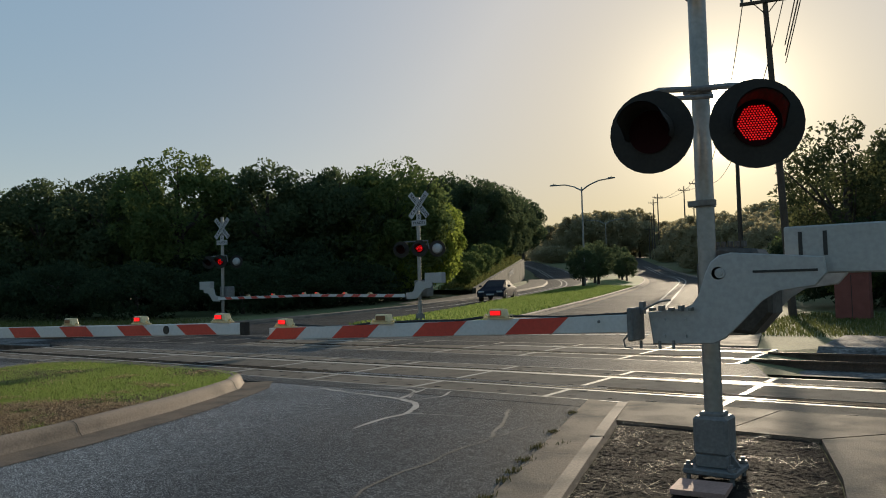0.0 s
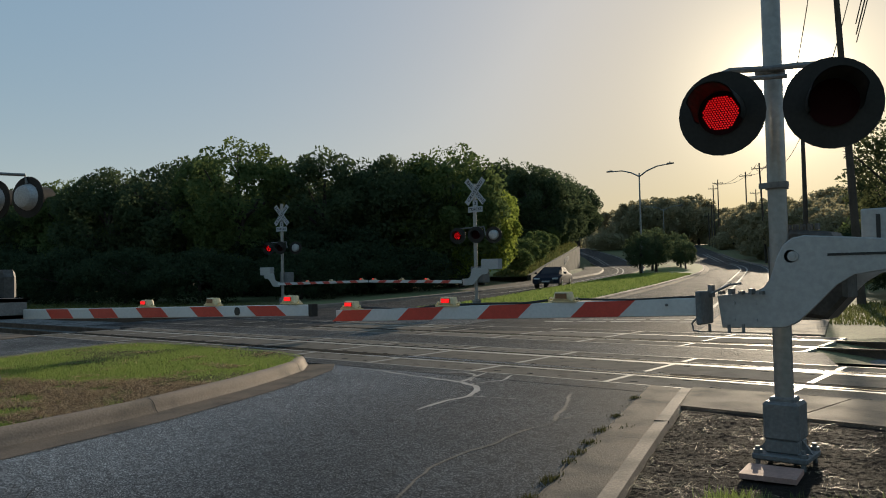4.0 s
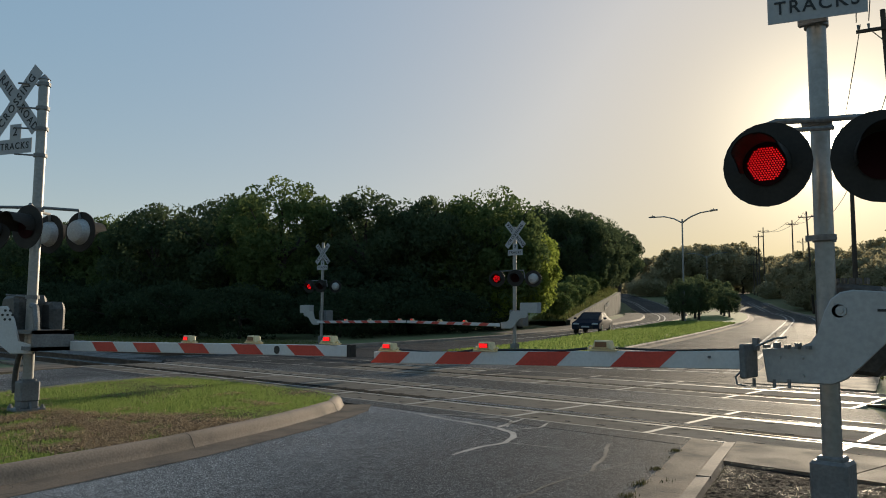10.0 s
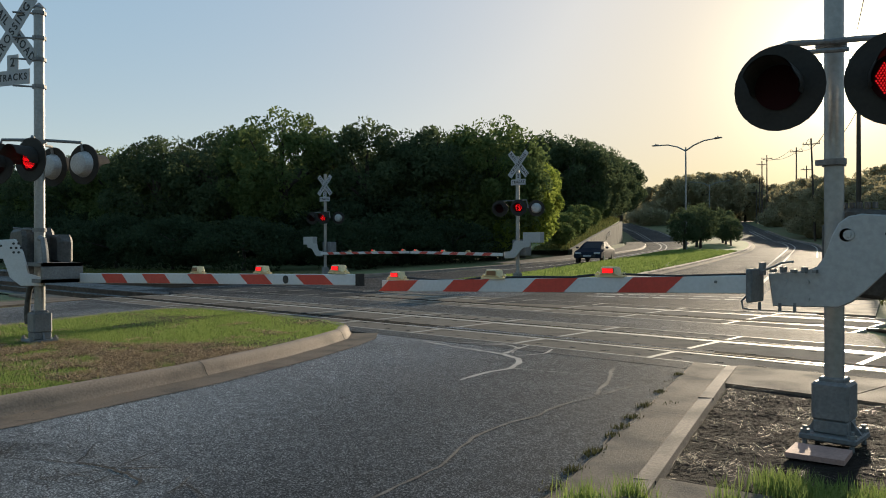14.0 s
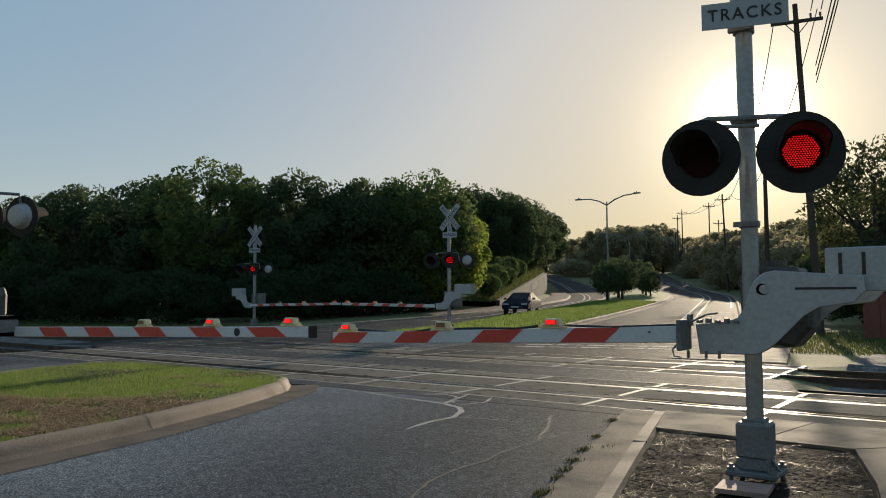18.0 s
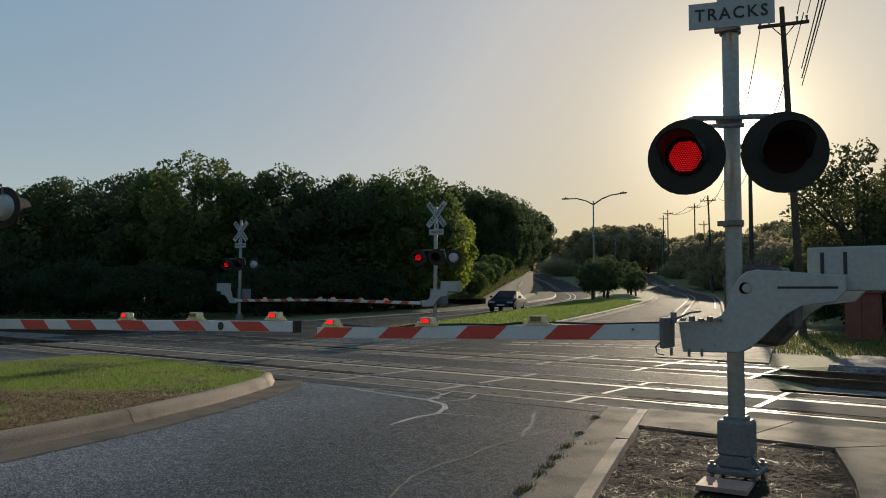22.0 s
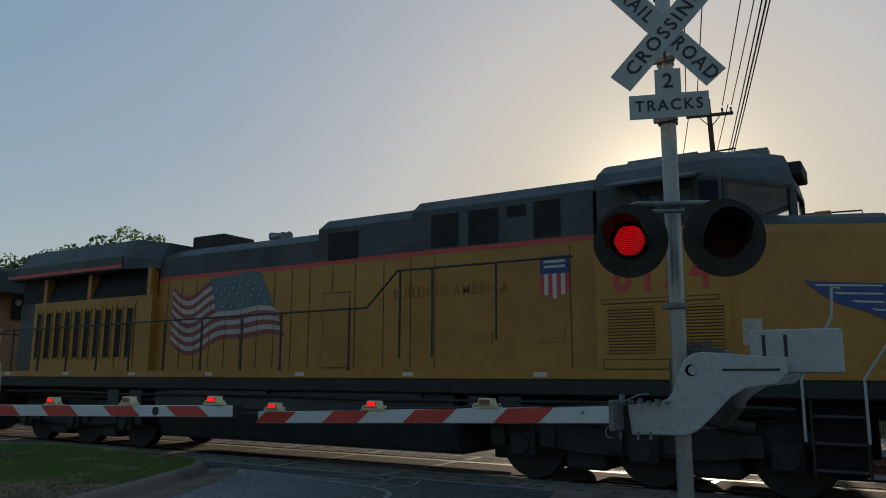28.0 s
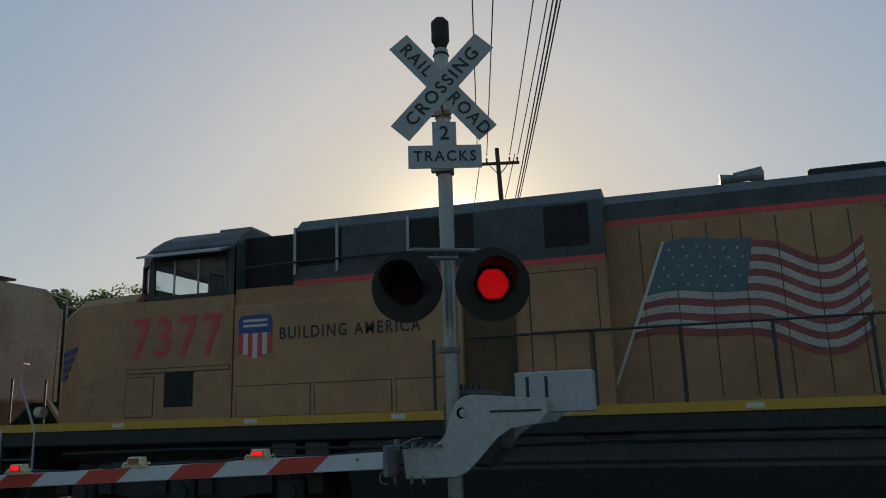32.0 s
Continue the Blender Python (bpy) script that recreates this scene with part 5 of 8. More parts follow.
poly("pavement", [(-19.6, 4.0), (-18.4, 4.0), (-20.2, 9.0), (-24.3, 9.1), (-24.3, 8.2), (-21.3, 8.0)], 0.02, CONCRETE, "pale concrete footpath at the left verge", category="pavement")


def road_marks():
    bm = bmesh.new()

    def line(a_of, s0, s1, w, lift=0.012):
        prev = None
        s = s0
        while s <= s1 + 0.01:
            a = a_of(s)
            q = [bm.verts.new(on_road(a - w, s, lift)), bm.verts.new(on_road(a + w, s, lift))]
            if prev:
                bm.faces.new((prev[0], prev[1], q[1], q[0]))
            prev = q
            s += 3
    line(lambda s: -1.05, 30, 150, 0.07)
    line(lambda s: -0.40, 30, 150, 0.07)
    line(lambda s: 1.55, 60, 150, 0.06)
    line(lambda s: left_out(s) + 1.7, 40, 180, 0.07)
    line(lambda s: left_out(s) + 2.3, 52, 180, 0.07)
    line(lambda s: left_in(s) - 0.35, 80, 180, 0.06)
    for s0 in (21.5, 22.6):
        for k in range(6):
            a = -4.6 + 0.97 * k
            p = [road_xy(a, s0 + 0.05 * (k % 2)), road_xy(a + 0.86, s0 + 0.04 * (k % 3)), road_xy(a + 0.86, s0 + 0.28), road_xy(a, s0 + 0.30 - 0.03 * (k % 2))]
            bm.faces.new([bm.verts.new((x, y, 0.012)) for x, y in p])
    solid("road_marking", bm, PAINT, "worn white lane lines and stop bars", "road marking", kind="structure")


road_marks()
strip("pavement", lambda s: left_out(s) - 2.6, lambda s: left_out(s) - 0.25, [46, 52, 58, 64, 70, 76, 82, 88, 94, 100, 106, 112], 0.14, CONCRETE, "pale concrete footpath below the wing wall", category="pavement")


def retaining_wall():
    bm = bmesh.new()
    pts = [(-33.4, 54.1, 0.6), (-39.1, 66.4, 1.35), (-44.9, 78.7, 2.0), (-50.6, 91.0, 2.6), (-56.4, 103.4, 3.2)]
    for (x0, y0, h0), (x1, y1, h1) in zip(pts, pts[1:]):
        z0, z1 = land(x0, y0) - 0.2, land(x1, y1) - 0.2
        vs = [bm.verts.new(v) for v in ((x0, y0, z0), (x1, y1, z1), (x1, y1, z1 + h1 + 0.2), (x0, y0, z0 + h0 + 0.2), (x0 - 0.6, y0 + 0.3, z0), (x1 - 0.6, y1 + 0.3, z1), (x1 - 0.6, y1 + 0.3, z1 + h1 + 0.2), (x0 - 0.6, y0 + 0.3, z0 + h0 + 0.2))]
        for q in ((0, 1, 2, 3), (5, 4, 7, 6), (3, 2, 6, 7), (4, 0, 3, 7), (1, 5, 6, 2)):
            bm.faces.new([vs[i] for i in q])
    w = solid("retaining_wall", bm, WALL, "weathered concrete wing wall rising beside the road", "wall", kind="structure")
    bm = bmesh.new()
    for k in range(5):
        x, y = -46.0 - 0.5 * k, 81.1 + 1.07 * k
        z = land(x, y) + 1.25 + 0.1 * k
        m = Matrix.Translation((x + 0.06, y - 0.03, z)) @ pose(0, 0, 0, 0, 0, 114)
        box(bm, -0.28, 0.28, -0.01, 0.01, -0.32, 0.32, m)
    part("wall_lettering", bm, FLAG_WHITE, w, "pale painted marks on the wall")
    bm = bmesh.new()
    ring = []
    for i in range(9):
        f = i / 8
        x, y = -33.4 - 23.0 * f, 54.1 + 49.3 * f
        h = 0.5 + 2.75 * f
        ring.append((bm.verts.new((x - 0.5, y + 0.2, land(x, y) + h)), bm.verts.new((x - 3, y + 1.4, land(x, y) + h + 0.7 * f)), bm.verts.new((x - 26, y + 10, land(x, y) + h + 1.2 * f))))
    for a, b in zip(ring, ring[1:]):
        for k in range(2):
            bm.faces.new((a[k], a[k + 1], b[k + 1], b[k]))
    solid("bank", bm, GRASS_FAR, "grassy bank behind the wing wall", "bank", kind="structure")
    rng = random.Random(17)
    spots = []
    for _ in range(9000):
        f, d = rng.random(), rng.uniform(0.5, 6.0)
        x, y = -33.4 - 23.0 * f, 54.1 + 49.3 * f
        spots.append((x - d, y + 0.45 * d, land(x, y) + 0.5 + 2.75 * f + 0.7 * f * min(1.0, d / 3)))
    blades("grass", spots, VERGE, "rough grass on the bank above the wing wall", (0.15, 0.5), 0.03)


retaining_wall()


def street_lamp(x, y, h, spread, turn, label):
    th = base("street_lamp", place(x, y, land(x, y), 0, 0, turn), label, "street lamp", "street lamps along the road")
    bm = bmesh.new()
    cyl(bm, (0, 0, 0), (0, 0, h), 0.11, 0.065, 12)
    cyl(bm, (0, 0, 0), (0, 0, 0.3), 0.2, 0.16, 12)
    part("pole", bm, GALV, th, "tapered galvanised pole", smooth=True)
    for sx in (-1, 1):
        bm = bmesh.new()
        tube(bm, [(0, 0, h - 0.35), (sx * spread * 0.3, 0, h + 0.12), (sx * spread * 0.65, 0, h + 0.42), (sx * spread, 0, h + 0.48)], [0.075, 0.07, 0.065, 0.06], 6)
        arm = part("arm", bm, GALV, th)
        bm = bmesh.new()
        extrude(bm, ((sx * (spread - 0.05), h + 0.42), (sx * (spread + 0.72), h + 0.46), (sx * (spread + 0.72), h + 0.56), (sx * (spread + 0.1), h + 0.60)), -0.14, 0.14, bevel=0.03)
        cyl(bm, (sx * (spread + 0.35), 0, h + 0.58), (sx * (spread + 0.35), 0, h + 0.70), 0.04, seg=8)
        part("lamp_head", bm, CASTING, th, "flat grey cobra-head lantern")


def lamp_at(px, py, k, eye=(1.7, -0.38, 1.44)):
    return eye[0] + (px - eye[0]) * k, eye[1] + (py - eye[1]) * k


lx, ly = lamp_at(-46.55, 104.2, 0.66)
street_lamp(lx, ly, 9.9, 3.0, -8, "twin-armed galvanised street lamp on the grass island")
for a, s, h in ((-8.0, 150, 9.0), (-10, 215, 9.0), (-24, 235, 9.0)):
    x, y = road_xy(a, s)
    street_lamp(x, y, h, 3.0, 20, "distant twin-armed street lamp on the island")


def utility_pole(x, y, h, lean, arms, label, turn=0, r=0.16):
    th = base("utility_pole", place(x, y, land(x, y) - 0.1, 0, lean, turn), label, "utility pole", "utility poles")
    bm = bmesh.new()
    cyl(bm, (0, 0, 0), (0, 0, h), r, r * 0.6, 12)
    part("pole", bm, WOOD_POLE, th, "dark creosoted trunk", smooth=True)
    for z, w in arms:
        bm = bmesh.new()
        box(bm, -w, w, -0.16, -0.05, z - 0.06, z + 0.06)
        tube(bm, [(-w * 0.5, -0.1, z), (0, -0.1, z - 0.55)], 0.02, 4)
        tube(bm, [(w * 0.5, -0.1, z), (0, -0.1, z - 0.55)], 0.02, 4)
        arm = part("crossarm", bm, WOOD_POLE, th, "timber crossarm")
        for sx in (-0.92, -0.55, 0.55, 0.92):
            bm = bmesh.new()
            cyl(bm, (sx * w, -0.1, z + 0.06), (sx * w, -0.1, z + 0.26), 0.035, 0.05, 8)
            part("insulator", bm, CASTING, arm, "grey insulator")
    return th


UP = (-4.4, 32.0)
utility_pole(UP[0], UP[1], 13.3, -2.2, ((12.55, 0.95),), "dark wooden utility pole with crossarm and wires behind the crossing", 20)
utility_pole(-10.2, 48.0, 11.0, 0, ((10.4, 0.9),), "dark wooden utility pole partly hidden by trees", 20)
for x, y, h in ((-40.8, 120, 13.0), (-41.9, 121, 12.2), (-43.0, 123, 9.5), (-44.6, 126, 7.8), (-31.7, 105, 12.6), (-34.4, 118, 11.0), (-22.0, 80, 11.0), (-62, 200, 10.5)):
    k = 1.4
    top = 1.44 + (land(x, y) + h - 1.44) * k
    x, y = lamp_at(x, y, k)
    h = top - land(x, y)
    utility_pole(x, y, h, 0 if x < -42 else -2, ((h - 0.8, 1.1),), "distant wooden utility pole above the trees", 20, 0.17)


def wires():
    def span(p, q, sag, r=0.019):
        bm = bmesh.new()
        p, q = Vector(p), Vector(q)
        tube(bm, [p.lerp(q, k / 12) - Vector((0, 0, sag * 4 * (k / 12) * (1 - k / 12))) for k in range(13)], r, 4)
        solid("overhead_wire", bm, WIRE, "black overhead wire hanging between poles", "wire", "overhead wires")
    zt = 12.9
    for dx, ex in ((-0.85, 5.2), (-0.45, 6.2), (0.55, 7.6), (0.9, 8.1)):
        span((UP[0] - 0.5 + dx, UP[1] - 0.1 + dx * 0.3, zt), (ex, -14, zt + 1.2), 0.6)
    for z, r in ((10.6, 0.02), (10.2, 0.024), (9.9, 0.018)):
        span((UP[0] + 0.2, UP[1] - 0.15, z), (7.6, -14, z + 1.6), 0.5, r)
    for dx in (-0.8, 0.8):
        span((UP[0] - 0.5 + dx, UP[1], zt), (-10.2 + dx, 48, 11.2), 0.5)
        span((-31.5 + dx, 112, 16.5), (-10.2 + dx, 48, 11.2), 2.0, 0.025)
        span((-57.8 + dx, 168, 20.6), (-45.1 + dx, 147, 19.6), 0.8, 0.035)
        span((-45.1 + dx, 147, 19.6), (-31.5 + dx, 112, 16.5), 0.8, 0.03)


wires()


def guard_and_fence():
    th = base("guardrail", place(0, 0, 0), "galvanised guardrail on posts beyond the track", "guardrail")
    bm = bmesh.new()
    for z in (0.52, 0.62, 0.72):
        box(bm, -0.6, 16, 30.9, 30.96, z - 0.045 + 0.7, z + 0.045 + 0.7)
    part("rail", bm, GALV, th, "corrugated steel rail")
    for k in range(9):
        bm = bmesh.new()
        box(bm, -0.5 + 2 * k, -0.36 + 2 * k, 30.97, 31.1, 0.0, 1.45)
        part("post", bm, WOOD_POLE, th)
    cab = base("utility_cabinet", place(-2.1, 30.5, 0.0), "dull red metal cabinet standing in the grass", "cabinet")
    bm = bmesh.new()
    box(bm, -0.55, 0.55, -0.4, 0.4, 0.0, 1.65, bevel=0.03)
    part("body", bm, BRICK_RED, cab)
    bm = bmesh.new()
    box(bm, -0.62, 0.62, -0.46, 0.46, 1.65, 1.72, bevel=0.02)
    part("roof", bm, BRICK_RED, cab)
    bm = bmesh.new()
    box(bm, -0.02, 0.0, -0.41, -0.402, 0.1, 1.55)
    part("door_seam", bm, LETTER, cab)
    fn = base("fence", place(0, 0, 0), "low grey fence with posts at the edge of the trees", "fence")
    for k in range(10):
        bm = bmesh.new()
        cyl(bm, (-0.2 + 1.8 * k, 33.0, 0.1), (-0.2 + 1.8 * k, 33.0, 2.0), 0.05, seg=8)
        part("post", bm, GALV, fn)
    bm = bmesh.new()
    for z in (0.5, 1.0, 1.45, 1.9):
        box(bm, -0.2, 16, 32.98, 33.02, z - 0.02, z + 0.02)
    part("rail", bm, GALV, fn)


guard_and_fence()


def verge_right():
    rng = random.Random(21)
    spots = []
    for _ in range(24000):
        x, y = rng.uniform(-4.6, 14), rng.uniform(21.5, 34)
        if x < -4.4 + (y - 20) * -0.25 + 1.6:
            continue
        spots.append((x, y, land(x, y) - 0.03))
    blades("grass", spots, VERGE, "rough grass verge beyond the far track", (0.04, 0.16), 0.012)
    spots = [(rng.uniform(-60, -25), rng.uniform(2.0, 7.2), -0.03) for _ in range(9000)]
    spots += [(rng.uniform(-60, -30), rng.uniform(18.2, 27), -0.03) for _ in range(16000)]
    blades("grass", spots, VERGE, "rough grass verge beside the tracks", (0.05, 0.2), 0.016)


verge_right()


def parked_car():
    x, y = -25.7, 45.0
    th = base("car", place(x, y, land(x, y) + 0.012, 0, 0, 196.3 + 90 + 3), "dark sedan stopped on the oncoming carriageway", "car")
    prof = ((2.35, 0.32), (2.38, 0.55), (2.25, 0.72), (1.2, 0.93), (0.35, 1.36), (-0.2, 1.45), (-0.9, 1.42), (-1.75, 1.05), (-2.3, 0.98), (-2.38, 0.6), (-2.3, 0.32))
    bm = bmesh.new()
    rows = []
    for yy, wz in ((-0.9, 0), (-0.84, 1), (-0.62, 2), (0.62, 2), (0.84, 1), (0.9, 0)):
        ring = []
        for px, pz in prof:
            if wz == 0:
                z = min(pz, 0.86)
            elif wz == 1:
                z = min(pz, 0.94)
            else:
                z = pz
            ring.append(bm.verts.new((px * (0.97 if wz == 0 else 1), yy, z)))
        rows.append(ring)
    for a, b in zip(rows, rows[1:]):
        for k in range(len(prof)):
            bm.faces.new((a[k], a[(k + 1) % len(prof)], b[(k + 1) % len(prof)], b[k]))
    bm.faces.new(rows[0])
    bm.faces.new(rows[-1][::-1])
    part("body", bm, CAR_PAINT, th, "glossy dark body", smooth=True)
    bm = bmesh.new()
    vs = [bm.verts.new(v) for v in ((1.12, -0.60, 0.985), (1.12, 0.60, 0.985), (0.40, 0.54, 1.35), (0.40, -0.54, 1.35))]
    bm.faces.new(vs)
    part("windscreen", bm, CAR_GLASS, th, "dark windscreen")
    for sy in (-1, 1):
        bm = bmesh.new()
        vs = [bm.verts.new((a, sy * b, c)) for a, b, c in ((0.95, 0.80, 0.97), (-1.5, 0.80, 0.97), (-0.95, 0.655, 1.37), (0.25, 0.655, 1.37))]
        bm.faces.new(vs)
        part("side_window", bm, CAR_GLASS, th, "dark side glass")
        bm = bmesh.new()
        box(bm, 2.22, 2.37, sy * 0.62 - 0.2, sy * 0.62 + 0.2, 0.58, 0.70, bevel=0.03)
        part("headlight", bm, LENS_BACK, th, "clear headlight")
        bm = bmesh.new()
        box(bm, 0.75, 0.92, sy * 1.0 - 0.09, sy * 1.0 + 0.09, 0.95, 1.08, bevel=0.03)
        part("mirror", bm, CAR_PAINT, th)
        for wx in (1.45, -1.4):
            bm = bmesh.new()
            cyl(bm, (wx, sy * 0.70, 0.33), (wx, sy * 0.92, 0.33), 0.33, 0.33, 20)
            wh = part("wheel", bm, TYRE, th, "black tyre", smooth=True)
            bm = bmesh.new()
            cyl(bm, (wx, sy * 0.90, 0.33), (wx, sy * 0.93, 0.33), 0.22, 0.2, 10)
            part("rim", bm, RIM, wh, "alloy rim")
    bm = bmesh.new()
    box(bm, 2.33, 2.40, -0.5, 0.5, 0.36, 0.54, bevel=0.02)
    part("grille", bm, BLACK, th)
    bm = bmesh.new()
    box(bm, 2.385, 2.41, -0.26, 0.26, 0.42, 0.52)
    part("plate", bm, SIGN, th, "blank pale plate")


parked_car()


# ---- trees ----
def crown_mesh(name, seed, rx, ry, rz, leaves, leaf, material, clumps=120):
    rng = random.Random(seed)
    centres = []
    for _ in range(clumps):
        while True:
            p = Vector((rng.uniform(-1, 1), rng.uniform(-1, 1), rng.uniform(-0.8, 1)))
            if 0.25 < p.length < 1.0:
                break
        p = p.normalized() * (p.length ** 0.45)
        r = rng.uniform(0.11, 0.25)
        centres.append((Vector((p.x * rx, p.y * ry, p.z * rz)) * 0.82, r))
    vs, fs = [], []
    for _ in range(leaves):
        c, r = rng.choice(centres)
        while True:
            d = Vector((rng.uniform(-1, 1), rng.uniform(-1, 1), rng.uniform(-1, 1)))
            if 0.05 < d.length < 1:
                break
        d = d.normalized() * d.length ** 0.5
        p = c + Vector((d.x * rx, d.y * ry, d.z * rz * 0.9)) * r
        n = Vector((rng.gauss(0, 1), rng.gauss(0, 1), rng.gauss(0.3, 1))).normalized()
        t = n.orthogonal().normalized()
        t.rotate(Matrix.Rotation(rng.uniform(0, math.tau), 3, n))
        b = n.cross(t)
        s = leaf * rng.uniform(0.6, 1.4)
        o = len(vs)
        vs += [p - t * s, p + b * s * 0.45 + n * s * 0.15, p + t * s, p - b * s * 0.45 + n * s * 0.1]
        fs.append((o, o + 1, o + 2, o + 3))
    return data_mesh(name, vs, fs, material)


def trunk_mesh(seed, h, r, rx):
    rng = random.Random(seed)
    bm = bmesh.new()
    tube(bm, [(0, 0, -0.3), (0.02 * h, 0, h * 0.25), (-0.01 * h, 0.02 * h, h * 0.5), (0.03 * h, 0, h * 0.8)], [r * 1.3, r, r * 0.7, r * 0.3], 8)
    for _ in range(7):
        a, z = rng.uniform(0, math.tau), rng.uniform(0.28, 0.55) * h
        e = rx * rng.uniform(0.5, 0.85)
        tube(bm, [(0, 0, z), (math.cos(a) * e * 0.5, math.sin(a) * e * 0.5, z + 0.12 * h), (math.cos(a) * e, math.sin(a) * e, z + 0.3 * h)], [r * 0.5, r * 0.32, r * 0.1], 5)
    return mesh_of("trunk", bm, BARK, True)


KINDS = {}


def make_kind(key, seed, h, rx, rz, leaves, leaf, material, low=0.15):
    ob = base("tree", place(0, -200 - 20 * len(KINDS), 0), "broad leafy tree", "tree", "trees along the railway")
    t = new("trunk", trunk_mesh(seed, h, 0.028 * h, rx))
    t.parent = ob
    c = new("crown", crown_mesh("crown", seed, rx, rx, rz, leaves, leaf, material))
    c.parent = ob
    c.location = (0, 0, h - rz * 0.93)
    KINDS[key] = ob
    return ob


make_kind("oak_dark", 1, 10.0, 4.7, 4.9, 17000, 0.16, LEAF_DARK)
make_kind("oak_dark_b", 2, 9.5, 5.1, 4.7, 17000, 0.16, LEAF_DARK)
make_kind("oak_mid", 3, 10.5, 4.9, 5.1, 17000, 0.155, LEAF_MID)
make_kind("fine", 11, 9.8, 4.6, 4.6, 22000, 0.13, LEAF_RIGHT)
make_kind("sapling", 12, 4.2, 1.7, 1.95, 6500, 0.085, LEAF_DARK)
make_kind("oak_light", 4, 9.5, 4.2, 4.7, 13000, 0.18, LEAF_SUNLIT)
make_kind("far", 5, 10.0, 5.6, 5.1, 13000, 0.25, LEAF_HAZED)
make_kind("hedge", 8, 4.4, 5.2, 2.6, 11000, 0.14, LEAF_SHADED)
make_kind("hedge_far", 9, 5.5, 7.5, 3.2, 11000, 0.24, LEAF_HAZED)
make_kind("bush", 6, 3.6, 1.9, 1.7, 5000, 0.11, LEAF_MID)
make_kind("airy", 7, 9.5, 4.0, 4.2, 9000, 0.13, LEAF_RIGHT)
USED = set()


def plant(key, x, y, size=1.0, turn=0.0, label="", tall=1.0, lift=0.0):
    src = KINDS[key]
    m = place(x, y, land(x, y) + lift, 0, 0, turn)
    if key not in USED:
        USED.add(key)
        ob = src
        ob.matrix_basis = m
    else:
        ob = copy_thing(src, m)
    ob.scale = (size, size, size * tall)
    if label:
        ob["label"] = label
    return ob


def forest():
    rng = random.Random(12)
    dark = "dense dark oak in the wood beyond the tracks"
    # front row of the wood on the left, from far left to the road
    front = [(-80, 28, 1.05), (-72, 27, 1.0), (-65, 30, 1.0), (-58, 30, 1.05), (-52, 33, 1.08), (-46, 34, 1.08), (-42, 39, 1.1), (-39.5, 43, 1.12), (-36, 46.5, 1.1)]
    for i, (x, y, k) in enumerate(front):
        plant(("oak_dark", "oak_dark_b", "oak_mid")[i % 3], x, y, k * rng.uniform(0.97, 1.08), rng.uniform(0, 360), dark)
    for i in range(16):
        f = i / 15
        plant(("oak_dark_b", "oak_dark")[i % 2], -96 + 55 * f + rng.uniform(-2, 2), 34 + 18 * f + rng.uniform(-2, 2), rng.uniform(1.04, 1.2), rng.uniform(0, 360), dark)
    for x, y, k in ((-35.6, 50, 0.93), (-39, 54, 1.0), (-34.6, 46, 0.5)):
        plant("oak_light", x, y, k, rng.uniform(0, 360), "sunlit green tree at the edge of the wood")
    for i in range(30):
        f = i / 29
        plant("bush", -92 + 57 * f + rng.uniform(-1, 1), 21.5 + 24 * f * (0.55 + 0.45 * f) + rng.uniform(-0.7, 1.5), rng.uniform(1.2, 2.1), rng.uniform(0, 360), "dark undergrowth bush at the wood's edge")
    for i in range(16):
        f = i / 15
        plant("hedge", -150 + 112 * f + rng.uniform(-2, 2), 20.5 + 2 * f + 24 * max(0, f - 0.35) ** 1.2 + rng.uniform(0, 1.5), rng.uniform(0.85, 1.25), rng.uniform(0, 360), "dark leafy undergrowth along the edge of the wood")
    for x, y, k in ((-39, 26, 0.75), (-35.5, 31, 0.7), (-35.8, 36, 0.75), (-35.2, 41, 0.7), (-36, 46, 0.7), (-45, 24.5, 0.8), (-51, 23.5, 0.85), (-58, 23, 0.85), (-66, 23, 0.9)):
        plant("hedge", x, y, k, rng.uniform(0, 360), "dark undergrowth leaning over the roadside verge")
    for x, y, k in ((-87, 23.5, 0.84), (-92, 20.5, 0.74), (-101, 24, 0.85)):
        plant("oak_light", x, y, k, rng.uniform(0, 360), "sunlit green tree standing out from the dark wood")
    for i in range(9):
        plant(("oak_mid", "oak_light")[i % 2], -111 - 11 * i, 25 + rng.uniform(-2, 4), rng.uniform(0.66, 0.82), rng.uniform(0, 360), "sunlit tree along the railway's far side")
    for x, y, k in ((-84, 166, 0.8), (-94, 185, 1.0), (-52, 160, 0.7), (-12, 84, 0.8), (-8, 78, 0.9), (-54, 190, 0.9), (-34, 124, 0.7), (-22, 102, 0.7)):
        plant("hedge_far", x, y, k, rng.uniform(0, 360), "hazy scrub in the distance")
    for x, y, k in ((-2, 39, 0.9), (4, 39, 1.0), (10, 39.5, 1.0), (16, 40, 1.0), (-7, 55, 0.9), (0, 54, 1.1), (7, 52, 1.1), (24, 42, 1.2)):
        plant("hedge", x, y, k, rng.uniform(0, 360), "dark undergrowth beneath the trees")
    # scrub on the bank above the wall
    for f, d, k in ((0.05, 2.2, 0.7), (0.16, 3.0, 0.9), (0.28, 2.6, 0.75), (0.40, 3.8, 1.0), (0.55, 3.2, 0.8), (0.70, 4.5, 1.0), (0.86, 4.0, 0.9)):
        plant("bush", -33.4 - 23.0 * f - d, 54.1 + 49.3 * f + 0.45 * d, k, rng.uniform(0, 360), "green scrub on the bank above the wall", lift=0.3 + 3.2 * f)
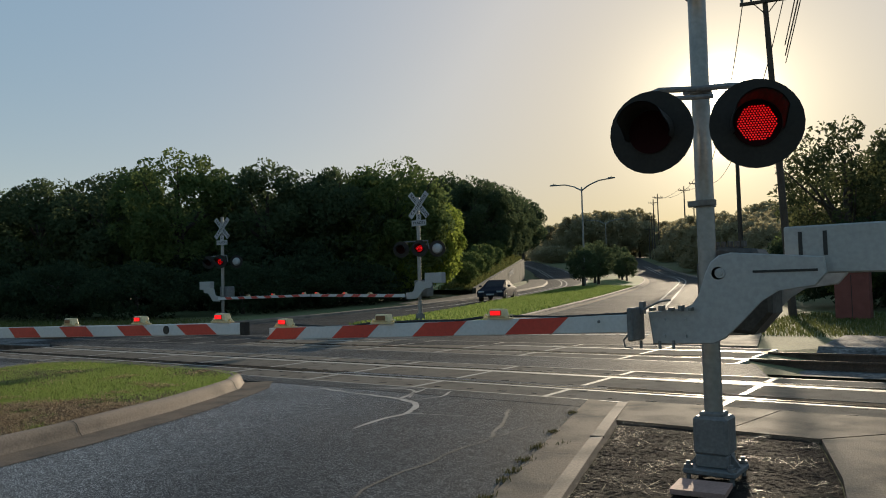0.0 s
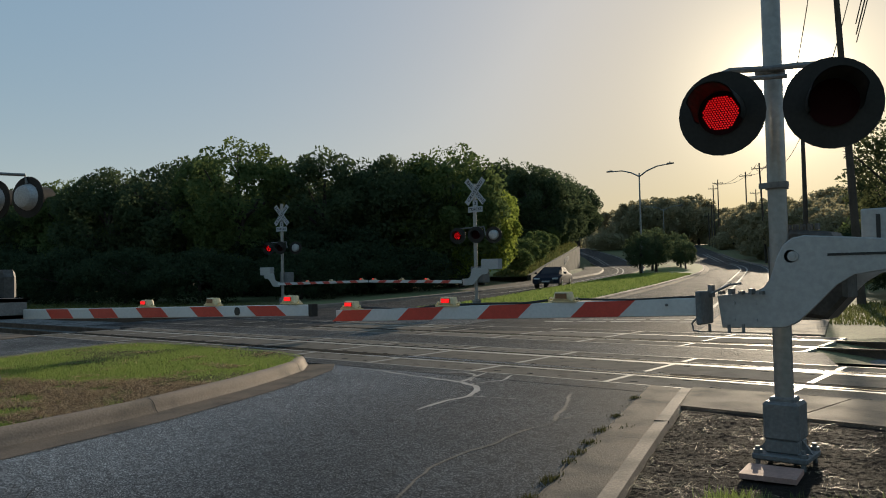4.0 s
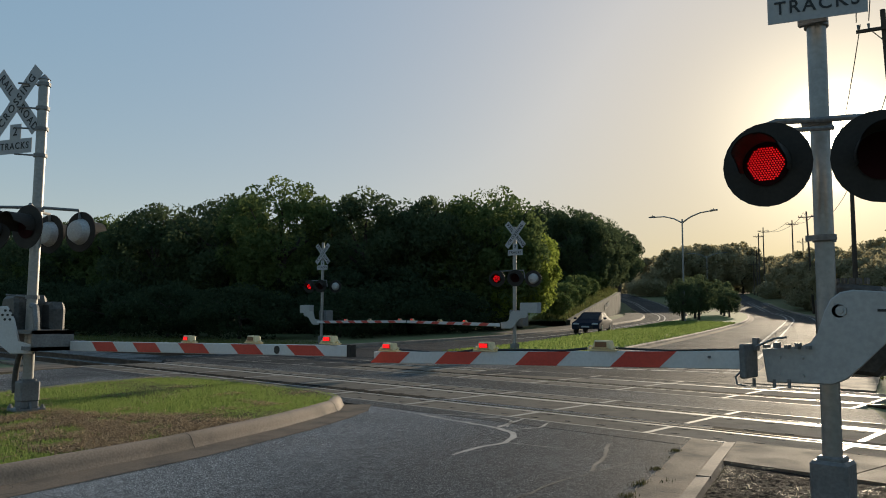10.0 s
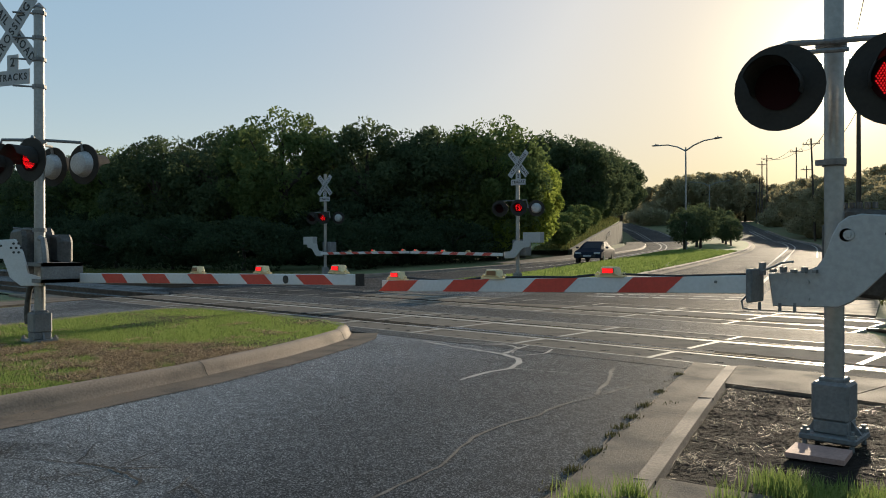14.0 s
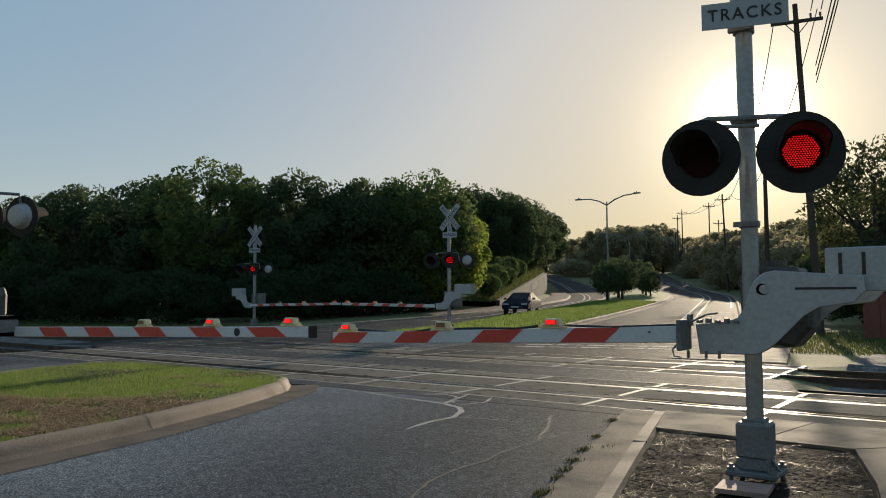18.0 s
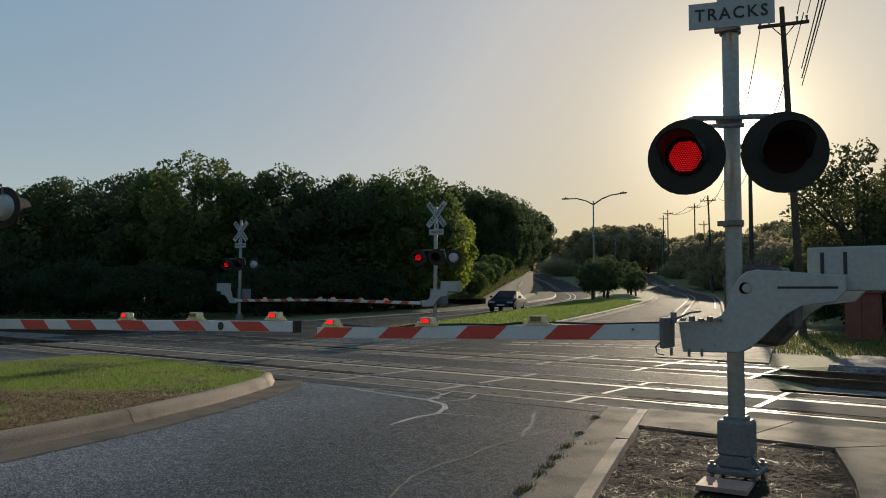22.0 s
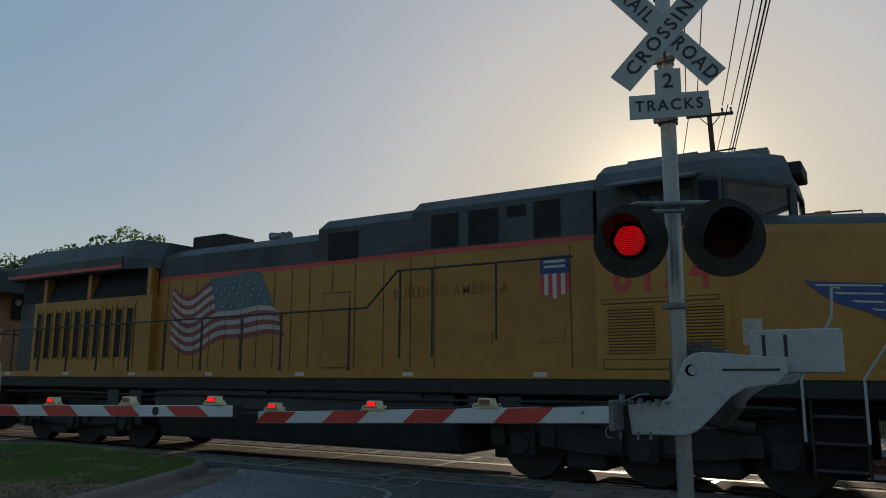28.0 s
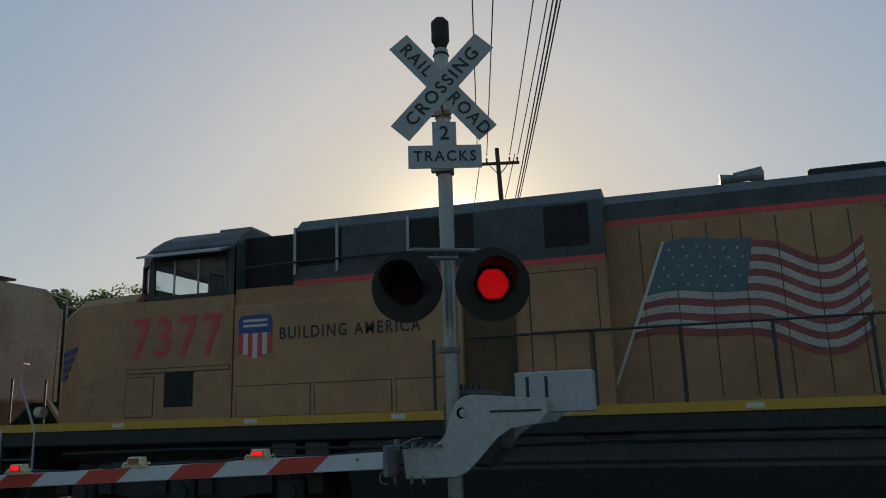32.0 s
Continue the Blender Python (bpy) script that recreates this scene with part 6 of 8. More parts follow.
    # second, farther mass behind the wall
    for x, y, k in ((-57, 91, 1.32), (-60, 99, 1.36), (-64, 109, 1.28), (-60, 80, 1.1), (-70, 122, 1.3), (-76, 137, 1.3), (-72, 110, 1.5), (-66, 96, 1.5), (-84, 152, 1.15)):
        plant("oak_dark", x, y, k, rng.uniform(0, 360), "tall dark tree on the bank behind the wall", lift=2.0)
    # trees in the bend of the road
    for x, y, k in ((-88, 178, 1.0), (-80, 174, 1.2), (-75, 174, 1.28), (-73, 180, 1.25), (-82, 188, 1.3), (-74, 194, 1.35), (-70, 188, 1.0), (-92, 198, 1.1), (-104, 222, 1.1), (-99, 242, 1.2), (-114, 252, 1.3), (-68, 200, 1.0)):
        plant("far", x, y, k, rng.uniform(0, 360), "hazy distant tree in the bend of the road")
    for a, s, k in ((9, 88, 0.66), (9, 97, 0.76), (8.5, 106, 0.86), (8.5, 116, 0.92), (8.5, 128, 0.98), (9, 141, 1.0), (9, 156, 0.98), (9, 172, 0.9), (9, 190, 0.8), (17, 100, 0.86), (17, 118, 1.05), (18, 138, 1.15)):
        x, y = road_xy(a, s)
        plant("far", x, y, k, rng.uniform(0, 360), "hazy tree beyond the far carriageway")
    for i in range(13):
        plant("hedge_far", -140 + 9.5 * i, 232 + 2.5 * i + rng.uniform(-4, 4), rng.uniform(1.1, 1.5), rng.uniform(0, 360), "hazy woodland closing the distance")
    # small trees on the island
    for a, s, k in ((-9.4, 72, 1.0), (-8.6, 76, 1.1), (-6.6, 86, 0.8), (-9.6, 81, 1.15), (-8.0, 98, 1.1), (-7.4, 91, 0.9)):
        x, y = road_xy(a, s)
        plant("sapling", x, y, k, rng.uniform(0, 360), "small round tree on the grass island")
    # right-hand trees
    for key, x, y, k in (("airy", -3.5, 42, 0.95), ("fine", 1.5, 44, 0.93), ("fine", 6, 42, 0.85), ("fine", 11, 43, 0.9), ("airy", -6.5, 58, 0.95), ("fine", -2, 60, 1.05), ("airy", 2.5, 50, 1.1), ("fine", 17, 44, 1.0), ("fine", 9, 56, 1.1)):
        plant(key, x, y, k, rng.uniform(0, 360), "dark tree beyond the far track")
    for x, y, k in ((-3, 37, 0.9), (0.5, 36.5, 1.1), (4, 37, 1.0), (8, 37, 1.2), (-9, 62, 1.2), (-11, 72, 1.4)):
        plant("bush", x, y, k, rng.uniform(0, 360), "dark bush at the foot of the trees")


forest()

# ---- the train ----
LOCO_L = 20.2
Y0 = 1.53        # half the width of the deck


def wheelset(parent, x, wheel_me):
    for sy in (-1, 1):
        share("wheel", wheel_me, parent, place(x, sy * 0.74, 0.52, 90, 0, 0), "steel wheel")


def truck(loco, xc):
    bm = bmesh.new()
    extrude(bm, ((-2.15, 0.62), (-1.9, 0.95), (-0.9, 0.80), (-0.5, 1.0), (0.5, 1.0), (0.9, 0.80), (1.9, 0.95), (2.15, 0.62), (1.6, 0.55), (0.9, 0.42), (-0.9, 0.42), (-1.6, 0.55)), -1.12, -0.98, bevel=0.02)
    extrude(bm, ((-2.15, 0.62), (-1.9, 0.95), (-0.9, 0.80), (-0.5, 1.0), (0.5, 1.0), (0.9, 0.80), (1.9, 0.95), (2.15, 0.62), (1.6, 0.55), (0.9, 0.42), (-0.9, 0.42), (-1.6, 0.55)), 0.98, 1.12, bevel=0.02)
    box(bm, -1.9, 1.9, -0.95, 0.95, 0.65, 0.95)
    for dx in (-0.87, 0.87):
        box(bm, dx - 0.3, dx + 0.3, -1.0, 1.0, 0.2, 0.7, bevel=0.04)
    box(bm, -2.5, 2.5, -0.6, 0.6, 0.25, 0.66)
    tr = part("truck", bm, SOOT, loco, "heavy black truck frame")
    tr.location = (xc, 0, 0)
    w = bmesh.new()
    cyl(w, (0, 0, -0.07), (0, 0, 0.07), 0.50, 0.50, 24)
    cyl(w, (0, 0, -0.10), (0, 0, -0.05), 0.53, 0.53, 24)
    wm = mesh_of("wheel", w, SOOT, True)
    j = bmesh.new()
    box(j, -0.2, 0.2, -1.24, -1.1, 0.34, 0.72, bevel=0.04)
    cyl(j, (0, -1.29, 0.52), (0, -1.22, 0.52), 0.13, seg=12)
    box(j, -0.5, -0.28, -1.2, -1.06, 0.5, 0.78)
    box(j, 0.28, 0.5, -1.2, -1.06, 0.5, 0.78)
    jm = mesh_of("journal_box", j, SOOT)
    for dx in (-1.75, 0.0, 1.75):
        wheelset(tr, dx, wm)
        share("journal_box", jm, tr, place(dx, 0, 0), "axle box with springs")
        share("journal_box", jm, tr, place(dx, 0, 0, 0, 0, 180), "axle box with springs")
    bm = bmesh.new()
    for dx in (-0.9, 0.9):
        cyl(bm, (dx, -1.2, 0.92), (dx + 0.5, -1.2, 0.86), 0.09, seg=8)
        cyl(bm, (dx, 1.2, 0.92), (dx + 0.5, 1.2, 0.86), 0.09, seg=8)
    each("brake_cylinder", bm, TANK, tr, "brake cylinders")


def door_lines(loco, xs, y, z0, z1):
    bm = bmesh.new()
    for x in xs:
        for sy in (-1, 1):
            box(bm, x - 0.006, x + 0.006, *sorted((sy * y, sy * (y + 0.0065))), z0, z1)
    each("door_seam", bm, SEAM, loco, "hood door seams and hinges")


def access_panels(loco, rects, y, paint):
    """Covers standing 8 mm proud of the side, each with a dark gap round it."""
    for x0, x1, z0, z1 in rects:
        for sy in (-1, 1):
            bm = bmesh.new()
            box(bm, x0, x1, *sorted((sy * y, sy * (y + 0.002))), z0, z1)
            gap = part("panel_gap", bm, SEAM, loco)
            bm = bmesh.new()
            box(bm, x0 + 0.014, x1 - 0.014, *sorted((sy * y, sy * (y + 0.010))), z0 + 0.014, z1 - 0.014, bevel=0.003)
            part("access_panel", bm, paint, gap)


def flag_band(bm, pts0, pts1, ys):
    """A ribbon on the body side between two waving lines."""
    for y in ys:
        for k in range(len(pts0) - 1):
            q = [bm.verts.new((p[0], y, p[1])) for p in (pts0[k], pts0[k + 1], pts1[k + 1], pts1[k])]
            bm.faces.new(q if y < 0 else q[::-1])


def flag(loco, x0, x1, z0, z1, y, sy, slant=0.0, canton=0.4, pole=True):
    """A waving painted flag: stripes as ribbons 6 mm proud of the side."""
    n = 26

    def zline(f, x):
        wave = 0.16 * math.sin(5.6 * x + 0.4) + 0.07 * math.sin(12 * x + 1.0)
        return z0 + (z1 - z0) * f + wave * (0.5 + x) * 0.9

    def lean(line):
        """The hoist edge leans with the flagpole, the fly edge hangs straight."""
        return [(x + slant * (z - (z0 + z1) / 2) * (x - x0) / (x1 - x0), z) for x, z in line]
    red, white, blue = bmesh.new(), bmesh.new(), bmesh.new()
    for s in range(13):
        a, b = s / 13, (s + 1) / 13
        target = red if s % 2 == 0 else white
        lo, hi = [], []
        for k in range(n + 1):
            f = k / n
            px = x1 + (x0 - x1) * f
            lo.append((px, zline(a, f)))
            hi.append((px, zline(b, f)))
        lo, hi = lean(lo), lean(hi)
        flag_band(target, lo, hi, (sy * (y + 0.004),))
    lo, hi = [], []
    for k in range(12):
        f = canton * k / 11
        px = x1 + (x0 - x1) * f
        lo.append((px, zline(6 / 13, f)))
        hi.append((px, zline(1.03, f)))
    flag_band(blue, lean(lo), lean(hi), (sy * (y + 0.008),))
    bmesh.ops.remove_doubles(blue, verts=blue.verts, dist=0.0005)
    fl = part("painted_flag", blue, FLAG_TEAL, loco, "faded painted flag with dark blue canton")
    for b, paint_, words in ((red, FLAG_RED, "faded red stripe"), (white, FLAG_PALE, "faded white stripe")):
        bmesh.ops.remove_doubles(b, verts=b.verts, dist=0.0005)
        each("stripe", b, paint_, fl, words)
    if pole:
        bm = bmesh.new()
        top, bot = x1 + slant * (z1 - z0) * 0.6, x1 - slant * (z1 - z0) * 1.05
        extrude(bm, ((bot - 0.02, z0 - 0.55), (bot + 0.02, z0 - 0.55), (top + 0.02, z1 + 0.12), (top - 0.02, z1 + 0.12)), *sorted((sy * (y + 0.003), sy * (y + 0.009))))
        each("flagpole", bm, FLAG_WHITE, fl, "painted pale flagpole")
    stars = bmesh.new()
    for r in range(5):
        for c in range(6):
            f = canton * (0.1 + 0.15 * c + (0.07 if r % 2 else 0))
            px = x1 + (x0 - x1) * f
            z = zline(0.53 + 0.1 * r, f)
            px = lean([(px, z)])[0][0]
            cyl(stars, (px, sy * (y + 0.008), z), (px, sy * (y + 0.012), z), 0.017, seg=5)
    part("star", stars, FLAG_PALE, fl, "rows of white stars", kind="stuff")


def shield(loco, x, z, w, h, y):
    for sy in (-1, 1):
        bm = bmesh.new()
        ys = sorted((sy * (y + 0.002), sy * (y + 0.008)))
        extrude(bm, ((x - w / 2, z + h * 0.08), (x + w / 2, z + h * 0.08), (x + w * 0.5, z + h * 0.38), (x + w * 0.42, z + h / 2), (x - w * 0.42, z + h / 2), (x - w * 0.5, z + h * 0.38)), *ys)
        sh = part("shield", bm, LOCO_BLUE, loco, "blue field of a painted shield")
        bm = bmesh.new()
        ws = bmesh.new()
        for k in range(7):
            xa = x - w / 2 + w * k / 7
            drop = -h / 2 * (1 - 0.25 * abs(k - 3) / 3)
            extrude(bm if k % 2 == 0 else ws, ((xa, z + drop), (xa + w / 7, z + drop), (xa + w / 7, z + h * 0.08), (xa, z + h * 0.08)), *ys)
        each("red_stripe", bm, LOCO_RED, sh)
        each("white_stripe", ws, FLAG_WHITE, sh)
        bm = bmesh.new()
        y2 = sorted((sy * (y + 0.008), sy * (y + 0.011)))
        for zz in (0.22, 0.34):
            box(bm, x - w * 0.36, x + w * 0.36, *y2, z + h * zz, z + h * (zz + 0.06))
        each("plain_bar", bm, FLAG_WHITE, sh, "pale bars on the blue field")


def handrail(loco, pts, posts, y, name="handrail"):
    for sy in (-1, 1):
        bm = bmesh.new()
        tube(bm, [(x, sy * y, z) for x, z in pts], 0.018, 6)
        hr = part(name, bm, RAILING, loco, "grey side handrail")
        for x, z0, z1 in posts:
            bm = bmesh.new()
            tube(bm, [(x, sy * y, z0), (x, sy * y, z1)], 0.02, 6)
            part("stanchion", bm, RAILING, hr)


def steps(loco, x, sx):
    for sy in (-1, 1):
        bm = bmesh.new()
        box(bm, *sorted((x, x + sx * 0.55)), *sorted((sy * 1.13, sy * 1.15)), 0.35, 1.5)
        for xx in (x, x + sx * 0.55):
            box(bm, xx - 0.012, xx + 0.012, *sorted((sy * 1.15, sy * 1.5)), 0.35, 1.5)
        stair = part("step_well", bm, SOOT, loco, "dark boarding step well")
        bm = bmesh.new()
        for k in range(4):
            box(bm, *sorted((x, x + sx * 0.55)), *sorted((sy * 1.15, sy * 1.5)), 0.42 + 0.3 * k, 0.45 + 0.3 * k)
        each("tread", bm, RAILING, stair)
        bm = bmesh.new()
        for xx, top in ((x + sx * 0.62, 2.5), (x - sx * 0.02, 2.35)):
            tube(bm, [(xx, sy * 1.53, 0.75), (xx, sy * 1.53, 1.45), (xx - sx * 0.36, sy * 1.50, top - 0.34), (xx - sx * 0.38, sy * 1.48, top), (xx - sx * 0.45, sy * 1.3, top)], 0.018, 6)
        part("grab_rail", bm, SIGN, loco, "white bent grab rails")


def hood_profile(y, z0, z1, chamfer=0.28, drop=0.22):
    return ((-y, z0), (-y, z1 - drop), (-y + chamfer, z1), (y - chamfer, z1), (y, z1 - drop), (y, z0))


def two_tone(loco, paint, name, x0, x1, y, z0, zs, z1, ch, dr, label):
    """A hood section: yellow below zs, grey above, a red line between."""
    bm = bmesh.new()
    prism_x(bm, ((-y, z0), (-y, zs), (y, zs), (y, z0)), x0, x1)
    a = part(name, bm, paint, loco, label)
    bm = bmesh.new()
    prism_x(bm, ((-y, zs), (-y, z1 - dr), (-y + ch, z1), (y - ch, z1), (y, z1 - dr), (y, zs)), x0, x1)
    part("upper_body", bm, GREY, a, "grey upper body")
    bm = bmesh.new()
    for sy in (-1, 1):
        box(bm, x0, x1, *sorted((sy * y, sy * (y + 0.004))), zs - 0.04, zs + 0.035)
    each("red_line", bm, LOCO_RED, a, "red line between the colours")
    return a


def dark_panel(loco, x0, x1, z0, z1, y, name="grille", slats=0, label="dark grille"):
    for sy in (-1, 1):
        bm = bmesh.new()
        box(bm, x0, x1, *sorted((sy * y, sy * (y + 0.006))), z0, z1)
        g = part(name, bm, SEAM if name == "louvre" else GRILLE, loco, label)
        if slats:
            bm = bmesh.new()
            for k in range(slats):
                z = z0 + (z1 - z0) * (k + 0.5) / slats
                box(bm, x0, x1, *sorted((sy * (y + 0.006), sy * (y + 0.018))), z - 0.012, z + 0.012)
            part("slat", bm, YELLOW if slats > 6 else GREY, g)


def cab_walls(cab, plan, z0, z1, openings):
    """Cab walls 5 cm thick along a plan that runs anticlockwise, with glazed openings (start, end, bottom, top) by edge."""
    for i, (p, q) in enumerate(zip(plan, plan[1:] + plan[:1])):
        run = math.hypot(q[0] - p[0], q[1] - p[1])
        m = Matrix.Translation((p[0], p[1], 0)) @ Matrix.Rotation(math.atan2(q[1] - p[1], q[0] - p[0]), 4, "Z")
        bm = bmesh.new()
        if i not in openings:
            box(bm, 0, run, 0, 0.05, z0, z1, m)
            part("cab_wall", bm, GREY, cab)
            continue
        a, b, za, zb = openings[i]
        for x0_, x1_, c, d in ((0, a, z0, z1), (b, run, z0, z1), (a, b, z0, za), (a, b, zb, z1)):
            if x1_ - x0_ > 0.001 and d - c > 0.001:
                box(bm, x0_, x1_, 0, 0.05, c, d, m)
        wall = part("cab_wall", bm, GREY, cab, "grey cab wall with a window opening")
        bm = bmesh.new()
        box(bm, a, b, 0.02, 0.03, za, zb, m)
        part("window_pane", bm, CAB_GLASS, wall, "clear cab window glass").visible_shadow = False
        bm = bmesh.new()
        for x0_, x1_, c, d in ((a - 0.03, a + 0.02, za - 0.03, zb + 0.03), (b - 0.02, b + 0.03, za - 0.03, zb + 0.03), (a, b, za - 0.03, za + 0.02), (a, b, zb - 0.02, zb + 0.03)):
            box(bm, x0_, x1_, -0.015, 0.0, c, d, m)
        part("window_frame", bm, RAILING, wall, "dark rubber window frame")


def crew_seats(cab, x, z):
    for y in (-0.85, 0.85):
        bm = bmesh.new()
        box(bm, x - 0.25, x + 0.25, y - 0.25, y + 0.25, z, z + 0.12, bevel=0.03)
        box(bm, x - 0.28, x - 0.18, y - 0.24, y + 0.24, z + 0.1, z + 0.42, bevel=0.03)
        seat = part("crew_seat", bm, SOOT, cab, "dark empty crew seat")
        bm = bmesh.new()
        box(bm, x - 0.27, x - 0.17, y - 0.13, y + 0.13, z + 0.43, z + 0.58, bevel=0.03)
        part("headrest", bm, FLAG_PALE, seat, "pale headrest")


def wide_cab(loco, paint, x0, cy):
    """A wide cab and nose: sides, slanting cheeks and a narrow front, in plan; nose first."""
    def body(bm, plan, levels):
        rings = [[bm.verts.new((cxm + (x - cxm) * k, y * k2, z)) for x, y in plan] for z, k, k2 in levels]
        n = len(plan)
        for p, q in zip(rings, rings[1:]):
            for i in range(n):
                bm.faces.new((p[i], p[(i + 1) % n], q[(i + 1) % n], q[i]))
        bm.faces.new(rings[0][::-1])
        bm.faces.new(rings[-1])
    xs, ff, w = -2.72, -1.95, 0.52
    plan = ((x0, -cy), (xs, -cy), (ff, -w), (ff, w), (xs, cy), (x0, cy))
    cxm = x0
    bm = bmesh.new()
    body(bm, plan, ((1.44, 1, 1), (3.40, 1, 1)))
    cab = part("cab", bm, paint, loco, "yellow wide cab with slanted cheeks")
    bm = bmesh.new()
    body(bm, plan, ((4.00, 1, 1), (4.07, 0.995, 0.985), (4.28, 0.975, 0.86), (4.45, 0.95, 0.66), (4.50, 0.90, 0.58)))
    part("upper_cab", bm, GREY, cab, "grey cab roof with sloped edges")
    cheek_run = math.hypot(ff - xs, cy - w)
    cab_walls(cab, plan, 3.40, 4.00, {0: (0.63, 1.33, 3.43, 3.88), 1: (0.10, cheek_run - 0.08, 3.53, 3.95), 2: (0.08, 2 * w - 0.08, 3.53, 3.95), 3: (0.08, cheek_run - 0.10, 3.53, 3.95), 4: (0.33, 1.03, 3.43, 3.88)})
    crew_seats(cab, -3.5, 3.41)
    bm = bmesh.new()
    for xx, yy, wx, wy, h in ((-3.6, -0.5, 0.5, 0.3, 0.06), (-3.5, 0.5, 0.4, 0.3, 0.08), (-2.7, 0.0, 0.3, 0.5, 0.07), (-2.35, -0.35, 0.1, 0.1, 0.08), (-4.0, 0.0, 0.25, 0.25, 0.1)):
        box(bm, xx - wx, xx + wx, yy - wy, yy + wy, 4.47, 4.50 + h, bevel=0.015)
    each("roof_equipment", bm, CASTING, cab, "aerial domes and air conditioner")
    bm = bmesh.new()
    box(bm, -2.12, -1.86, -0.34, 0.34, 4.16, 4.36, bevel=0.02)
    part("number_box", bm, BLACK, cab, "dark box over the windscreen")
    for sy in (-1, 1):
        bm = bmesh.new()
        tube(bm, [(-4.2, sy * 0.8, 4.44), (-4.2, sy * 0.8, 4.50), (-2.6, sy * 0.8, 4.52), (-2.6, sy * 0.8, 4.42)], 0.012, 6)
        part("roof_rail", bm, RAILING, cab, "thin roof grab rail")
    # nose
    xn, nf, wn = -2.55, -0.85, 0.53
    nplan = ((xn - 0.6, -1.42), (xn, -1.42), (nf, -wn), (nf, wn), (xn, 1.42), (xn - 0.6, 1.42))
    cxm = xn - 0.6
    bm = bmesh.new()
    body(bm, nplan, ((1.5, 1, 1), (3.26, 1, 1), (3.36, 0.99, 0.975)))
    nose = part("nose", bm, paint, loco, "yellow nose with slanted cheeks")
    bm = bmesh.new()
    body(bm, nplan, ((3.36, 0.99, 0.975), (3.45, 0.975, 0.90), (3.52, 0.955, 0.76), (3.555, 0.92, 0.52)))
    part("nose_top", bm, GREY, nose, "grey crowned nose top", smooth=True)
    bm = bmesh.new()
    tube(bm, [(-1.9, -0.3, 3.5), (-1.88, -0.3, 3.62), (-1.2, -0.3, 3.60), (-1.18, -0.3, 3.5)], 0.012, 6)
    part("nose_rail", bm, RAILING, nose, "thin grab rail on the nose top")
    bm = bmesh.new()
    box(bm, -2.4, -1.4, -0.25, 0.25, 3.54, 3.575, bevel=0.01)
    box(bm, -1.75, -1.55, -0.42, -0.22, 3.52, 3.62, bevel=0.01)
    each("nose_hatch", bm, paint, nose)
    ang = math.degrees(math.atan2(1.42 - wn, nf - xn))
    length = math.hypot(1.42 - wn, nf - xn)
    for sy in (-1, 1):
        cheek = Matrix.Translation((nf, sy * wn, 0)) @ pose(0, 0, 0, 0, 0, -sy * ang)
        ys = sorted((sy * 0.004, sy * 0.010))
        bm = bmesh.new()
        extrude(bm, ((-1.14, 2.64), (-0.02, 2.60), (-0.02, 2.10), (-0.22, 2.16), (-0.45, 2.27), (-0.75, 2.36), (-0.96, 2.48)), *ys, cheek)
        wing = part("wing_emblem", bm, LOCO_BLUE, nose, "blue winged emblem on the nose side")
        bm = bmesh.new()
        for k in range(4):
            za, x2 = 2.60 - 0.10 * k, -1.04 + 0.22 * k
            extrude(bm, ((x2, za), (-0.22, za - 0.012), (-0.22, za - 0.030), (x2 + 0.05, za - 0.024)), *sorted((sy * 0.010, sy * 0.015)), cheek)
        each("feather", bm, FLAG_WHITE, wing, "pale feather line")
        bm = bmesh.new()
        box(bm, -1.92, -1.68, *ys, 1.86, 2.18, cheek)
        part("notice", bm, FLAG_PALE, nose, "pale notice plate")
        bm = bmesh.new()
        vs = [bm.verts.new(v) for v in ((-4.1, sy * cy, 4.06), (-2.95, sy * cy, 4.06), (-2.95, sy * (cy + 0.32), 3.94), (-4.1, sy * (cy + 0.32), 3.94), (-4.1, sy * cy, 4.09), (-2.95, sy * cy, 4.09), (-2.95, sy * (cy + 0.32), 3.97), (-4.1, sy * (cy + 0.32), 3.97))]
        for q in ((0, 1, 2, 3), (7, 6, 5, 4), (0, 4, 5, 1), (1, 5, 6, 2), (2, 6, 7, 3), (3, 7, 4, 0)):
            bm.faces.new([vs[i] for i in q])
        part("sun_visor", bm, GREY, cab, "grey window awning")
        bm = bmesh.new()
        box(bm, -2.93, -2.70, *sorted((sy * (cy + 0.10), sy * (cy + 0.13))), 3.38, 3.92, bevel=0.01)
        part("wing_mirror", bm, CAR_GLASS, cab, "upright mirror beside the window")
        bm = bmesh.new()
        tube(bm, [(nf + 0.12, sy * (wn + 0.02), 1.55), (nf + 0.12, sy * (wn + 0.02), 3.0), (nf, sy * wn, 3.1)], 0.018, 6)
        part("nose_rail", bm, SIGN, nose, "thin pale grab rail")
        bm = bmesh.new()
        cyl(bm, (nf + 0.30, sy * 0.66, 1.80), (nf + 0.48, sy * 0.66, 1.80), 0.10, seg=14)
        box(bm, nf + 0.34, nf + 0.42, sy * 0.66 - 0.03, sy * 0.66 + 0.03, 1.44, 1.72)
        ditch = part("ditch_light", bm, BLACK, loco, "round ditch light in a black housing", smooth=True)
        bm = bmesh.new()
        cyl(bm, (nf + 0.481, sy * 0.66, 1.80), (nf + 0.486, sy * 0.66, 1.80), 0.06, seg=14)
        part("lit_lens", bm, HEADLAMP, ditch, "lit lamp lens")
    bm = bmesh.new()
    box(bm, nf, nf + 0.008, -0.53, 0.53, 2.10, 2.60)
    field = part("wing_emblem", bm, LOCO_BLUE, nose, "blue emblem field across the nose front")
    for k in range(7):
        bm = bmesh.new()
